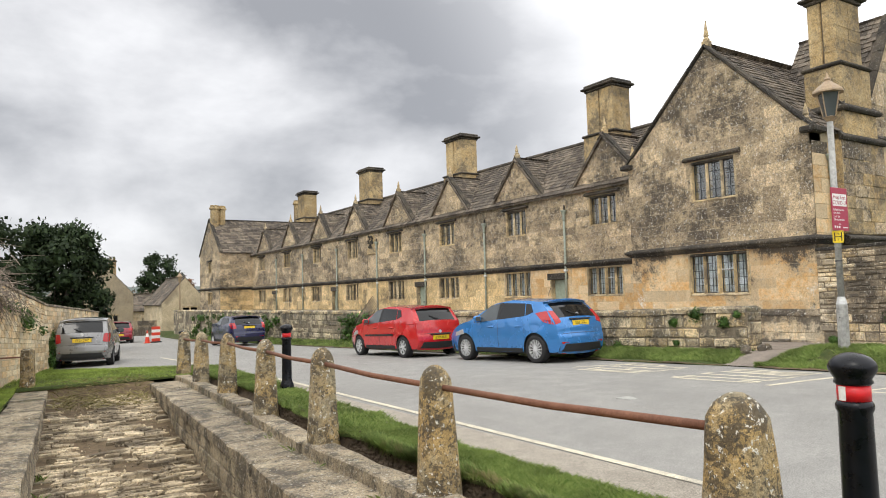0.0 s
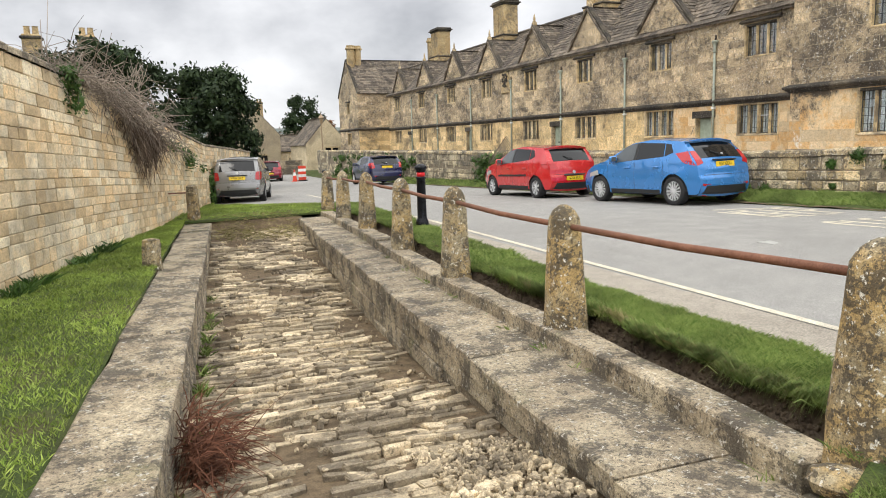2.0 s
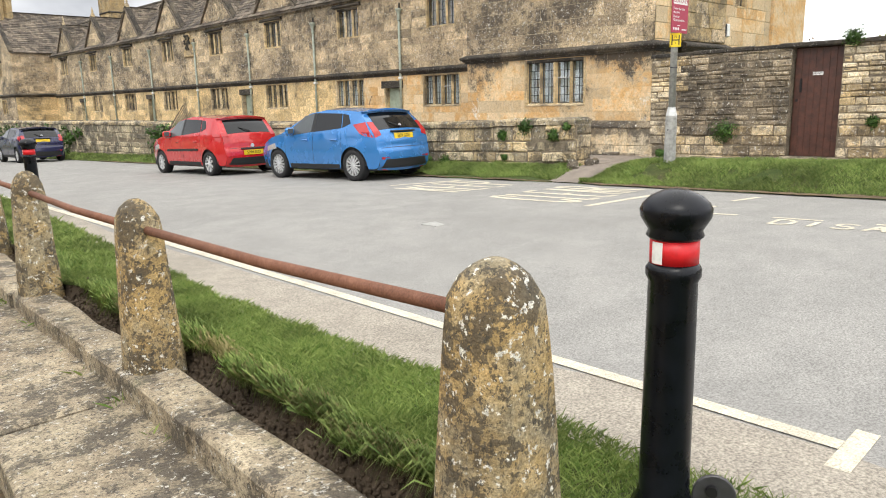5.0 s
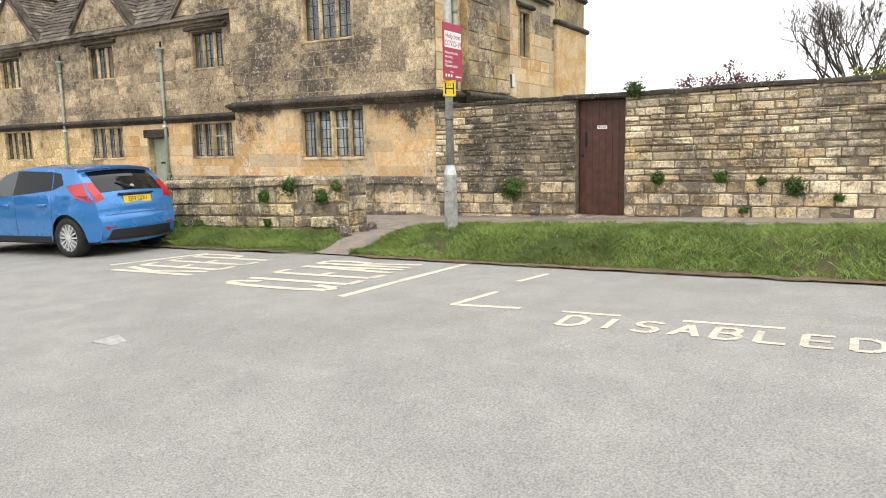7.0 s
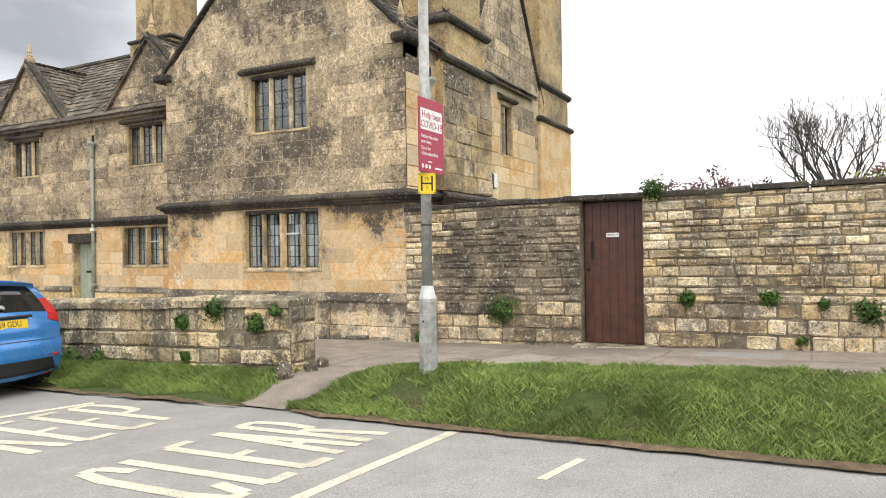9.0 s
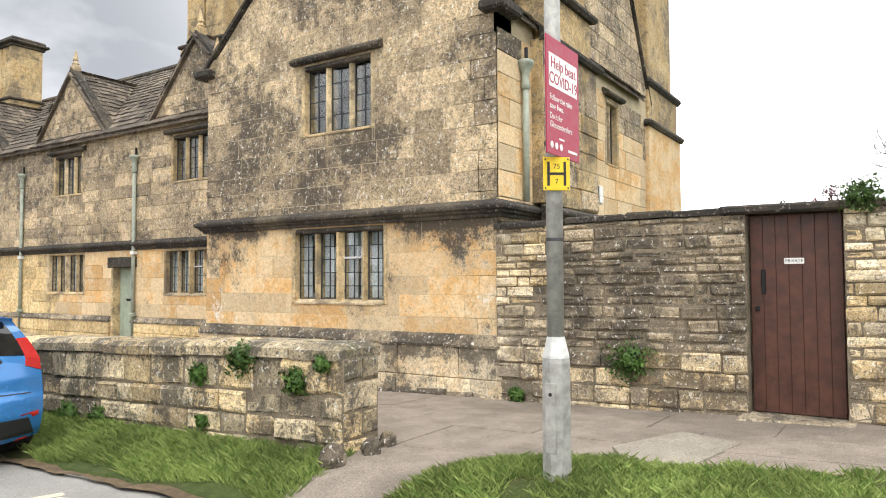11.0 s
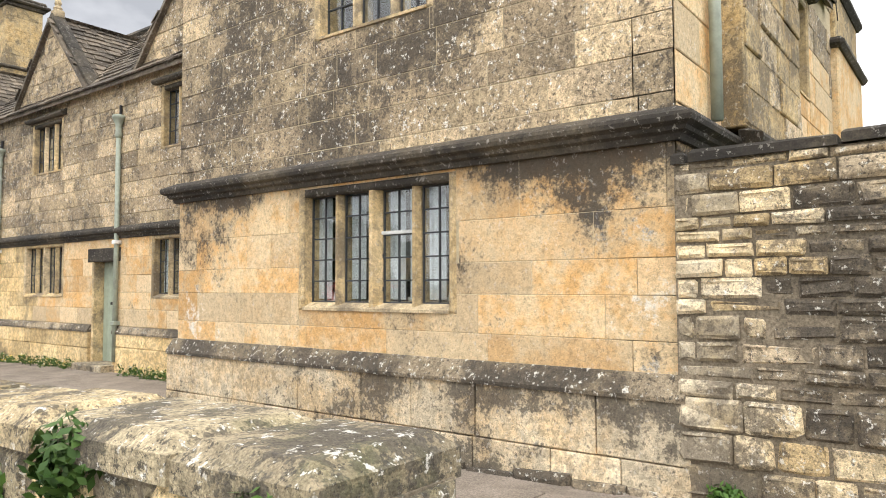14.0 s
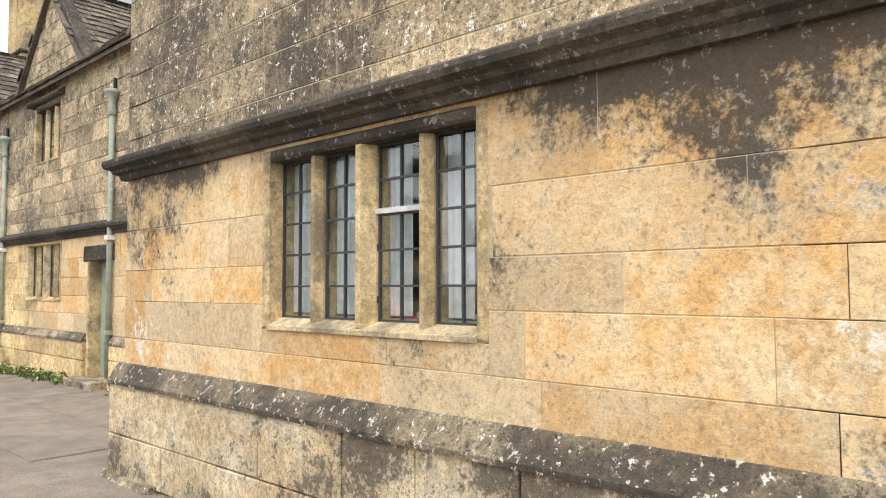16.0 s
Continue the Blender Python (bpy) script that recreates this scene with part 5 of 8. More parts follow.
# plinth: proud, with a weathered sloping top
lay([rect_poly(r, 0.008) for r in courses(8.72, 14.33, 0.2, 0.93, (0.3, 0.42), (0.5, 1.0), rng)], lambda u, z, d: front_put(u, z, d + 0.075), PLINTH, wing, rng, "plinth_stone", 0.010, 0.008, 0.003, 0.0, -0.09, 0.004)
moulding("plinth_top", front_put, 8.74, 14.31, [(-0.03, 0.90), (0.105, 0.90), (0.11, 0.93), (0.02, 1.06), (-0.03, 1.06)], wing, RUBBLE_DARK)
u = 8.76
while u < 14.3:
    v = min(u + rng.uniform(0.35, 0.8), 14.36)
    h_, o_ = rng.uniform(0.03, 0.09), rng.uniform(0.10, 0.17)
    foot = Shape().prism([(u, -0.15), (v - 0.01, -0.15), (v - 0.012, h_), (u + 0.006, h_ + rng.uniform(-0.02, 0.02))], lambda p, z, d: front_put(p, z + foot_level(p) - 0.05, d), 0.0, o_, 0.04, 0.006, rng, 0.012)
    part("footing_stone", foot, RUBBLE_DARK, wing)
    u = v
moulding("string_course", front_put, 8.8, 14.25, STRING, house, MOULD, "blackened moulded string course", 1, 1)
mullion_window(front_put, *GW, 4, "window", fine=True, dark=True, curtains=True)
mullion_window(front_put, *UW, 3, "window", hood=0.22, fine=True, rows=4, dark=True)
coping(front_put, 8.72, EAVE - 0.02, APEX[0], APEX[1] + 0.05, wing)
coping(front_put, 14.33, EAVE - 0.02, APEX[0], APEX[1] + 0.05, wing)
finial(front_put, APEX[0], APEX[1] + 0.1, house)
for u in (8.8, 14.25):
    s = Shape().box(15.62, 16.2, u - 0.18, u + 0.18, EAVE - 0.12, EAVE + 0.02, 0.03)
    part("kneeler", s, MOULD, wing)
    finial(front_put, u + (0.12 if u < 10 else -0.12), EAVE + 0.08, house, 0.4)
# small figures on the window sill
for u in (10.66, 10.76, 11.05, 11.15, 12.08, 12.16):
    s = Shape().box(16.0, 16.02, u - 0.025, u + 0.025, 1.49, 1.52, 0.004)
    s.box(16.0, 16.02, u - 0.03, u - 0.015, 1.52, 1.56, 0.004)
    tagged(part("ornament", s, WHITE), "tiny white ornament on the window sill", "ornament", "sill ornaments")
part("inner_sill", Shape().box(15.97, 16.3, 10.5, 12.3, 1.44, 1.488), INSIDE, house)
# --- wing sides ---
SW = (19.65, 20.2, 3.75, 4.75)
sh_ = [(SW[0] - 0.07, SW[1] + 0.07, SW[2] - 0.07, SW[3] + 0.07)]
side = part("wall", wall_core([15.79, 24.0], [0.0, EAVE], sh_, south_put, 0.4), MORTAR, house, "golden ashlar side wall")
part("wall", Shape().prism([(17.95, EAVE), (22.05, EAVE), (20.0, 8.6)], south_put, -0.4, 0.0, back=True), MORTAR, house, "grey ashlar side gable")
polys = []
for r in cut_out(courses(15.80, 24.0, 1.0, 9.0, (0.26, 0.34), (0.4, 0.85), rng), sh_):
    p = rect_poly(r, 0.008)
    if r[3] > EAVE:
        if r[2] < EAVE:
            continue
        p = clip(clip(p, -1.659, 1, EAVE - 1.659 * 17.95), 1.659, 1, EAVE + 1.659 * 22.05)
    if p:
        polys.append(p)
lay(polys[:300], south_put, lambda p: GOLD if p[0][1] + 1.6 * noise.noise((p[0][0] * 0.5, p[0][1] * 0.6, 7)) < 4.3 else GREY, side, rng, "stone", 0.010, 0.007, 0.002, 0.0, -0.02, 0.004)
coping(south_put, 22.1, EAVE - 0.05, 20.0, 8.65, side)
coping(south_put, 17.9, EAVE - 0.05, 20.0, 8.65, side)
moulding("string_course", south_put, 15.79, 18.85, STRING, house, MOULD, "", 1, 0)
mullion_window(south_put, *SW, 2, "window", hood=0.18)
nside = part("wall", wall_core([15.79, 17.7], [0.0, EAVE], [], north_put, 0.4), MORTAR, house)
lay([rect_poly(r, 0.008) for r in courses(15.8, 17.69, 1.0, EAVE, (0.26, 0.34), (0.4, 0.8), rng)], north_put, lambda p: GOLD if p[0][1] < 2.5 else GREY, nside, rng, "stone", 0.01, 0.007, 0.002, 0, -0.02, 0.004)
moulding("string_course", north_put, 15.79, 17.7, STRING, house, MOULD, "", 1, 0)
# projecting stacks on the side wall
stack = part("chimney_breast", Shape().box(16.75, 18.75, 8.62, 8.9, 2.76, 5.0, 0.01), CHIM, house, "projecting chimney breast of worn ashlar")
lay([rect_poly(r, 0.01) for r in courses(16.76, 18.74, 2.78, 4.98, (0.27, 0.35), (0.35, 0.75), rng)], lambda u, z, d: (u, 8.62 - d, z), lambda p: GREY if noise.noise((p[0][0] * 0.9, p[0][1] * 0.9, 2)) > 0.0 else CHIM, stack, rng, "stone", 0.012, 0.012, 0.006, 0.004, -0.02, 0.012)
moulding("stack_base", lambda u, z, d: (u, 8.62 - d, z), 16.75, 18.75, STRING, stack, MOULD, "", 1, 1)
moulding("breast_weathering", lambda u, z, d: (u, 8.62 - d, z), 16.75, 18.75, [(-0.05, 4.97), (0.06, 4.97), (0.1, 5.02), (0.1, 5.06), (-0.05, 5.2)], stack, MOULD, "", 1, 1)
part("chimney_breast", Shape().box(16.9, 18.45, 8.6, 9.55, 5.0, 5.72, 0.02), CHIM, house, "ashlar base of the tall chimney")
moulding("breast_weathering", lambda u, z, d: (u, 8.6 - d, z), 16.9, 18.45, [(-0.05, 5.68), (0.06, 5.68), (0.1, 5.73), (0.1, 5.77), (-0.1, 5.95)], stack, MOULD, "", 1, 1)
moulding("breast_weathering", lambda u, z, d: (16.9 - d, u, z), 8.6, 9.55, [(-0.05, 5.68), (0.06, 5.68), (0.1, 5.73), (0.1, 5.77), (-0.1, 5.95)], stack, MOULD, "", 1, 1)
chimney(17.05, 18.15, 8.72, 9.4, 5.7, 8.75, "tall weathered ashlar chimney of the near wing")
part("chimney_breast", Shape().box(21.8, 24.05, 8.70, 9.2, 0.2, 4.75, 0.02), GOLD, house, "buttress-like ashlar stack")
part("chimney_breast", Shape().box(21.9, 23.95, 8.74, 9.3, 4.85, 5.6, 0.02), CHIM, house)
part("breast_weathering", Shape().box(21.72, 24.15, 8.62, 9.2, 4.72, 4.86, 0.05), MOULD, house)
part("breast_weathering", Shape().box(21.8, 24.1, 8.66, 9.3, 5.55, 5.72, 0.06), MOULD, house)
part("chimney_breast", Shape().box(22.1, 23.75, 8.8, 9.8, 5.7, 10.5, 0.02), CHIM, house)
downpipe(south_put, 16.45, 2.76, 4.55)
s = Shape().box(19.0, 19.16, 8.68, 8.8, 2.95, 3.25, 0.02)
tagged(part("alarm_box", s, WHITE), "white alarm box fixed to side wall", "alarm box")
tagged(part("camera_housing", Shape().box(18.9, 18.99, 8.68, 8.8, 2.95, 3.25, 0.02), BLACK), "black box fixed beside white box", "alarm box")

# --- main range ---
APX = (17.02, 21.78, 26.62, 31.4, 36.4, 41.4, 46.6, 51.9)
GWC = (17.2, 21.93, 26.83, 31.7, 36.9, 42.1, 47.2, 52.45)
UWC = (17.18, 21.88, 26.88, 31.7, 36.75, 41.88, 47.2, 52.45)
DOORS = ((19.20, 19.93), (28.92, 29.66), (38.95, 39.65), (49.35, 50.1))
PIPES = (19.05, 23.94, 28.76, 33.68, 38.8, 44.2, 49.2)
holes = [(c - 0.85, c + 0.85, 1.43, 2.46) for c in GWC] + [(c - 0.66, c + 0.66, 3.85, 4.88) for c in UWC] + [(a - 0.06, b + 0.06, 0.0, 2.12) for a, b in DOORS]
front = part("wall", wall_core([14.25, 54.8], [-0.2, EAVE], holes, main_put, 0.45), MORTAR, house, "golden and grey ashlar front with eight gables")
near, far_hi, far_lo = [], [], []
for r in cut_out(courses(14.25, 54.8, 0.95, 2.55, (0.25, 0.32), (0.45, 0.95), rng) + courses(14.25, 54.8, 2.55, EAVE, (0.24, 0.32), (0.4, 0.85), rng), holes):
    p = rect_poly(r, 0.004 if r[3] < 2.6 else 0.009)
    if r[1] < 22.5:
        near.append(p)
    else:
        (far_hi if r[2] > 2.5 else far_lo).append(p)
gab = []
for c in APX:
    g = (6.92 - EAVE) / 1.6
    part("gable", Shape().prism([(c - 1.6, EAVE), (c + 1.6, EAVE), (c, 6.92)], main_put, -0.35, 0.0, back=True), MORTAR, house)
    for r in courses(c - 1.6, c + 1.6, EAVE, 6.92, (0.24, 0.32), (0.4, 0.8), rng):
        p = clip(clip(rect_poly(r, 0.008), -g, 1, EAVE - g * (c - 1.6)), g, 1, EAVE + g * (c + 1.6))
        if p:
            gab.append(p)
near.sort(key=lambda p: p[0][0])
for p in near[300:]:
    (far_hi if p[0][1] > 2.5 else far_lo).append(p)
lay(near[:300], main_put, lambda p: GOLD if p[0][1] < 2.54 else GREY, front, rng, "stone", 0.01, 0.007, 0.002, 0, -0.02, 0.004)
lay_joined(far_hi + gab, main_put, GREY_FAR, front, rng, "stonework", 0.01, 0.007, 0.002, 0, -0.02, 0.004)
lay_joined(far_lo, main_put, GOLD_FAR, front, rng, "stonework", 0.01, 0.007, 0.002, 0, -0.02, 0.004)
for a, b in zip((14.25,) + tuple(d[1] + 0.06 for d in DOORS), tuple(d[0] - 0.06 for d in DOORS) + (54.8,)):
    lay_joined([rect_poly(r, 0.01) for r in courses(a, b, -0.1, 0.84, (0.28, 0.4), (0.5, 1.0), rng)], lambda u, z, d: main_put(u, z, d + 0.06), GOLD_FAR, front, rng, "plinth_course", 0.01, 0.008, 0.003, 0, -0.07, 0.004)
    moulding("plinth_top", main_put, a, b, [(-0.03, 0.82), (0.085, 0.82), (0.09, 0.85), (0.02, 0.95), (-0.03, 0.95)], front, RUBBLE_DARK)
moulding("string_course", main_put, 14.25, 54.8, [(d * 0.9, z - 0.07) for d, z in STRING], house, MOULD)
for k, c in enumerate(GWC):
    mullion_window(main_put, c - 0.78, c + 0.78, 1.5, 2.39, 4, "window", fine=(k == 0), cols=2, rows=5, dark=False, curtains=(k < 2))
for k, c in enumerate(UWC):
    mullion_window(main_put, c - 0.59, c + 0.59, 3.92, 4.81, 3, "window", hood=0.2, rows=4, dark=True)
for c in APX:
    coping(main_put, c - 1.66, EAVE, c, 6.97, front, 0.2, 0.05)
    coping(main_put, c + 1.66, EAVE, c, 6.97, front, 0.2, 0.05)
    finial(main_put, c, 7.0, house, 0.4)
for u in PIPES:
    downpipe(main_put, u, 0.35, 4.5)
for k, (a, b) in enumerate(DOORS):
    d = empty("door")
    d.parent = house
    tagged(d, "closed sage-green plank door in stone surround")
    m, n = (b - a) / 5, 5
    for i in range(n):
        part("plank", Shape().prism([(a + i * m + 0.002, 0.3), (a + (i + 1) * m - 0.002, 0.3), (a + (i + 1) * m - 0.002, 2.06), (a + i * m + 0.002, 2.06)], main_put, -0.22, -0.18, 0.005), SAGE, d)
    part("surround", Shape().prism([(a - 0.06, 0.2), (a, 0.2), (a, 2.12), (a - 0.06, 2.12)], main_put, -0.3, 0.015, 0.02), FRAME, d)
    part("surround", Shape().prism([(b, 0.2), (b + 0.06, 0.2), (b + 0.06, 2.12), (b, 2.12)], main_put, -0.3, 0.015, 0.02), FRAME, d)
    part("lintel", Shape().prism([(a - 0.2, 2.06), (b + 0.2, 2.06), (b + 0.2, 2.3), (a - 0.2, 2.3)], main_put, -0.3, 0.03, 0.02), MOULD, d)
    part("step", Shape().prism([(a - 0.15, 0.1), (b + 0.15, 0.1), (b + 0.15, 0.295), (a - 0.15, 0.295)], main_put, -0.25, 0.3, 0.02), LEDGE, d)
    part("letter_box", Shape().prism([(a + 0.28, 1.3), (a + 0.46, 1.3), (a + 0.46, 1.35), (a + 0.28, 1.35)], main_put, -0.18, -0.165), IRON, d)
# carved arms between two windows
arms = part("carved_arms", Shape().prism([(33.85, 3.95), (34.75, 3.95), (34.75, 4.2), (34.6, 4.25), (34.6, 4.95), (34.3, 5.1), (34.0, 4.95), (34.0, 4.25), (33.85, 4.2)], main_put, -0.02, 0.1, 0.03), FRAME, house, "weathered carved coat of arms")
s = Shape()
for _ in range(26):
    u, z = rng.uniform(34.05, 34.55), rng.uniform(4.25, 4.95)
    x, y, zz = main_put(u, z, 0.1)
    s.lathe([(0.01, -0.06), (0.06, -0.03), (0.07, 0.02), (0.02, 0.07)], 7, (x, y, zz), "z", 0.2, rng)
tagged(part("carving", s, MOULD, arms), kind="stuff")
for c in (17.7, 27.35, 36.95, 46.9):
    chimney(18.95, 19.85, c, c + 1.3, 6.2, 9.3)

# roofs
RIDGE = (20.0, 7.45)
roof = deck([(17.55, 14.2, EAVE - 0.03), (17.55, 58, EAVE - 0.03), (RIDGE[0], 58, RIDGE[1]), (RIDGE[0], 14.2, RIDGE[1])], house)
deck([(22.5, 8.8, EAVE), (22.5, 58, EAVE), (RIDGE[0], 58, RIDGE[1]), (RIDGE[0], 8.8, RIDGE[1])], house)
slate_roof((17.55, 14.2, EAVE - 0.02), (17.55, 58, EAVE - 0.02), (RIDGE[0], 14.2, RIDGE[1] + 0.01), lambda a, b: True, roof, 91)
part("ridge", Shape().tube([(RIDGE[0], y, RIDGE[1] + 0.03 + 0.02 * noise.noise((0, y * .3, 0))) for y in spread(14, 58, 0.8)], 0.09, 6), MOULD, roof)
back_x = 17.55 + (6.9 - EAVE + 0.03) / ((RIDGE[1] - EAVE + 0.03) / (RIDGE[0] - 17.55))
for k, c in enumerate(APX):
    for sgn in (-1, 1):
        e, r0, r1 = (17.6, c + sgn * 1.62, EAVE), (17.6, c, 6.93), (back_x + 0.1, c, 6.93)
        dk = deck([e, r0, r1], house, "gable_roof")
        L, R = math.hypot(1.62, 6.93 - EAVE), back_x - 17.5
        slate_roof(e, (e[0] + R, e[1], e[2]), r0, lambda a, b: a < R * (b / L), dk, 100 + k * 2 + sgn, 0.24, 0.17)
# wing roof
for sgn, ye in ((-1, 8.7), (1, 14.35)):
    dk = deck([(15.85, ye, EAVE), (15.85, APEX[0], APEX[1]), (21.5, APEX[0], APEX[1]), (21.5, ye, EAVE)], house)
    slate_roof((15.95, ye, EAVE), (21.5, ye, EAVE), (15.95, APEX[0], APEX[1]), lambda a, b: True, dk, 130 + sgn)
for xe in (17.9, 22.1):
    dk = deck([(xe, 9.0, EAVE), (20.0, 9.0, 8.6), (20.0, 11.3, 8.6), (xe, 11.3, EAVE)], house)
    slate_roof((xe, 9.0, EAVE), (xe, 11.3, EAVE), (20.0, 9.0, 8.6), lambda a, b: True, dk, 140)
# far wing
fh = [(57.0, 58.3, 1.4, 2.4), (57.2, 58.1, 3.9, 4.8)]
fw = part("wall", wall_core([54.8, 60.8], [-1.3, 5.4], fh, farwing_put, 0.4), MORTAR, house, "grey ashlar front of the far wing")
part("wall", Shape().prism([(54.8, 5.4), (60.8, 5.4), (57.8, 8.2)], farwing_put, -0.4, 0.0, back=True), GREY_FAR, house)
lay_joined([rect_poly(r, 0.01) for r in cut_out(courses(54.8, 60.8, -1, 5.4, (0.28, 0.36), (0.5, 0.9), rng), fh)], farwing_put, GREY_FAR, fw, rng)
mullion_window(farwing_put, 57.07, 58.23, 1.47, 2.33, 3, "window")
mullion_window(farwing_put, 57.27, 58.03, 3.97, 4.73, 2, "window", hood=0.2)
fs_ = part("wall", wall_core([15.2, 17.7], [-1.3, 5.4], [], farside_put, 0.4), MORTAR, house)
lay_joined([rect_poly(r, 0.01) for r in courses(15.2, 17.7, 2.6, 5.4, (0.28, 0.36), (0.5, 0.9), rng)], farside_put, GREY_FAR, fs_, rng)
lay_joined([rect_poly(r, 0.01) for r in courses(15.2, 17.7, -1, 2.6, (0.28, 0.36), (0.5, 0.9), rng)], farside_put, GOLD_FAR, fs_, rng)
for pt in (farside_put,):
    moulding("string_course", pt, 15.2, 17.7, STRING, house, MOULD, "", 1, 0)
moulding("string_course", farwing_put, 54.8, 60.8, STRING, house, MOULD, "", 1, 1)
coping(farwing_put, 54.7, 5.38, 57.8, 8.25, fw)
coping(farwing_put, 60.9, 5.38, 57.8, 8.25, fw)
for ye, sd in ((54.7, 150), (60.9, 151)):
    dk = deck([(15.25, ye, 5.4), (15.25, 57.8, 8.2), (22, 57.8, 8.2), (22, ye, 5.4)], house)
    slate_roof((15.3, ye, 5.4), (22, ye, 5.4), (15.3, 57.8, 8.2), lambda a, b: True, dk, sd)
for x, y in ((15.5, 57.4), (16.1, 57.6), (20.6, 52.4), (21.1, 52.4)):
    s = Shape().lathe([(0.33, 7.0), (0.33, 9.0), (0.42, 9.05), (0.42, 9.15), (0.34, 9.2), (0.34, 9.35)], 10, (x, y, 0))
    part("chimney", s, CHIM, house, "round stone chimney shaft", smooth=False)
# back and ends
for q in ((22.3, 22.6, 8.8, 60.8, -1.0, EAVE), (17.7, 22.4, 60.5, 60.8, -1, 5.4)):
    part("wall", Shape().box(*q), GOLD_FAR, house)
part("floor", Shape().box(16.2, 22.3, 9.2, 14.2, 0.2, 0.35), INSIDE, house)
part("floor", Shape().box(18.15, 22.3, 14.2, 60.5, 0.2, 0.3), INSIDE, house)
part("ceiling", Shape().box(18.2, 22.3, 9.2, 60.5, 2.55, 2.7), INSIDE, house)
part("ceiling", Shape().box(16.2, 18.2, 9.2, 13.8, 2.55, 2.7), INSIDE, house)
part("partition", Shape().box(18.6, 18.7, 9.2, 60.5, 0.3, 5.0), INSIDE, house)


# ---- boundary walls ----
def boundary(name, label, put, u0, u1, zb, zt, thick, holes, h, w, material, mortar, seed, near, cop, **kw):
    """A free-standing wall: mortared core, single stones near the path, joined stones beyond, coping stones."""
    rng = random.Random(seed)
    us = spread(u0, u1, 2.0) + [u1]
    core = wall_core(us, [zb, zt], holes, put, thick)
    wall = tagged(part(name, core, mortar), label, "wall", kind="structure")
    a, b = [], []
    lift = kw.get("foot", zb)
    rects = (courses(u0, u1, zb, lift, (0.14, 0.21), (0.2, 0.46), rng) if lift > zb else []) + courses(u0, u1, lift, zt, h, w, rng)
    for r in cut_out(rects, holes):
        (a if near[0] < (r[0] + r[1]) / 2 < near[1] else b).append(rubble_poly(r, kw["joint"], rng) if kw.get("rubble") else rect_poly(r, kw["joint"]))
    a.sort(key=lambda p: abs(p[0][0] - sum(near) / 2))
    b += a[330:]
    args = (kw.get("proud", 0.02), kw.get("chamfer", 0.014), kw.get("jitter", 0.008), kw.get("bulge", 0.006), -0.03, kw.get("rough", 0.012))
    lay(a[:330], put, material, wall, rng, "stone", *args)
    if b:
        lay_joined(b, put, kw.get("far_mat", material), wall, rng, "stonework", *args)
    u = u0
    while u < u1:
        v = min(u + rng.uniform(0.45, 0.95), u1)
        if not any(q[0] < (u + v) / 2 < q[1] and q[3] > zt - 0.02 for q in holes):
            t = rng.uniform(-0.01, 0.012)
            s = Shape().prism([(u + .006, -thick - cop[0]), (v - .006, -thick - cop[0]), (v - .006, cop[0]), (u + .006, cop[0])],
                              lambda p, q, d: put(p, zt + d + t, q), 0.0, cop[1], cop[2], 0.012, rng, 0.01)
            part("coping_stone", s, kw.get("cop_mat", MOULD), wall)
        u = v
    return wall


# garden wall with the plank door
DOOR = (5.10, 5.94, 0.40, 2.33)


def garden_put(u, z, d):
    return (15.72 - d, u, z + 0.012 * (8.75 - u))


def garden_mat(p):
    """Soot-darkened stones beside the door, pale ones beyond it."""
    u, z = p[0]
    k = noise.noise((u * 0.55, z * 0.9, 3)) + (0.55 if 5.9 < u < 7.9 and z > 0.75 else -0.5 if u > 8.2 else -0.25 if u < 5 else 0.0) + (0.15 if z > 1.9 else -0.15 if z < 0.9 else 0)
    return RUBBLE_DARK if k > 0.12 else RUBBLE


garden = boundary("wall_garden", "old coursed rubble garden wall, blackened in parts", garden_put, -14.0, 8.79, 0.2, 2.36, 0.42, [(DOOR[0] - 0.01, DOOR[1] + 0.01, 0.1, 2.5)],
                  (0.07, 0.15), (0.14, 0.42), garden_mat, MORTAR_DARK, 51, (1.5, 8.74), (0.04, 0.07, 0.02), foot=1.05, joint=0.012, jitter=0.005, chamfer=0.02, rough=0.02, bulge=0.012, rubble=True, far_mat=RUBBLE_FAR)
s = Shape().box(15.66, 16.2, DOOR[0] - 0.25, DOOR[1] + 0.25, 2.385, 2.47, 0.02)
part("lintel", s, MOULD, garden, "dark stone lintel over door")
s = Shape().box(15.45, 16.1, DOOR[0] - 0.1, DOOR[1] + 0.1, 0.28, 0.40, 0.03)
part("threshold", s, LEDGE, garden, "worn stone doorstep")
gate = empty("door_1", Matrix.Translation((15.86, (DOOR[0] + DOOR[1]) / 2, 0.41)))
tagged(gate, "closed dark brown plank door in garden wall", "door", kind="structure")
n = 7
for i in range(n):
    w = (DOOR[1] - DOOR[0] - 0.02) / n
    y = -0.41 + i * w
    part("plank", Shape().box(0, 0.04, y + 0.001, y + w - 0.001, 0, 1.96, 0.003), BROWN, gate)
part("frame", Shape().box(0.04, 0.1, -0.42, 0.42, 0, 1.98, 0.005), BROWN, gate)
hd = part("handle", Shape().box(-0.03, 0.0, 0.27, 0.31, 1.17, 1.42, 0.01), IRON, gate, "black iron pull handle")
part("latch", Shape().box(-0.025, 0.0, 0.33, 0.37, 1.0, 1.05, 0.008), IRON, gate, "black iron latch")
pl = part("name_plate", Shape().box(-0.008, 0.0, -0.08, 0.10, 1.47, 1.53, 0.003), WHITE, gate, "small white plate reading PRIVATE")
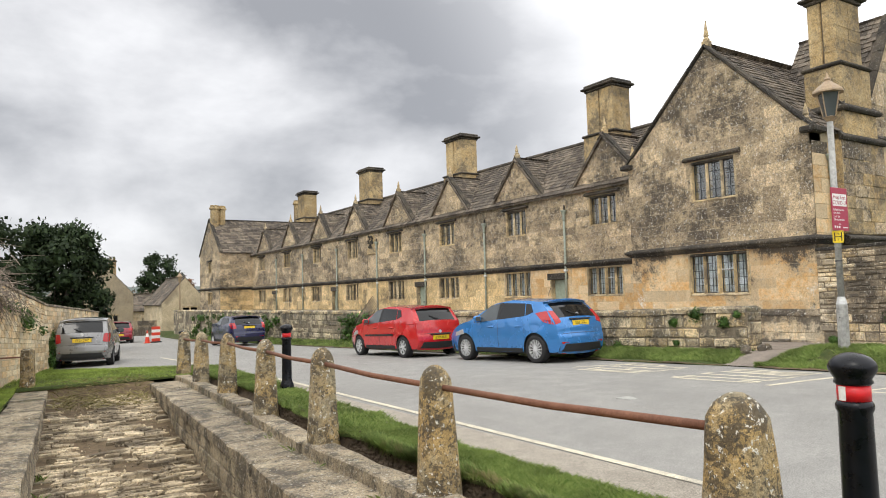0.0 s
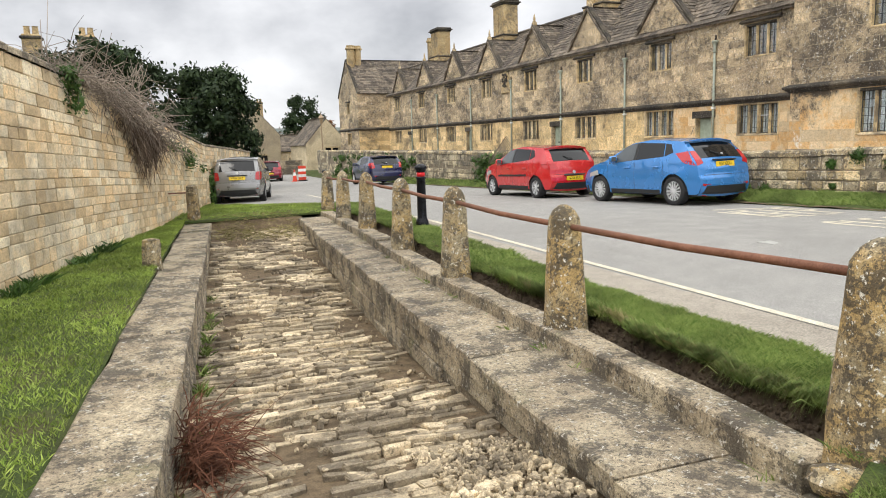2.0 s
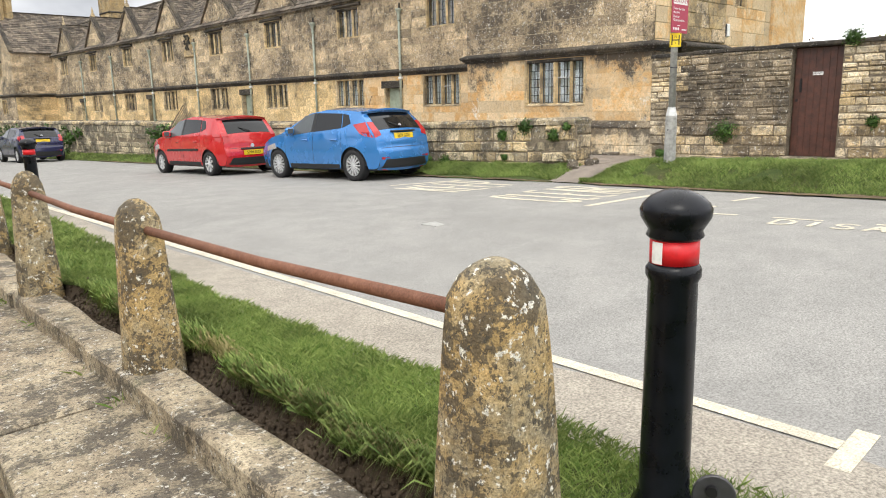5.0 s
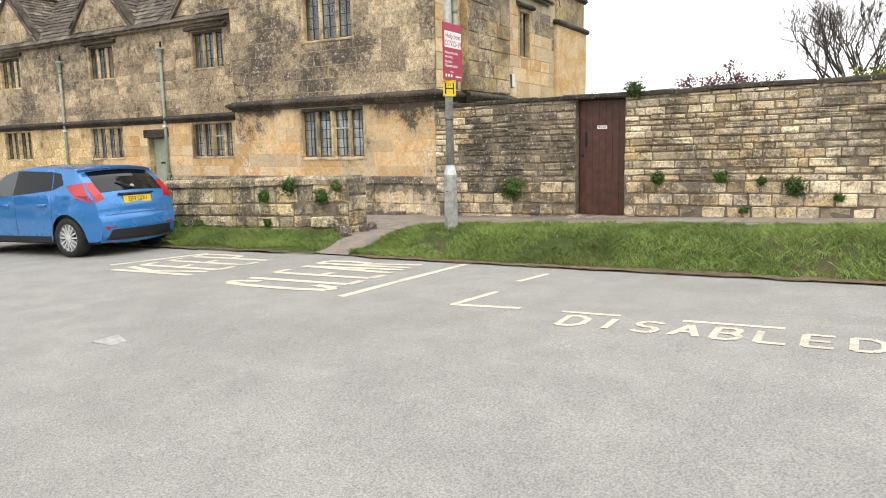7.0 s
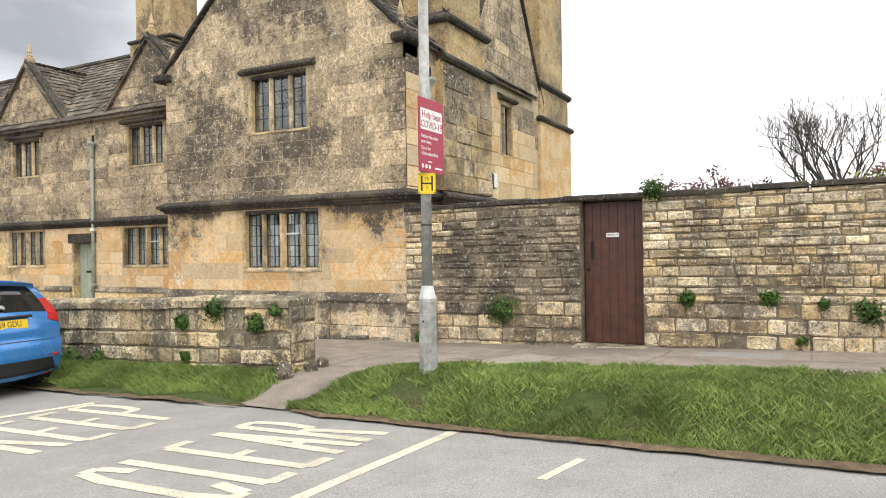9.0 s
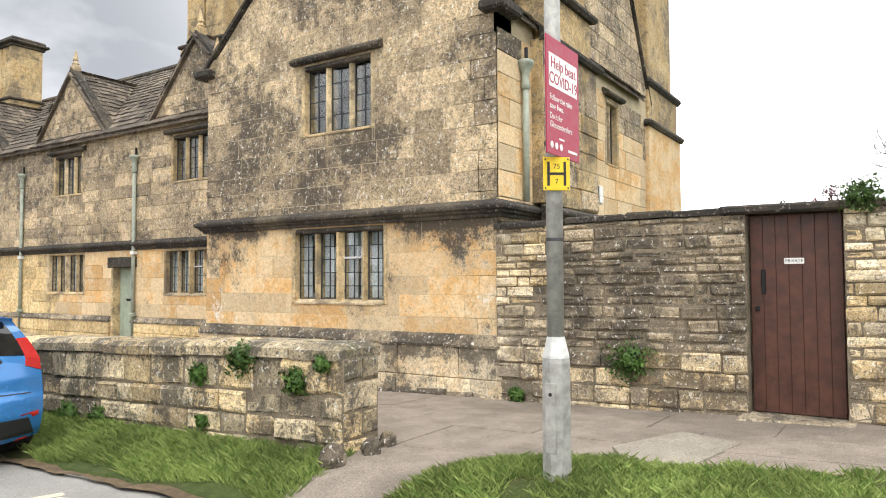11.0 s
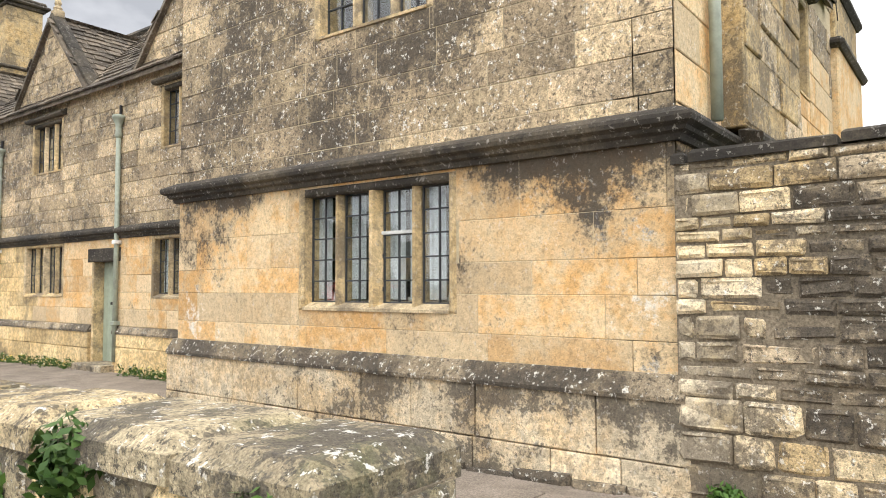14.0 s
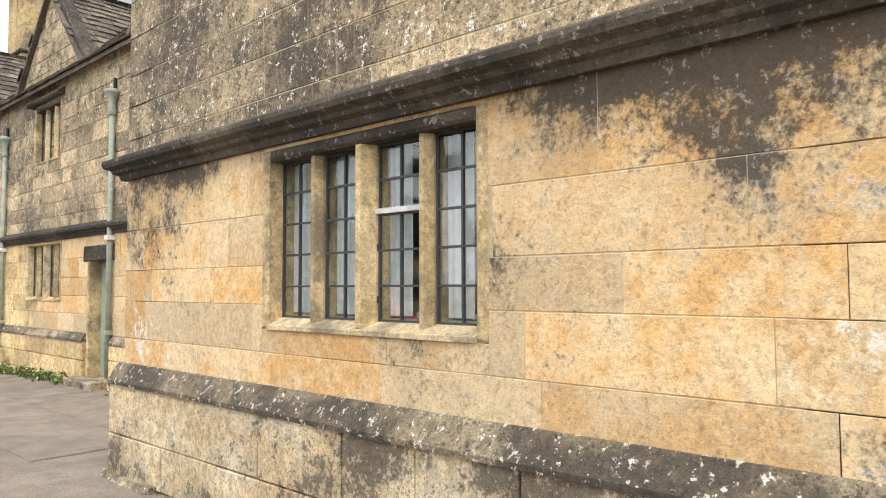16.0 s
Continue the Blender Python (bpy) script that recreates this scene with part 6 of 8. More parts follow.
text_part("lettering", "PRIVATE", 0.042, BLACK, gate, Matrix.Translation((-0.0095, 0.01, 1.5)) @ Matrix(((0, 0, -1, 0), (-1, 0, 0, 0), (0, 1, 0, 0), (0, 0, 0, 1))), 0.001)


# low wall along the footway
def low_front(u, z, d):
    return (12.5 - d, u, z + 0.10 - 0.03 * (min(13.5, u) - 8.44) + (slope(u) * 0.35 if z < 0.5 else 0))


low = boundary("wall_low", "low mossy limestone wall with rounded worn coping", low_front, 8.44, 58.0, -0.55, 1.0, 0.45, [], (0.19, 0.225), (0.24, 0.55), LOWW, MORTAR_DARK, 61,
               (8.4, 17), (0.05, 0.13, 0.06), joint=0.013, jitter=0.004, chamfer=0.024, rough=0.018, bulge=0.012, rubble=True, cop_mat=LOWW, far_mat=LOWW_FAR)
rng = random.Random(62)
lay([rect_poly(r, 0.016) for r in courses(12.5, 12.95, 0.05, 1.0, (0.2, 0.3), (0.28, 0.4), rng)], lambda u, z, d: (u, 8.44 - d, z + 0.1), LOWW, low, rng, "stone", 0.02, 0.02, 0.01, 0.006, -0.03, 0.012)
for x, y, r in ((12.3, 8.36, 0.10), (12.62, 8.24, 0.08), (12.9, 8.3, 0.08)):
    s = Shape().lathe([(0.7 * r, -0.1), (r, 0.0), (1.05 * r, 0.5 * r), (0.9 * r, r * 1.0), (0.55 * r, r * 1.4), (0.12 * r, r * 1.55)], 8, (x, y, rise(x, y)), "z", 0.22, rng)
    tagged(part("boulder", s, RUBBLE_DARK), "rough stone lying at the wall foot", "boulder", "boulders")

# tall yard wall by the lawn
YA, YD = Vector((-1.7, 10.08)), Vector((0.2306, 0.973))
YN = Vector((0.973, -0.2306))


def wall_top(u):
    """The wall's top steps down with the street."""
    return lerp_list(u, ((-20, 2.86), (0, 2.86), (2.5, 2.7), (14, 1.62), (27, 1.25)))


def yard_put(u, z, d):
    p = YA + YD * u + YN * d
    foot = -0.3 + slope(p.y)
    return (p.x, p.y, foot + (z + 0.3) / 3.16 * (wall_top(u) - foot))


yard = boundary("wall_yard", "tall buff coursed stone yard wall", yard_put, -16.0, 26.5, -0.3, 2.86, 0.5, [], (0.13, 0.23), (0.2, 0.52), YARD, MORTAR, 71,
                (-1.2, 8.5), (0.05, 0.10, 0.03), joint=0.010, jitter=0.006, chamfer=0.010, rough=0.008, cop_mat=LEDGE, far_mat=YARD_FAR)


# ---- parked cars ----
def car(name, label, at, heading, paint_mat, length, width, height, wheelbase, rear_over, plate_text, plate_z, lamp, rake=1.0, wheel_r=0.30,
        spokes=12, rim=None, group="parked cars", strip=False, shoulder=0.96, low_trim=True):
    """A five-door hatchback: one lofted body, glass, lamps, wheels and fittings as parts. The nose points along its own +y."""
    rim = rim or ALLOY
    fy, fz, W = length / 3.95, (height - 0.045) / 1.48, width / 2
    base = [(0.10, 0.24), (0.03, 0.32), (0.0, 0.46), (0.012, 0.60), (0.05, 0.68), (0.06, 0.80), (0.12, 0.98), (0.34, 1.22), (0.50, 1.355), (0.46, 1.395), (0.95, 1.445), (1.55, 1.48),
            (2.12, 1.42), (2.55, 1.22), (3.0, 1.0), (3.42, 0.92), (3.74, 0.79), (3.91, 0.62), (3.95, 0.46), (3.88, 0.24)]
    prof = [((y * rake if 4 <= i <= 9 else y) * fy, z * fz) for i, (y, z) in enumerate(base)]
    upper = prof[2:18]
    L = length
    ya, yb = rear_over, rear_over + wheelbase
    belt = shoulder * fz

    def ztop(y):
        return lerp_list(y, upper)

    def zlow(y):
        z = lerp_list(y, ((0, 0.42), (0.06 * L / 4, 0.27), (0.12, 0.24), (L - 0.12, 0.24), (L - 0.05, 0.27), (L, 0.42)))
        for c in (ya, yb):
            d = abs(y - c)
            ra = wheel_r + 0.055
            if d < ra:
                z = max(z, wheel_r + math.sqrt(ra * ra - d * d))
        return z

    def half(y, z):
        k = 1.0
        if y < 0.55:
            k -= 0.17 * ((0.55 - y) / 0.55) ** 2
        if y > L - 0.9:
            k -= 0.20 * ((y - L + 0.9) / 0.9) ** 2
        if z > belt:
            k -= 0.26 * (z - belt) / (height - belt) + 0.01
        else:
            k -= 0.05 * ((0.62 - z) / 0.4) ** 2 if z < 0.62 else 0.03 * ((z - 0.62) / (belt - 0.62)) ** 2
        for c in (ya, yb):
            d = abs(y - c)
            if d < 0.46 and z < 0.78:
                k += 0.014 * (1 - d / 0.46) * (1 if z < 0.7 else (0.78 - z) / 0.08)
        return W * k

    def top(i, t):
        i = min(max(i, 0), len(prof) - 1.0001)
        a, f = int(i), i - int(i)
        p, q = Vector(prof[a]), Vector(prof[a + 1])
        m = p + (q - p) * f
        lo, hi = Vector(prof[max(a - 1, 0)]) if f < 0.5 else p, q if f < 0.5 else Vector(prof[min(a + 2, len(prof) - 1)])
        d = (hi - lo).normalized()
        nrm = Vector((-d.y, d.x)) if True else d
        c = (0.07 if m.x < 0.5 or m.x > L - 0.6 else 0.035) * (1 - t * t)
        y, z = m.x + nrm.x * c, m.y + nrm.y * c
        return (t * half(m.x, m.y), y, z)
    s = Shape()
    ts = [-1, -0.96, -0.88, -0.75, -0.55, -0.3, 0, 0.3, 0.55, 0.75, 0.88, 0.96, 1]
    idx = [k + f for k in range(len(prof) - 1) for f in (0, 0.33, 0.67)] + [len(prof) - 1.0001]
    s.grid(top, idx, ts)
    ys = sorted(set([0, 0.005, 0.015, 0.035, 0.06, 0.1, 0.15, 0.22, 0.3, 0.4, 0.5] + [L * i / 44 for i in range(45)] + [L - 0.03, L - 0.01] +
                    [c + (wheel_r + 0.055) * math.sin(a) for c in (ya, yb) for a in [x * 0.196 for x in range(-8, 9)]]))
    vv = [0, 0.04, 0.1, 0.2, 0.3, 0.4, 0.5, 0.58, 0.64, 0.7, 0.8, 0.9, 1]
    for sg in (-1, 1):
        def side_v(y, v):
            a, b = zlow(y), max(ztop(y), zlow(y) + 0.01)
            z = a + (b - a) * v
            return (sg * half(y, z), y, z)
        s.grid(side_v, ys, vv)
    hx_, hy_ = -math.sin(radians(heading)), math.cos(radians(heading))
    fall = math.atan2(road_z(at[0] + hx_ * L, at[1] + hy_ * L) - road_z(at[0], at[1]), L)
    thing = empty(name, Matrix.Translation(at) @ Matrix.Rotation(radians(heading), 4, "Z") @ Matrix.Rotation(fall, 4, "X"))
    tagged(thing, label, "car", group)
    body = part("body", s, paint_mat, thing, smooth=True)
    part("underside", Shape().box(-W * 0.86, W * 0.86, 0.12, L - 0.12, 0.2, 0.42, 0.03), TRIM, thing)
    part("wheel_well", Shape().box(-W * 0.93, W * 0.93, ya - 0.36, ya + 0.36, 0.3, 0.66), TRIM, thing)
    part("wheel_well", Shape().box(-W * 0.93, W * 0.93, yb - 0.36, yb + 0.36, 0.3, 0.66), TRIM, thing)

    def patch(nm, fn, corners, material, off=0.006, nu=8, nv=6, parent=None, lab=""):
        """A fitted panel over part of the skin: corners in the skin's own two measures."""
        (a0, b0), (a1, b1), (a2, b2), (a3, b3) = corners
        pts = {}
        cen = Vector((0, L * 0.5, 0.7))
        for i in range(-1, nu + 2):
            for j in range(-1, nv + 2):
                u, v = min(max(i / nu, 0), 1), min(max(j / nv, 0), 1)
                a = (a0 * (1 - u) + a1 * u) * (1 - v) + (a3 * (1 - u) + a2 * u) * v
                b = (b0 * (1 - u) + b1 * u) * (1 - v) + (b3 * (1 - u) + b2 * u) * v
                p = Vector(fn(a, b))
                e = 0.01
                n1 = (Vector(fn(a + e, b)) - Vector(fn(a - e, b))).cross(Vector(fn(a, b + e)) - Vector(fn(a, b - e)))
                if n1.length > 1e-9:
                    n1.normalize()
                if n1.dot(p - cen) < 0:
                    n1 = -n1
                rimv = i in (-1, nu + 1) or j in (-1, nv + 1)
                pts[i, j] = tuple(p + n1 * (-0.012 if rimv else off))
        sh = Shape()
        sh.grid(lambda i, j: pts[i, j], list(range(-1, nu + 2)), list(range(-1, nv + 2)))
        return part(nm, sh, material, parent or thing, lab, smooth=False)

    zb, zr = belt + 0.015, height * 0.945
    for sg in (-1, 1):
        def skin(y, z):
            return (sg * half(y, z), y, z)
        k = fy
        patch("side_window", skin, [(1.0 * k, zb + 0.11), (1.86 * k, zb + 0.05), (1.86 * k, zr - 0.02), (1.06 * k, zr - 0.055)], DARKGLASS)
        patch("side_window", skin, [(1.95 * k, zb + 0.045), (2.87 * k, zb - 0.03), (2.27 * k, zr - 0.07), (1.95 * k, zr - 0.02)], PALEGLASS)
        patch("quarter_window", skin, [(0.74 * k, zb + 0.19), (0.97 * k, zb + 0.115), (1.03 * k, zr - 0.06), (0.86 * k, zr - 0.085)], DARKGLASS)
        patch("window_pillar", skin, [(1.865 * k, zb + 0.05), (1.945 * k, zb + 0.045), (1.945 * k, zr - 0.02), (1.865 * k, zr - 0.02)], TRIM, 0.004, 2, 4)
        for yy in (0.98, 1.9, 2.86):
            patch("door_seam", skin, [(yy * k - 0.004, 0.34), (yy * k + 0.004, 0.34), (yy * k + 0.004, zb - 0.02), (yy * k - 0.004, zb - 0.02)], TRIM, 0.0015, 1, 8)
        patch("sill", skin, [(ya + 0.42, 0.245), (yb - 0.42, 0.245), (yb - 0.42, 0.33), (ya + 0.42, 0.33)], TRIM if low_trim else paint_mat, 0.008)
        if strip:
            patch("rubbing_strip", skin, [(1.1 * k, 0.6), (2.75 * k, 0.58), (2.75 * k, 0.63), (1.1 * k, 0.65)], TRIM, 0.014)
        for yy in (1.2, 2.15):
            hx, hz = half(yy * k, belt - 0.1), belt - 0.1
            x0, x1 = sorted((sg * (hx - 0.005), sg * (hx + 0.03)))
            part("door_handle", Shape().box(x0, x1, yy * k - 0.1, yy * k + 0.1, hz - 0.018, hz + 0.018, 0.012), paint_mat, thing)
        hx = half(2.62 * k, belt)
        x0, x1 = sorted((sg * (hx - 0.02), sg * (hx + 0.2)))
        mir = part("door_mirror", Shape().box(x0, x1, 2.5 * k, 2.62 * k, belt + 0.02, belt + 0.17, 0.04), TRIM if sg > 0 else paint_mat, thing)
        x2, x3 = sorted((sg * (hx + 0.05), sg * (hx + 0.18)))
        part("mirror_glass", Shape().box(x2, x3, 2.494 * k, 2.5 * k, belt + 0.045, belt + 0.15), PALEGLASS, mir)
        z0, z1, ly, lt = lamp
        ends = sorted((z, y) for y, z in prof[2:9])
        e0, e1 = lerp_list(z0, ends), lerp_list(z1, ends)
        patch("tail_lamp", skin, [(e0 + 0.02, z0), (e0 + ly * 0.75, z0 + 0.05), (e1 + ly, z1 - 0.04), (e1 + 0.02, z1)], REDLAMP, 0.006)

        def rear_skin(t, z):
            i = 0.0
            for q in range(2, 9):
                if prof[q][1] <= z <= prof[q + 1][1]:
                    i = q + (z - prof[q][1]) / max(1e-6, prof[q + 1][1] - prof[q][1])
            return top(i, t)
        patch("tail_lamp", rear_skin, [(sg * lt, z0 + 0.03), (sg * 0.995, z0), (sg * 0.995, z1), (sg * (lt + 0.04), z1 - 0.02)], REDLAMP, 0.008)
        patch("reflector", rear_skin, [(sg * 0.62, 0.40), (sg * 0.93, 0.42), (sg * 0.93, 0.47), (sg * 0.66, 0.45)], REDLAMP, 0.006, 4, 2)
        patch("headlamp", skin, [(L - 0.75, 0.68 * fz), (L - 0.32, 0.62 * fz), (L - 0.34, 0.72 * fz), (L - 0.7, 0.80 * fz)], CLEARLAMP, 0.006)

    def rear(t, z):
        i = 2.0
        for q in range(0, 9):
            if prof[q][1] <= z <= prof[q + 1][1]:
                i = q + (z - prof[q][1]) / max(1e-6, prof[q + 1][1] - prof[q][1])
        return top(i, t)
    zw0, zw1 = prof[6][1] + 0.03, prof[8][1] - 0.01
    patch("rear_window", rear, [(-0.80, zw0), (0.80, zw0), (0.82, zw1), (-0.82, zw1)], DARKGLASS, 0.006, 12, 8)
    patch("windscreen", top, [(12.1, -0.86), (13.9, -0.9), (13.9, 0.9), (12.1, 0.86)], DARKGLASS, 0.006, 8, 10)
    patch("bumper_trim", rear, [(-0.9, 0.27), (0.9, 0.27), (0.78, 0.42), (-0.78, 0.42)], TRIM if low_trim else paint_mat, 0.008, 12, 4)
    patch("hatch_seam", rear, [(-0.82, 0.655 * fz), (0.82, 0.655 * fz), (0.82, 0.665 * fz), (-0.82, 0.665 * fz)], TRIM, 0.002, 12, 1)
    patch("grille", top, [(17.2, -0.5), (18.3, -0.5), (18.3, 0.5), (17.2, 0.5)], TRIM, 0.006)
    x, y, z = rear(0, plate_z)
    tilt = 8 if plate_z > 0.68 * fz else 0
    pm = Matrix.Translation((0, y - 0.016, plate_z)) @ Matrix.Rotation(radians(-tilt), 4, "X")
    sh = Shape().box(-0.26, 0.26, -0.006, 0.006, -0.056, 0.056, 0.003, put=lambda a, b, c: tuple(pm @ Vector((a, b, c))))
    plate = part("number_plate", sh, PLATE, thing, "yellow number plate")
    if plate_text:
        text_part("characters", plate_text, 0.098, BLACK, plate, pm @ Matrix.Translation((0, -0.0075, 0)) @ Matrix.Rotation(radians(90), 4, "X"), 0.0008, stretch=0.86)
    part("plate_ledge", Shape().box(-0.32, 0.32, y - 0.03, y + 0.05, plate_z + 0.075, plate_z + 0.105, 0.01), TRIM if rake <= 1 else STEEL, thing)
    bx, by, bz = rear(0, plate_z + 0.15)
    part("badge", Shape().lathe([(0.045, -0.005), (0.045, 0.004)], 14, (0, by - 0.006, bz), "y"), ALLOY, thing)
    wx, wy, wz = rear(0.02, zw0 + 0.03)
    tx, ty, tz = rear(-0.34, zw0 + 0.12)
    part("rear_wiper", Shape().tube([(wx, wy - 0.02, wz), (wx - 0.1, wy - 0.02, wz + 0.03), (tx, ty - 0.02, tz)], 0.012, 6), BLACK, thing)
    ax, ay, az = top(11, 0)
    part("aerial", Shape().tube([(0, 1.0 * fy, height + 0.02), (0, 0.9 * fy, height + 0.2)], 0.005, 5), BLACK, thing)
    part("spoiler", Shape().grid(lambda t, v: (t * half(prof[9][0], prof[9][1]) * 0.93, prof[9][0] - 0.07 + 0.17 * v + 0.06 * t * t - 0.035, prof[9][1] + 0.004 + 0.02 * v + 0.028 * (1 - t * t)), [i / 6 - 1 for i in range(13)], [0, 0.5, 1]), paint_mat, thing, smooth=True)
    for sg in (-1, 1):
        for yc in (ya, yb):
            w = empty("wheel")
            w.parent = thing
            xo = sg * (W - 0.012)
            t0 = [(wheel_r * 0.66, 0.0), (wheel_r * 0.72, 0.012), (wheel_r * 0.93, 0.016), (wheel_r * 0.985, -0.005), (wheel_r, -0.03), (wheel_r, -0.16), (wheel_r * 0.97, -0.19), (wheel_r * 0.7, -0.195)]
            part("tyre", Shape().lathe([(r, xo + sg * d) for r, d in t0], 28, (0, yc, wheel_r), "x", cap=False), TYRE, w, smooth=True)
            part("rim_well", Shape().lathe([(wheel_r * 0.67, xo - sg * 0.06), (wheel_r * 0.67, xo - sg * 0.07)], 24, (0, yc, wheel_r), "x"), BLACK, w)
            s = Shape().lathe([(wheel_r * 0.67, xo + sg * 0.006), (wheel_r * 0.69, xo + sg * 0.004), (wheel_r * 0.67, xo - sg * 0.05), (wheel_r * 0.63, xo - sg * 0.05), (wheel_r * 0.63, xo - sg * 0.002)], 28, (0, yc, wheel_r), "x", cap=False)
            for q in range(spokes):
                a = 2 * math.pi * q / spokes
                ca, sa, hw = math.cos(a), math.sin(a), (0.24 / spokes) * 0.55 + 0.004
                def sp(r, t, d):
                    return (xo + sg * d, yc + r * ca - t * sa, wheel_r + r * sa + t * ca)
                r0, r1 = wheel_r * 0.1, wheel_r * 0.65
                s.add([sp(r0, -hw * .7, 0.0), sp(r0, hw * .7, 0.0), sp(r1, hw, -0.006), sp(r1, -hw, -0.006), sp(r0, -hw * .7, -0.03), sp(r0, hw * .7, -0.03), sp(r1, hw, -0.035), sp(r1, -hw, -0.035)],
                      [(0, 1, 2, 3), (0, 3, 7, 4), (1, 5, 6, 2)])
            s.lathe([(wheel_r * 0.17, xo - sg * 0.03), (wheel_r * 0.17, xo + sg * 0.002), (wheel_r * 0.1, xo + sg * 0.008)], 12, (0, yc, wheel_r), "x")
            part("rim", s, rim, w)
    return thing


def stand(x, y):
    return (x, y, road_z(x, y) + 0.004)


# rear-left wheel of each car sets its place
def rear_left(x, y, heading, width, rear_over):
    m = Matrix.Rotation(radians(heading), 4, "Z")
    o = Vector((x, y, 0)) - m @ Vector((-width / 2, rear_over, 0))
    return stand(o.x, o.y)


car("blue_hatchback", "bright blue five-door hatchback parked by the verge", rear_left(10.2, 12.1, 4.0, 1.68, 0.64), 4.0, P_BLUE, 3.86, 1.68, 1.46, 2.45, 0.64, "EJ59 GDU", 0.86, (0.84, 1.14, 0.34, 0.78), 1.0, 0.31, 14)
car("red_hatchback", "bright red five-door hatchback with black side strips", rear_left(9.6, 16.95, 1.5, 1.67, 0.61), 1.5, P_RED, 3.9, 1.67, 1.46, 2.53, 0.61, "SD06 EUU", 0.53, (0.78, 1.0, 0.26, 0.76), 0.75, 0.29, 7, strip=True)
car("navy_hatchback", "dark navy hatchback parked along the low wall", rear_left(9.57, 33.4, 0.0, 1.72, 0.66), 0.0, P_NAVY, 3.95, 1.72, 1.46, 2.489, 0.66, "", 0.86, (0.80, 1.08, 0.26, 0.80), 1.0, 0.3, 12)
car("silver_hatchback", "silver-grey upright hatchback parked by the yard wall", stand(2.52, 24.0), -12.0, P_GREY, 3.83, 1.675, 1.525, 2.45, 0.6, "VK05 DRZ", 0.80, (0.72, 1.0, 0.14, 0.80), 0.6, 0.28, 7)
car("maroon_hatchback", "maroon hatchback standing far down the street", stand(7.4, 50.0), -4.0, P_MAROON, 4.2, 1.8, 1.45, 2.6, 0.75, "", 0.55, (0.80, 0.96, 0.26, 0.70), 0.9, 0.31, 10)


# ---- plants ----
IVY_LOW = ((10.17, 0.86, 0.14), (9.6, 1.02, 0.19), (8.93, 0.84, 0.16), (8.63, 1.0, 0.1), (12.4, 0.32, 0.2), (11.8, 0.34, 0.16), (10.12, 0.42, 0.09))
IVY_GARDEN = ((7.15, 0.84, 0.3), (8.5, 0.38, 0.13), (4.52, 1.0, 0.13), (3.54, 1.02, 0.14), (2.96, 0.95, 0.08), (2.5, 0.86, 0.2), (1.9, 0.7, 0.08), (4.94, 2.45, 0.22), (3.2, 0.5, 0.07))
def blades(name, lo, hi, zf, y0, y1, count, h, w, material, seed, lean=0.5, keep=None, label="short rough grass"):
    r = np.random.RandomState(seed)
    vs, fs = [], []
    k = 0
    for _ in range(count):
        y = r.uniform(y0, y1)
        a, b = lo(y), hi(y)
        x = a + (b - a) * r.uniform(0.0, 1.0)
        if keep and not keep(x, y):
            continue
        z = zf(x, y) - 0.008
        hh = r.uniform(*h) * (1 + 0.8 * max(0, noise.noise((x * 2.3, y * 2.3, 7))))
        an = r.uniform(0, 6.283)
        ww = r.uniform(*w)
        lx, ly = r.normal(0, lean) * hh, r.normal(0, lean) * hh
        ca, sa = math.cos(an) * ww, math.sin(an) * ww
        vs += [(x - ca, y - sa, z), (x + ca, y + sa, z), (x + lx * 0.45 + ca * 0.7, y + ly * 0.45 + sa * 0.7, z + hh * 0.62), (x + lx, y + ly, z + hh)]
        fs += [(k, k + 1, k + 2), (k, k + 2, k + 3)]
        k += 4
    s = Shape()
    s.v, s.f = vs, fs
    ob = part(name, s, material, fix=False)
    return tagged(ob, label, "grass", kind="stuff")


def T(nm):
    return [t for t in TURFS if t[0] == nm][0]


_, lo, hi, zf, _, _ = T("lawn")
blades("grass", lo, hi, zf, 3.5, 18.5, 60000, (0.02, 0.05), (0.003, 0.006), LAWN, 1, 0.6)
blades("grass", lo, hi, zf, 18.2, 24.4, 24000, (0.03, 0.06), (0.004, 0.008), LAWN, 2, 0.5)
_, lo, hi, zf, _, _ = T("grass_bank")
blades("grass", lo, hi, zf, 0.2, 8.0, 90000, (0.02, 0.055), (0.0015, 0.003), GRASS, 3, 0.6)
blades("grass", lo, hi, zf, 8.0, 20.5, 34000, (0.03, 0.07), (0.003, 0.006), GRASS, 4, 0.6)
blades("grass", lambda y: bank_left(y) - 0.06, lambda y: bank_left(y) + 0.12, zf, 2.2, 12, 9000, (0.025, 0.055), (0.0015, 0.003), GRASS, 5, 0.6, label="long grass hanging over the bank edge")
blades("grass", lambda y: bank_left(y) - 0.05, lambda y: bank_left(y) + 0.08, zf, 2.4, 6, 2600, (0.03, 0.075), (0.0012, 0.0025), DRYGRASS, 6, 0.6, lambda x, y: noise.noise((x, y * 1.3, 4)) > 0.1, label="dry grass tufts on the bank edge")


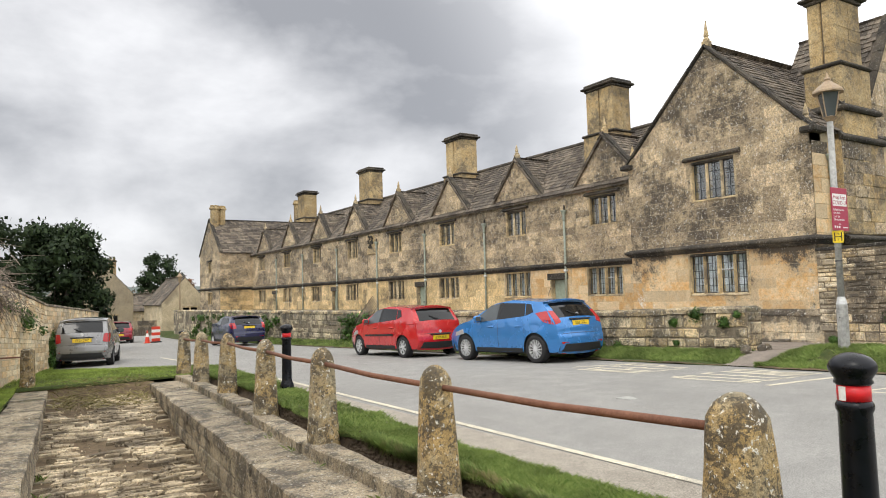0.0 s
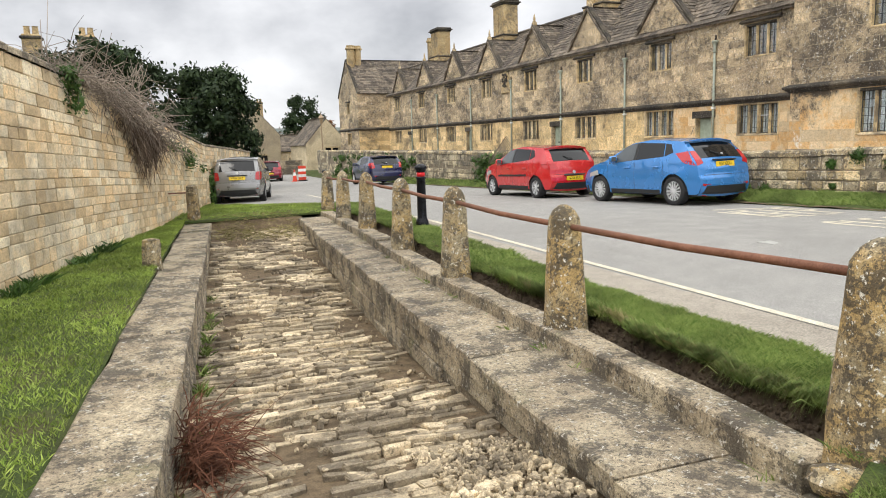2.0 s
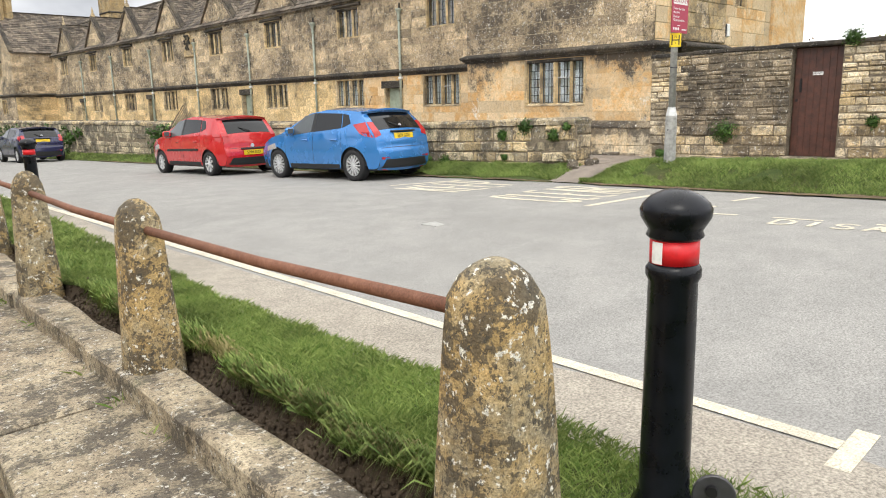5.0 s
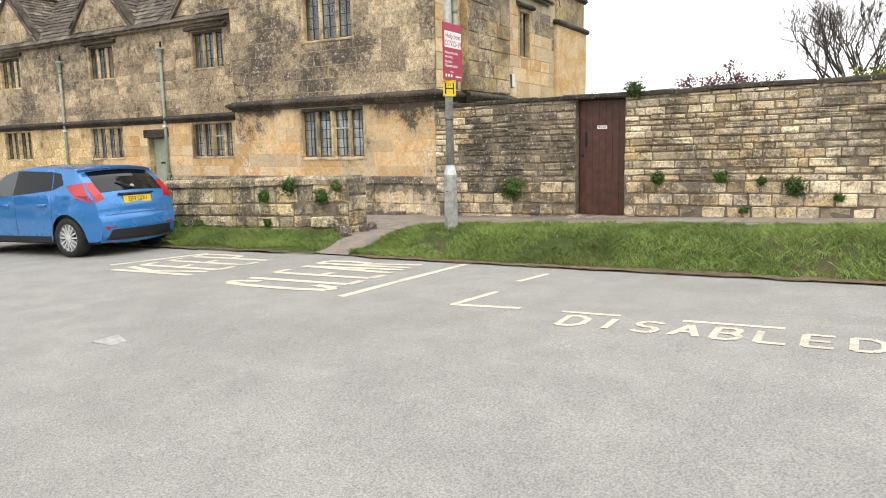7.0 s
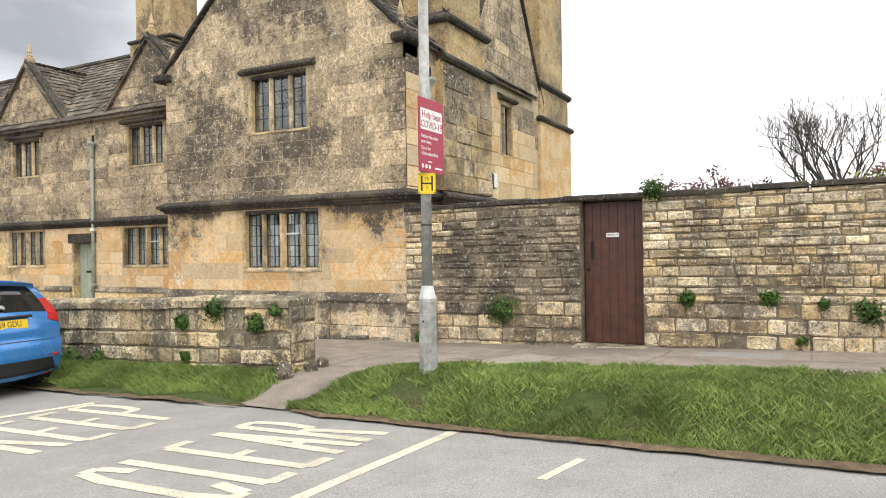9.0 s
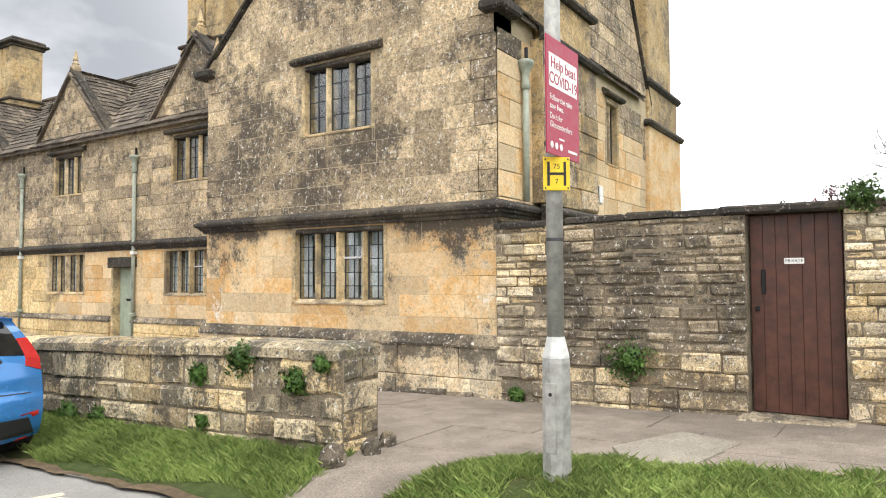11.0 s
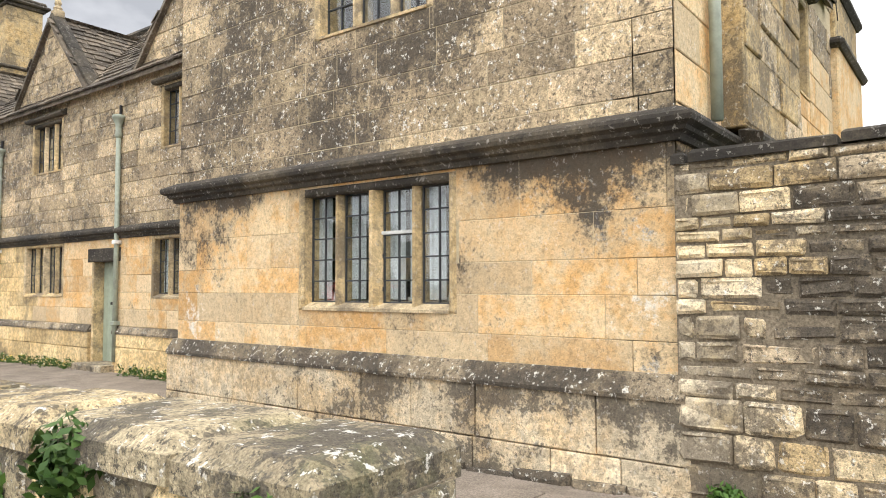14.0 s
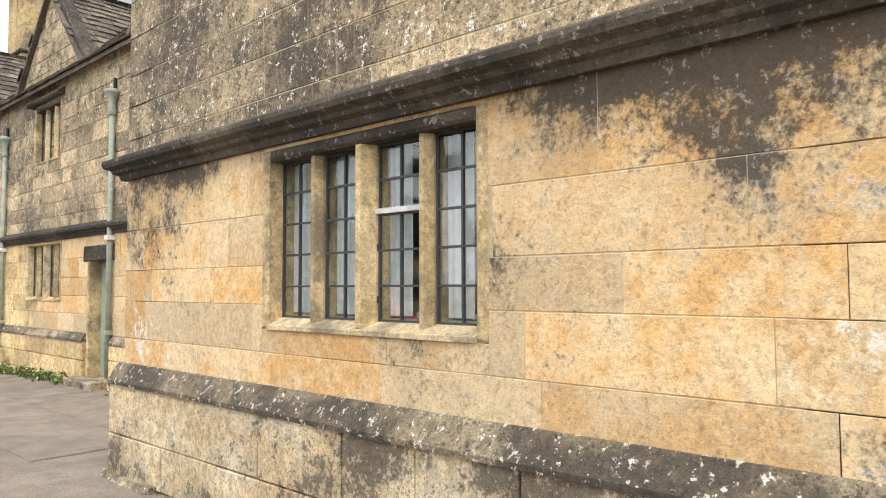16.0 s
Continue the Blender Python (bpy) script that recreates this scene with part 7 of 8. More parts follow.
def fringe(y0, y1, tufts, material, seed, length, label):
    """Tufts rooted along the broken turf edge that arch over and hang down towards the kerb."""
    r = random.Random(seed)
    s = Shape()
    for _ in range(tufts):
        y = r.uniform(y0, y1)
        if noise.noise((0, y * 1.1, seed)) < -0.18:
            continue
        x = bank_left(y) + r.uniform(-0.01, 0.10)
        z = bank_z(x, y)
        for _ in range(14):
            ln = r.uniform(*length)
            a = r.gauss(math.pi, 0.8)
            out, w = ln * r.uniform(0.35, 0.8), r.uniform(0.0028, 0.0055)
            px, py = x + r.gauss(0, 0.025), y + r.gauss(0, 0.035)
            dx, dy = math.cos(a) * out, math.sin(a) * out
            zz = z + ln * r.uniform(0.15, 0.5)
            s.add([(px - w, py - w, z - 0.01), (px + w, py + w, z - 0.01), (px + dx * 0.5 + w, py + dy * 0.5 + w, zz), (px + dx * 0.5 - w, py + dy * 0.5 - w, zz), (px + dx, py + dy, zz - ln * r.uniform(0.2, 0.75))],
                  [(0, 1, 2, 3), (3, 2, 4)])
    tagged(part("overhanging_grass", s, material, fix=False), label, "grass", kind="stuff")


fringe(2.35, 9.0, 800, GRASS, 71, (0.1, 0.24), "shaggy green grass hanging over the soil edge")
fringe(9.0, 19.3, 420, GRASS, 72, (0.06, 0.13), "shaggy green grass along the far bank edge")
fringe(2.5, 7.0, 190, DRYGRASS, 75, (0.08, 0.2), "straw-coloured grass tufts hanging over soil")
_, lo, hi, zf, _, _ = T("grass_verge")
bare = lambda x, y: noise.noise((x * 1.1, y * 0.7, 12)) + 0.5 * noise.noise((x * 4, y * 4, 2)) < 0.22
blades("grass", lo, hi, zf, -3.5, 7.7, 120000, (0.025, 0.075), (0.002, 0.005), GRASS, 7, 0.6, bare)
blades("dry_grass", lo, hi, zf, -3.5, 7.7, 7000, (0.015, 0.04), (0.002, 0.004), DRYGRASS, 27, 0.9, label="dry straw in the verge")
blades("grass", lo, hi, zf, -14, -3.5, 12000, (0.04, 0.09), (0.005, 0.01), GRASS, 8, 0.6, bare)
_, lo, hi, zf, _, _ = T("grass_strip")
blades("grass", lo, hi, zf, 8.35, 15, 40000, (0.03, 0.09), (0.002, 0.005), GRASS, 9, 0.6, lambda x, y: x > 11.75 + 0.3 * noise.noise((x, y * 1.5, 3)))
blades("grass", lo, hi, zf, 15, 50, 22000, (0.04, 0.10), (0.005, 0.010), GRASS, 10, 0.6)
# weeds and trough growth
blades("weeds", lambda y: kerb_in(y) + 0.0, lambda y: kerb_in(y) + 0.12, lambda x, y: trough_z(y) + 0.02, 4.2, 12, 900, (0.05, 0.12), (0.006, 0.012), GRASS, 11, 0.8, lambda x, y: noise.noise((0, y * 2.2, 4)) > 0.15, label="small weeds at the trough side")
blades("weeds", lambda y: post_in(y) - 0.1, lambda y: post_in(y) + 0.02, lambda x, y: -0.29, 2.6, 12, 500, (0.03, 0.09), (0.004, 0.008), GRASS, 12, 0.9, lambda x, y: noise.noise((0, y * 3.1, 9)) > 0.2, label="small weeds along the ledge")
blades("weeds", lambda y: wall_foot(y) + 0.05, lambda y: wall_foot(y) + 0.3, lawn_z, 9, 13.5, 1600, (0.06, 0.16), (0.008, 0.016), IVY, 13, 0.7, lambda x, y: noise.noise((0, y * 1.8, 1)) > 0.05, label="leafy weeds at the wall foot")
blades("twig_litter", lambda y: kerb_in(y) + 0.1, lambda y: ledge_in(y) - 0.1, lambda x, y: trough_z(y) + 0.05, 16.6, 18.5, 900, (0.03, 0.08), (0.004, 0.012), DRYGRASS, 14, 2.2, label="dry twigs and leaves at the trough end")


def leaf_cloud(s, c, r, n, size, rng, flat=(1, 1, 1), shell=0.5):
    """n small leaves scattered in an uneven ball."""
    for _ in range(n):
        d = Vector((rng.gauss(0, 1), rng.gauss(0, 1), rng.gauss(0, 1))).normalized()
        k = r * (shell + (1 - shell) * rng.random()) * (0.75 + 0.5 * noise.noise((d.x * 2 + c[0], d.y * 2 + c[1], d.z * 2 + c[2])))
        p = Vector(c) + Vector((d.x * flat[0], d.y * flat[1], d.z * flat[2])) * k
        a = Vector((rng.gauss(0, 1), rng.gauss(0, 1), rng.gauss(0, 1))).normalized()
        b = a.cross(d + Vector((0.01, 0, 0))).normalized()
        z = size * rng.uniform(0.6, 1.4)
        s.add([tuple(p - a * z), tuple(p + b * z * 0.55), tuple(p + a * z), tuple(p - b * z * 0.55)], [(0, 1, 2, 3)])


def ivy(c, r, n=260, size=0.022, flat=(0.45, 1, 0.9), label="small ivy tuft growing from wall joints"):
    rng = random.Random(int(c[1] * 100 + c[2] * 10))
    s = Shape()
    leaf_cloud(s, c, r, n, size, rng, flat, 0.35)
    tagged(part("ivy_tuft", s, IVY, fix=False), label, "ivy", "ivy tufts", "stuff")


for y, z, r in IVY_LOW:
    ivy((12.46, y, z + 0.07 - 0.03 * (y - 8.44)), r * 1.2, int(3800 * r))
for y, z, r in IVY_GARDEN:
    ivy((15.66, y, z + 0.012 * (8.75 - y)), r * 1.2, int(3200 * r))


def limb(s, p, d, length, r, depth, rng, spread_=0.6, up=0.15, tips=None, seg=3, droop=0.0, kids=(2, 3)):
    pts = [p]
    dd = d.copy()
    for k in range(seg):
        dd = (dd + Vector((rng.gauss(0, 0.12), rng.gauss(0, 0.12), rng.gauss(0, 0.08) + up * 0.25 - droop))).normalized()
        pts.append(pts[-1] + dd * (length / seg))
    r = max(r, 0.011)
    s.tube(pts, r, 5 if r > 0.03 else 3, r * 0.6)
    if depth == 0:
        if tips is not None:
            tips.append(pts[-1])
        return
    for k in range(rng.randint(*kids)):
        a = Vector((rng.gauss(0, 1), rng.gauss(0, 1), rng.gauss(0, 0.7) + up)).normalized()
        q = pts[-1] if k < 2 else pts[rng.randint(1, seg)]
        limb(s, q, (dd * (1 - spread_) + a * spread_).normalized(), length * rng.uniform(0.6, 0.82), r * 0.6, depth - 1, rng, spread_, up, tips, seg, droop, kids)


def yew(base, height, radius, seed, label, n=9000, mat=YEW, size=0.16):
    rng = random.Random(seed)
    t = empty("yew_tree", Matrix.Translation(base))
    tagged(t, label, "tree", "trees")
    s, tips = Shape(), []
    s.tube([(0, 0, 0), (0.05, 0.1, height * 0.35), (0.1, 0, height * 0.6)], radius * 0.09, 8, radius * 0.05)
    for k in range(12):
        a = 2 * math.pi * k / 12 + rng.uniform(-.2, .2)
        z = height * rng.uniform(0.15, 0.6)
        limb(s, Vector((0, 0, z)), Vector((math.cos(a), math.sin(a), rng.uniform(0.1, 0.7))).normalized(), radius * 0.4, radius * 0.03, 1, rng, 0.5, 0.1, tips)
    part("trunk", s, BARK, t)
    s = Shape()
    for k in range(80):
        a, zz = rng.uniform(0, 6.283), rng.uniform(0.12, 0.97)
        rr = radius * (0.3 + 0.7 * math.sin(math.pi * min(1, zz * 0.8 + 0.12))) * math.sqrt(rng.uniform(0.02, 0.85))
        c = (rr * math.cos(a), rr * math.sin(a), height * zz)
        leaf_cloud(s, c, radius * rng.uniform(0.26, 0.46), n // 50, size, rng, (1.1, 1.1, 0.8), 0.25)
    tagged(part("crown", s, mat, t, fix=False), kind="stuff")


def bare_tree(base, height, seed, label, depth=5, mat=DARKTWIG, buds=None, spread_=0.42, trunks=1, r=0.2, droop=0.0, name="bare_tree", kids=(2, 3)):
    rng = random.Random(seed)
    t = empty(name, Matrix.Translation(base))
    tagged(t, label, "tree", "trees")
    s, tips = Shape(), []
    for k in range(trunks):
        d = Vector((rng.gauss(0, 0.18), rng.gauss(0, 0.18), 1)).normalized()
        limb(s, Vector((rng.uniform(-.3, .3) * (trunks > 1), rng.uniform(-.3, .3) * (trunks > 1), 0)), d, height * 0.33, r, depth, rng, spread_, 0.35, tips, 3, droop, kids)
    part("trunk", s, mat, t)
    if buds:
        s = Shape()
        for p in tips:
            leaf_cloud(s, p, 0.3, 14, 0.06, rng)
        tagged(part("buds", s, buds, t, fix=False), kind="stuff")


yew((-0.9, 28.5, -0.6), 6.0, 2.2, 1, "dark dense yew tree behind the yard wall", 12000, YEW, 0.10)
yew((2.9, 38.5, -0.9), 6.4, 2.5, 2, "broad dark yew tree overhanging the wall", 13000, YEW, 0.12)
yew((-3.6, 30.0, -0.5), 5.6, 1.9, 5, "dark evergreen behind the yard wall", 6000, YEW, 0.10)
yew((21.4, 108.0, -1.0), 9.9, 3.1, 3, "tall dark pine far down the street", 6000, YEW, 0.2)
yew((24.2, 106.0, -1.0), 6.2, 2.3, 4, "russet autumn tree beside the pine", 2600, BROWNLEAF, 0.16)
yew((16.0, 92.0, -1.0), 3.6, 4.2, 6, "pale leafless hedge beyond the yards", 2600, TWIG, 0.2)
bare_tree((-0.6, 23.5, 0.0), 4.8, 11, "thin bare grey tree above the yard wall", 4, TWIG, None, 0.4, 2, 0.05)
bare_tree((45.0, 2.6, 0.0), 8.6, 12, "bare spreading winter tree beyond garden wall", 6, DARKTWIG, None, 0.42, 2, 0.17, 0, "bare_tree", (3, 3))
bare_tree((34.9, 6.4, 0.0), 4.7, 13, "purple-budded shrub beyond garden wall", 4, DARKTWIG, PURPLE, 0.5, 5, 0.06)
bare_tree((42.0, -0.5, 0.0), 5.4, 15, "pink-budded bush beside the bare tree", 4, DARKTWIG, PURPLE, 0.5, 4, 0.06)
yew((30.1, 1.5, 0.0), 3.7, 1.7, 14, "yellow-green shrub beyond garden wall", 3200, SHRUB, 0.07)
yew((30.4, -0.6, 0.0), 4.6, 1.6, 16, "dark evergreen shrub beyond garden wall", 3000, YEW, 0.08)
for k, (x, y) in enumerate(((60, 26), (61.5, 22), (62.5, 18), (63.5, 13), (64, 8))):
    yew((x, y, 0.0), 5.4, 3.2, 20 + k, "distant mixed hedge trees", 1500, TWIG if k % 2 else SHRUB, 0.15)

# weeping birch whose twigs hang over the garden wall
rng = random.Random(33)
wt = empty("weeping_tree", Matrix.Translation((18.8, -0.9, 0.3)))
tagged(wt, "weeping birch with hanging dark catkin twigs", "tree", "trees")
s = Shape()
s.tube([(0, -0.6, 0), (0.1, -0.5, 3.0), (-0.1, -0.2, 6.2), (-0.4, 0.4, 8.0)], 0.17, 8, 0.07)
hang = []
for k in range(16):
    a = rng.uniform(0, 6.283)
    p0 = Vector((-0.1, -0.2, rng.uniform(5.0, 7.8)))
    e = p0 + Vector((math.cos(a) * rng.uniform(0.8, 1.8), math.sin(a) * rng.uniform(0.8, 1.8), rng.uniform(0.0, 0.5)))
    if k % 2 == 0:
        p0 = Vector((-0.1, -0.2, rng.uniform(4.2, 5.4)))
        e = p0 + Vector((rng.uniform(-2.0, -1.2), rng.uniform(1.7, 2.9), rng.uniform(0.2, 0.7)))
    s.tube([p0, (p0 + e) / 2 + Vector((0, 0, 0.3)), e], 0.045, 5, 0.012)
    hang += [e, (p0 + e) / 2 + Vector((0, 0, 0.3))]
part("trunk", s, BARK, wt)
s = Shape()
for e in hang:
    for _ in range(14):
        p = e + Vector((rng.gauss(0, 0.22), rng.gauss(0, 0.22), 0))
        ln = rng.uniform(0.4, 1.5)
        q = p + Vector((rng.gauss(0, 0.1), rng.gauss(0, 0.1), -ln))
        s.tube([p, (p + q) / 2 + Vector((rng.gauss(0, 0.05), rng.gauss(0, 0.05), 0)), q], 0.011, 3, 0.005)
        for _ in range(26):
            f = rng.random()
            leaf_cloud(s, p + (q - p) * f, 0.06, 1, 0.03, rng)
tagged(part("hanging_twigs", s, DARKTWIG, wt, fix=False), kind="stuff")

# dead climber slumped over the yard wall
rng = random.Random(44)
s = Shape()
for _ in range(1500):
    u = rng.triangular(1.6, 10.5, 4.4)
    d = rng.gauss(-0.1, 0.28)
    zt = wall_top(u) + 0.1 + abs(rng.gauss(0, 0.28)) * (1.3 - 0.07 * u)
    p = Vector(yard_put(u, zt, d))
    v = Vector((rng.gauss(0, 0.5), rng.gauss(0, 0.5), rng.gauss(0.0, 0.3))).normalized() * rng.uniform(0.3, 0.9)
    s.tube([p, p + v * 0.5 + Vector((0, 0, rng.uniform(0, 0.12))), p + v + Vector((0, 0, rng.uniform(-0.25, 0.05)))], 0.008, 3, 0.003)
tagged(part("dead_climber", s, TWIG, fix=False), "tangle of dead pale climber stems over the wall", "climber", kind="stuff")
s = Shape()
for _ in range(420):
    u = rng.gauss(6.2, 0.8)
    d = rng.uniform(0.06, 0.3)
    p = Vector(yard_put(u, wall_top(u) + rng.uniform(-0.1, 0.25), d))
    ln = rng.uniform(0.3, 1.0) * math.exp(-((u - 6.3) / 1.0) ** 2) + 0.15
    s.tube([p, p + Vector((rng.gauss(0, 0.08), rng.gauss(0, 0.08), -ln * 0.5)), p + Vector((rng.gauss(0, 0.1), rng.gauss(0, 0.1), -ln))], 0.009, 3, 0.003)
tagged(part("dead_climber", s, STEM, fix=False), "brown dead stems hanging down the wall face", "climber", kind="stuff")
s = Shape()
for _ in range(46):
    u = rng.choice((rng.uniform(2.3, 3.0), rng.uniform(7.5, 22)))
    leaf_cloud(s, yard_put(u, wall_top(u) + (rng.uniform(-0.35, 0.2) if u < 3.1 else rng.uniform(0.0, 0.3)), rng.uniform(-0.3, 0.15)), rng.uniform(0.15, 0.34), 110, 0.035, rng)
tagged(part("ivy_growth", s, IVY, fix=False), "ivy growing over the top of the wall", "ivy", kind="stuff")
s = Shape()
for _ in range(16):
    leaf_cloud(s, yard_put(14.6 + rng.gauss(0, 0.12), rng.uniform(-0.2, 1.5), 0.06), 0.22, 80, 0.035, rng)
tagged(part("ivy_column", s, IVY, fix=False), "narrow ivy column climbing the yard wall", "ivy", kind="stuff")
# ivy and shrubs on the far stretch of the low wall
s = Shape()
for _ in range(120):
    y = rng.choice((rng.uniform(24, 27), rng.uniform(34, 52), rng.uniform(34, 52)))
    leaf_cloud(s, (12.4, y, rng.uniform(-0.4, 0.95) + slope(y) * 0.3), rng.uniform(0.2, 0.42), 70, 0.06, rng)
tagged(part("ivy_growth", s, IVY, fix=False), "ivy covering the far stretch of the low wall", "ivy", kind="stuff")
for y, z, r in ((18.5, 0.25, 0.22), (15.0, 0.3, 0.2), (24.8, 0.5, 0.5)):
    ivy((12.35, y, z), r, int(1500 * r), 0.03, (0.6, 1, 1), "leafy weed at the low wall foot")
s = Shape()
for k in range(7):
    p = Vector((12.45, 24.2 + k * 0.18, 0.0))
    s.tube([p, p + Vector((-0.1, 0.2, 0.7)), p + Vector((0.0, -0.5 - k * 0.1, 1.35 + 0.05 * k))], 0.035, 5, 0.015)
tagged(part("dead_climber", s, TWIG), "thick dead stems leaning on the low wall", "climber", kind="stuff")

# dead bracken by the trough kerb
rng = random.Random(55)
s = Shape()
for _ in range(520):
    p = Vector((kerb_in(4.9) + 0.05 + abs(rng.gauss(0, 0.12)), 4.85 + rng.gauss(0, 0.22), trough_z(4.9) + rng.uniform(0.0, 0.34)))
    v = Vector((rng.gauss(0.12, 0.16), rng.gauss(0, 0.2), rng.gauss(-0.08, 0.14)))
    s.tube([p, p + v * 0.6 + Vector((0, 0, 0.04)), p + v], 0.0045, 3, 0.002)
tagged(part("dead_bracken", s, FERN, fix=False), "heap of dead red-brown fern beside kerb", "dead fern", kind="stuff")
# flowers at the cottage fronts
s = Shape()
g = Shape()
for _ in range(150):
    y = rng.choice((rng.uniform(15.6, 18.6), rng.uniform(20.2, 24)))
    c = (17.48 + rng.gauss(0, 0.06), y, pave_z(17.4, y) + 0.04 + rng.uniform(0, 0.14))
    leaf_cloud(g, (c[0], c[1], c[2] - 0.04), 0.1, 22, 0.022, rng)
    if rng.random() < 0.7:
        leaf_cloud(s, c, 0.03, 6, 0.022, rng)
tagged(part("flower_bed", g, IVY, fix=False), "low green plants along the cottage fronts", "plants", kind="stuff")
tagged(part("flowers", s, FLOWER, fix=False), "yellow and white spring flowers by cottage fronts", "flowers", kind="stuff")


# ---- street furniture ----
LX, LY = 12.26, 6.475
lz = verge_z(LX, LY) - 0.03
lamp = empty("street_lamp", Matrix.Translation((LX, LY, 0)))
tagged(lamp, "grey octagonal street lamp post with copper lantern", "street lamp")
part("base", Shape().lathe([(0.095, lz - 0.1), (0.092, 1.22), (0.088, 1.25)], 8), GALV, lamp, "thick octagonal base with hatch")
part("hatch", Shape().box(-0.094, -0.085, -0.035, 0.035, lz + 0.2, 1.1, 0.003), GALV, lamp)
part("hatch_lock", Shape().lathe([(0.012, -0.097), (0.012, -0.09)], 10, (0, 0, 1.03), "x"), BLACK, lamp)
part("collar", Shape().lathe([(0.09, 1.25), (0.088, 1.265), (0.064, 1.36), (0.06, 1.38)], 8), PALEGREY, lamp, "pale painted conical collar")
part("pole", Shape().lathe([(0.054, 1.37), (0.05, 4.42)], 12), GALV, lamp, "slim galvanised pole", smooth=True)
part("joint_band", Shape().lathe([(0.058, 1.98), (0.058, 2.0)], 12), STEEL, lamp)
lan = part("lantern_base", Shape().lathe([(0.05, 4.40), (0.09, 4.46), (0.11, 4.48), (0.06, 4.5)], 8), COPPER, lamp)
part("lantern_glass", Shape().lathe([(0.10, 4.49), (0.185, 4.90)], 4, (0, 0, 0)), PALEGLASS, lamp, "tapered lantern glass")
for k in range(4):
    a = math.pi / 2 * k
    part("lantern_bar", Shape().tube([(0.105 * math.cos(a), 0.105 * math.sin(a), 4.48), (0.19 * math.cos(a), 0.19 * math.sin(a), 4.91)], 0.011, 6), COPPER, lamp)
part("lantern_roof", Shape().lathe([(0.26, 4.90), (0.255, 4.93), (0.19, 5.0), (0.07, 5.10), (0.05, 5.12), (0.06, 5.15), (0.03, 5.19), (0.008, 5.27)], 8), COPPER, lamp, "peaked copper lantern roof")

# public notice fixed to the pole
sg_ = empty("public_notice", Matrix.Translation((LX, LY - 0.055, 2.505)))
tagged(sg_, "crimson printed health notice fixed to lamp post", "sign")
part("board", Shape().box(-0.24, 0.27, -0.010, 0.0, 0, 0.735, 0.003), MAGENTA, sg_)
part("title_panel", Shape().box(-0.205, 0.235, -0.0125, -0.0105, 0.42, 0.63, 0.001), WHITE, sg_, "white title panel")
up = Matrix.Rotation(radians(90), 4, "X")
for words, z in (("Help beat", 0.57), ("COVID-19", 0.473)):
    text_part("lettering", words, 0.099, MAGENTA, sg_, Matrix.Translation((0.015, -0.0135, z)) @ up, 0.0008)
for words, z in (("Follow the rules", 0.355), ("save lives.", 0.302), ("Do it for", 0.238), ("Gloucestershire", 0.186)):
    text_part("lettering", words, 0.053, WHITE, sg_, Matrix.Translation((-0.195, -0.011, z)) @ up, 0.0008, "LEFT")
for k in range(3):
    part("emblem", Shape().lathe([(0.022, -0.0125), (0.022, -0.0105)], 14, (-0.17 + k * 0.07, 0, 0.06), "y"), WHITE, sg_, "round white emblem")
part("emblem_bar", Shape().box(0.08, 0.23, -0.0122, -0.0105, 0.045, 0.062), WHITE, sg_)
part("emblem_bar", Shape().box(-0.06, 0.02, -0.0122, -0.0105, 0.105, 0.115), WHITE, sg_)
for z in (0.1, 0.63):
    part("clip", Shape().lathe([(0.06, z - 0.012), (0.06, z + 0.012)], 12, (0, 0.055, 0)), STEEL, sg_)

# hydrant marker
hm = Matrix.Translation((LX, LY, 2.40)) @ Matrix.Rotation(radians(-52), 4, "Z")
hy = empty("hydrant_sign", hm)
tagged(hy, "small yellow hydrant marker plate on lamp post", "sign")
part("plate", Shape().box(-0.085, 0.085, -0.072, -0.062, -0.105, 0.105, 0.004), YELLOW, hy)
for a, b, c, d in ((-0.06, -0.044, -0.075, 0.075), (0.044, 0.06, -0.075, 0.075), (-0.05, 0.05, -0.008, 0.008)):
    part("letter_stroke", Shape().box(a, b, -0.0745, -0.072, c, d), BLACK, hy)
text_part("lettering", "75", 0.045, BLACK, hy, Matrix.Translation((0, -0.0735, 0.045)) @ up, 0.0008)
text_part("lettering", "7", 0.045, BLACK, hy, Matrix.Translation((0, -0.0735, -0.05)) @ up, 0.0008)
for x in (-0.072, 0.072):
    for z in (-0.09, 0.09):
        part("screw", Shape().lathe([(0.006, -0.075), (0.006, -0.071)], 8, (x, 0, z), "y"), STEEL, hy)
part("clip", Shape().lathe([(0.06, -0.02), (0.06, 0.02)], 12), STEEL, hy)

# ---- far end of the street ----
HOUSE = stone_mat("far_house_stone", (0.46, 0.38, 0.25), (0.56, 0.47, 0.32), (0.2, 0.165, 0.12), (0.6, 0.57, 0.5), stain=(0.46, 0.66), stain_amt=0.6, spots=0.3, stain_scale=0.5)

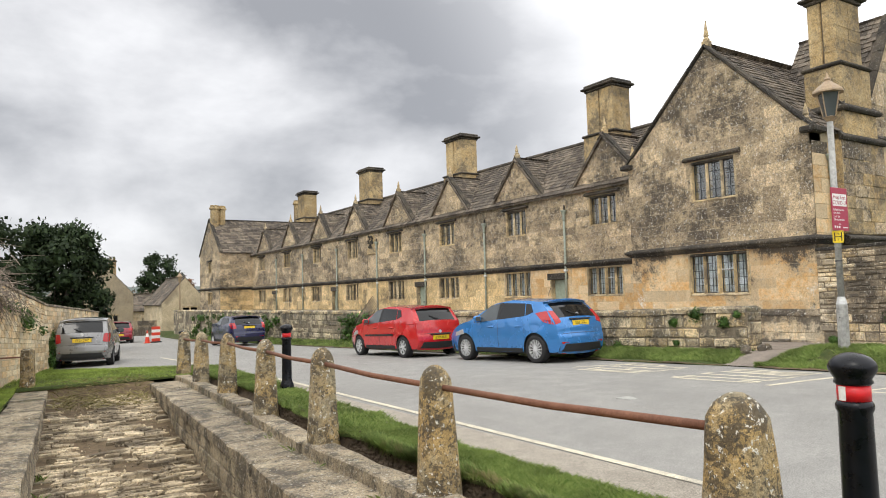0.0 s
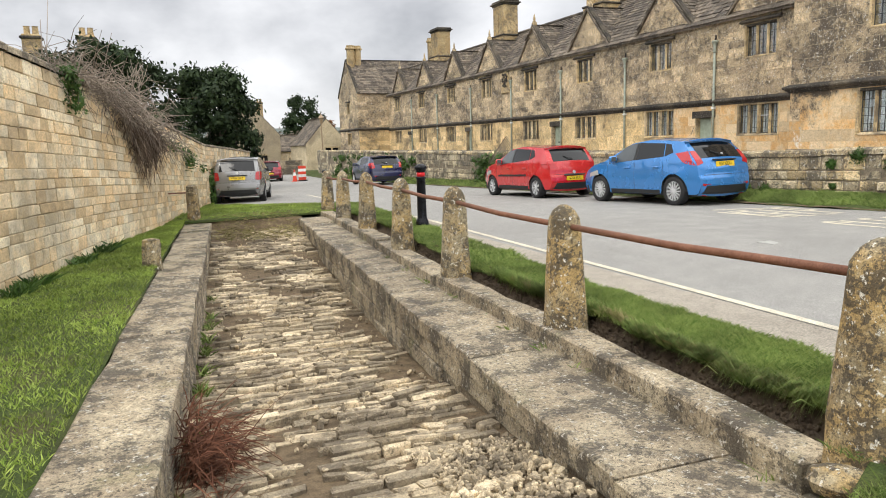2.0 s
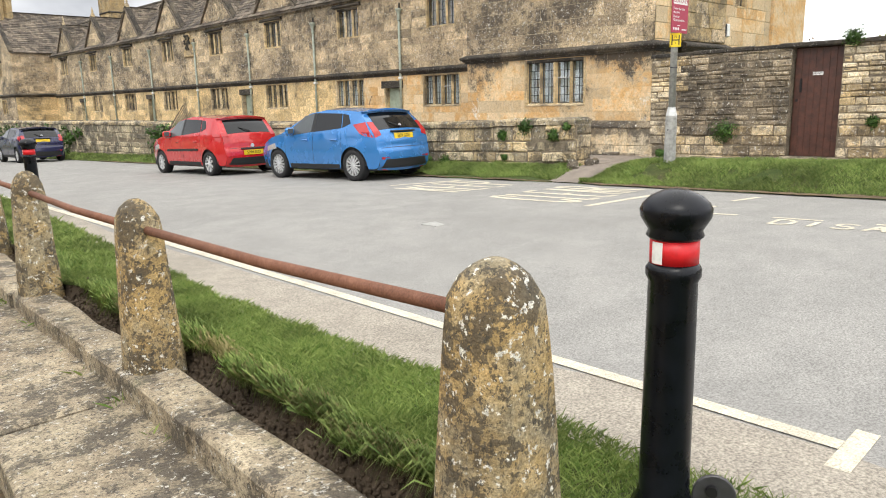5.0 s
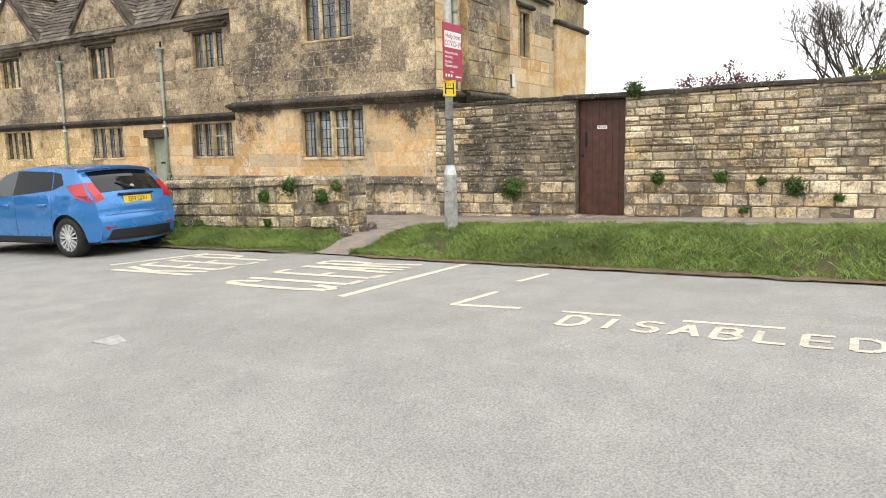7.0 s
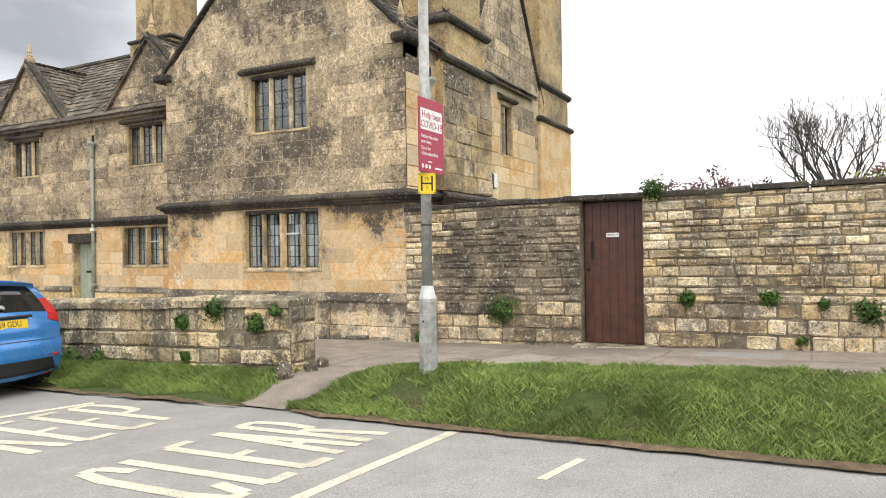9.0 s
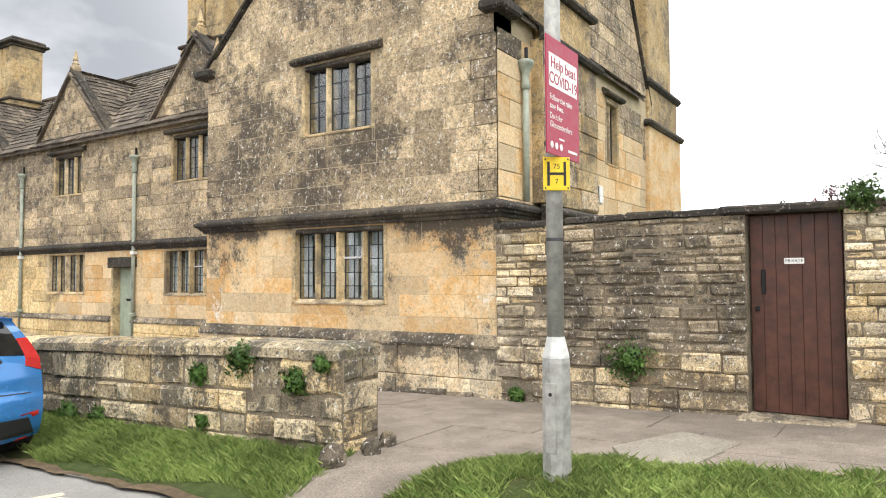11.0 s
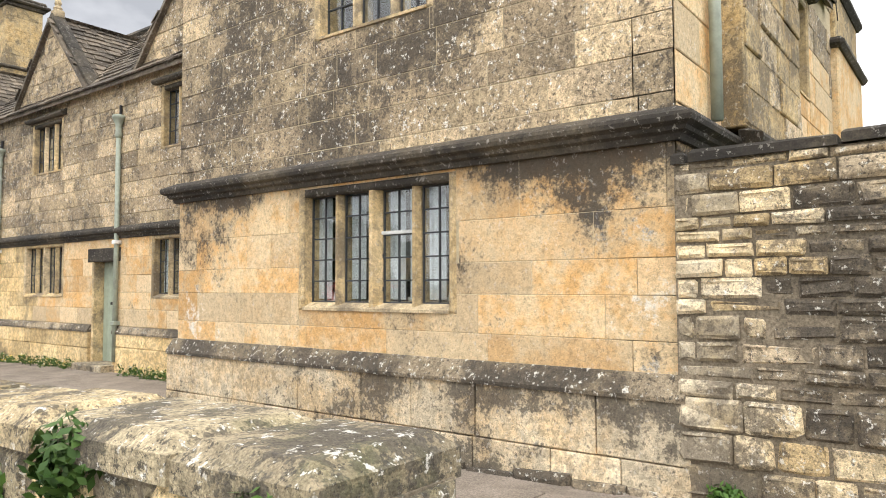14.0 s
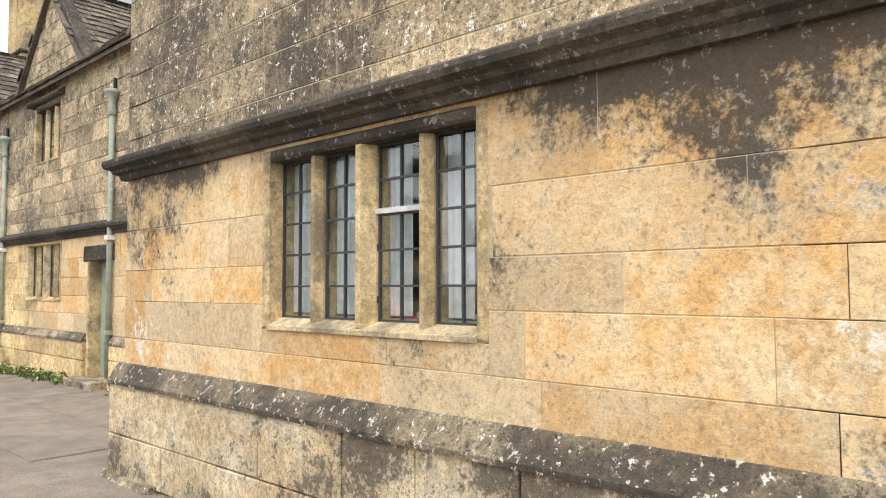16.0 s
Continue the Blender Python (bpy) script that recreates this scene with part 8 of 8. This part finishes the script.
def gable_house(name, label, x0, x1, y0, y1, zb, ze, zr, wins, chim=(), mat=GOLD_FAR, ridge_y=True):
    h = empty(name, Matrix.Identity(4))
    tagged(h, label, "house", "distant houses")
    xm, ym = (x0 + x1) / 2, (y0 + y1) / 2
    s = Shape().box(x0, x1, y0, y1, zb, ze)
    if ridge_y:
        s.add([(x0, y0, ze), (x1, y0, ze), (xm, y0, zr), (x0, y1, ze), (x1, y1, ze), (xm, y1, zr)], [(0, 1, 2), (5, 4, 3)])
        planes = (((x0 - 0.15, y0, ze - 0.1), (xm, y0, zr + 0.04)), ((x1 + 0.15, y0, ze - 0.1), (xm, y0, zr + 0.04)))
        along = Vector((0, y1 - y0, 0))
    else:
        s.add([(x0, y0, ze), (x0, y1, ze), (x0, ym, zr), (x1, y0, ze), (x1, y1, ze), (x1, ym, zr)], [(0, 2, 1), (3, 4, 5)])
        planes = (((x0, y0 - 0.15, ze - 0.1), (x0, ym, zr + 0.04)), ((x0, y1 + 0.15, ze - 0.1), (x0, ym, zr + 0.04)))
        along = Vector((x1 - x0, 0, 0))
    part("wall", s, mat, h)
    for k, (e, r) in enumerate(planes):
        e2, r2 = Vector(e) + along, Vector(r) + along
        dk = deck([e, tuple(e2), tuple(r2), r], h)
        slate_roof(e, tuple(e2), r, lambda a, b: True, dk, 300 + k, 0.4, 0.3)
    for wx0, wx1, wz0, wz1 in wins:
        w = part("window", Shape().box(wx0, wx1, y0 - 0.02, y0 + 0.05, wz0, wz1), DARKGLASS, h)
        part("frame", Shape().box(wx0 - 0.1, wx1 + 0.1, y0 - 0.06, y0 - 0.021, wz1, wz1 + 0.12), FRAME, w)
        part("mullion", Shape().box((wx0 + wx1) / 2 - 0.06, (wx0 + wx1) / 2 + 0.06, y0 - 0.05, y0 - 0.021, wz0, wz1), FRAME, w)
    for cx, cy, cz in chim:
        c = part("chimney", Shape().box(cx - 0.35, cx + 0.35, cy - 0.3, cy + 0.3, ze, cz, 0.03), CHIM, h)
        part("chimney_cap", Shape().box(cx - 0.42, cx + 0.42, cy - 0.37, cy + 0.37, cz - 0.2, cz - 0.08, 0.03), MOULD, c)
        for q in (-0.15, 0.17):
            part("chimney_pot", Shape().lathe([(0.13, cz), (0.11, cz + 0.3), (0.13, cz + 0.34)], 10, (cx + q, cy, 0)), CHIM, c)
    return h


gable_house("stone_house", "tall gabled stone house at the street end", 5.6, 12.2, 74, 86, -1.6, 2.6, 6.3, ((7.0, 7.9, 1.0, 2.2), (10.0, 10.8, -0.4, 0.6)), ((11.0, 79, 6.2),), HOUSE)
gable_house("stone_cottage", "low stone cottage with stone slate roof", 9.8, 17.4, 78, 84, -1.6, 1.0, 2.6, ((11.4, 12.8, -0.6, 0.55), (10.2, 10.9, -0.6, 0.55), (15.6, 16.5, -0.9, 0.7)), (), PLINTH, False)
gable_house("stone_barn", "small gabled stone building beside the far wing", 13.2, 17.2, 66, 74, -1.6, 1.6, 3.9, ((15.0, 16.2, 0.6, 1.2),), (), HOUSE)
gable_house("yard_house", "stone house behind the yard wall", -9.5, -1.4, 34.5, 41, -0.8, 3.4, 5.6, (), ((-4.3, 35.2, 6.5), (-2.2, 35.2, 6.5)), HOUSE, False)
s = Shape().box(6.0, 12.0, 62.0, 62.4, -1.5, 0.25)
tagged(part("wall_street_end", s, RUBBLE_DARK), "dark stone wall closing the street end", "wall", kind="structure")

# round road sign
rs = empty("road_sign", Matrix.Translation((5.45, 44.6, slope(44.6) - 0.1)))
tagged(rs, "round traffic sign with red rim on a post", "sign")
part("post", Shape().tube([(0, 0, 0), (0, 0, 3.0)], 0.035, 8), GALV, rs)
part("disc", Shape().lathe([(0.3, -0.06), (0.3, -0.045)], 24, (0, 0, 2.75), "y"), REDBAND, rs)
part("disc_face", Shape().lathe([(0.23, -0.066), (0.23, -0.061)], 24, (0, 0, 2.75), "y"), WHITE, rs)
part("disc_symbol", Shape().box(-0.12, 0.12, -0.072, -0.067, 2.69, 2.8), BLACK, rs)
part("plate", Shape().box(-0.25, 0.25, -0.06, -0.045, 2.1, 2.38), WHITE, rs)
# old lamp post at the street end
ol = empty("street_lamp", Matrix.Translation((14.4, 64.5, -1.2)))
tagged(ol, "tall old lantern lamp post far down street", "street lamp")
part("pole", Shape().lathe([(0.1, 0), (0.07, 1.0), (0.05, 4.6)], 10), COPPER, ol)
part("lantern", Shape().lathe([(0.1, 4.6), (0.2, 5.1), (0.28, 5.12), (0.05, 5.4), (0.01, 5.5)], 8), COPPER, ol)
# cones and barrier boards
for x, y in ((8.55, 47.0),):
    c = empty("traffic_cone", Matrix.Translation(stand(x, y)))
    tagged(c, "orange-red traffic cone with white sleeve", "traffic cone", "traffic cones")
    part("base", Shape().box(-0.2, 0.2, -0.2, 0.2, 0, 0.04, 0.01), CONE, c)
    part("cone", Shape().lathe([(0.15, 0.04), (0.1, 0.38)], 14), CONE, c)
    part("sleeve", Shape().lathe([(0.102, 0.38), (0.06, 0.6)], 14), WHITE, c)
    part("tip", Shape().lathe([(0.058, 0.6), (0.03, 0.78)], 14), CONE, c)
for x, y, tall in ((8.95, 47.1, 1.0), (9.25, 47.4, 1.0)):
    c = empty("barrier_board", Matrix.Translation(stand(x, y)))
    tagged(c, "red and white striped upright barrier board", "barrier", "barrier boards")
    part("foot", Shape().box(-0.2, 0.2, -0.15, 0.15, 0, 0.08, 0.02), TRIM, c)
    for k in range(5):
        part("panel", Shape().box(-0.13, 0.13, -0.02, 0.02, 0.08 + k * (tall - 0.08) / 5, 0.08 + (k + 1) * (tall - 0.08) / 5 - 0.003, 0.003), CONE if k % 2 == 0 else WHITE, c)

# low hills all round
s = Shape().grid(lambda a, f: (420 * math.cos(a) * (1 + f), 420 * math.sin(a) * (1 + f), -6 + f * (26 + 9 * noise.noise((math.cos(a) * 2.2, math.sin(a) * 2.2, 1)))),
                 [2 * math.pi * i / 90 for i in range(91)], [0, 0.25, 0.5, 0.75, 1])
tagged(part("backdrop", s, HILL, smooth=True), "low wooded hills on the horizon", "hills", kind="structure")
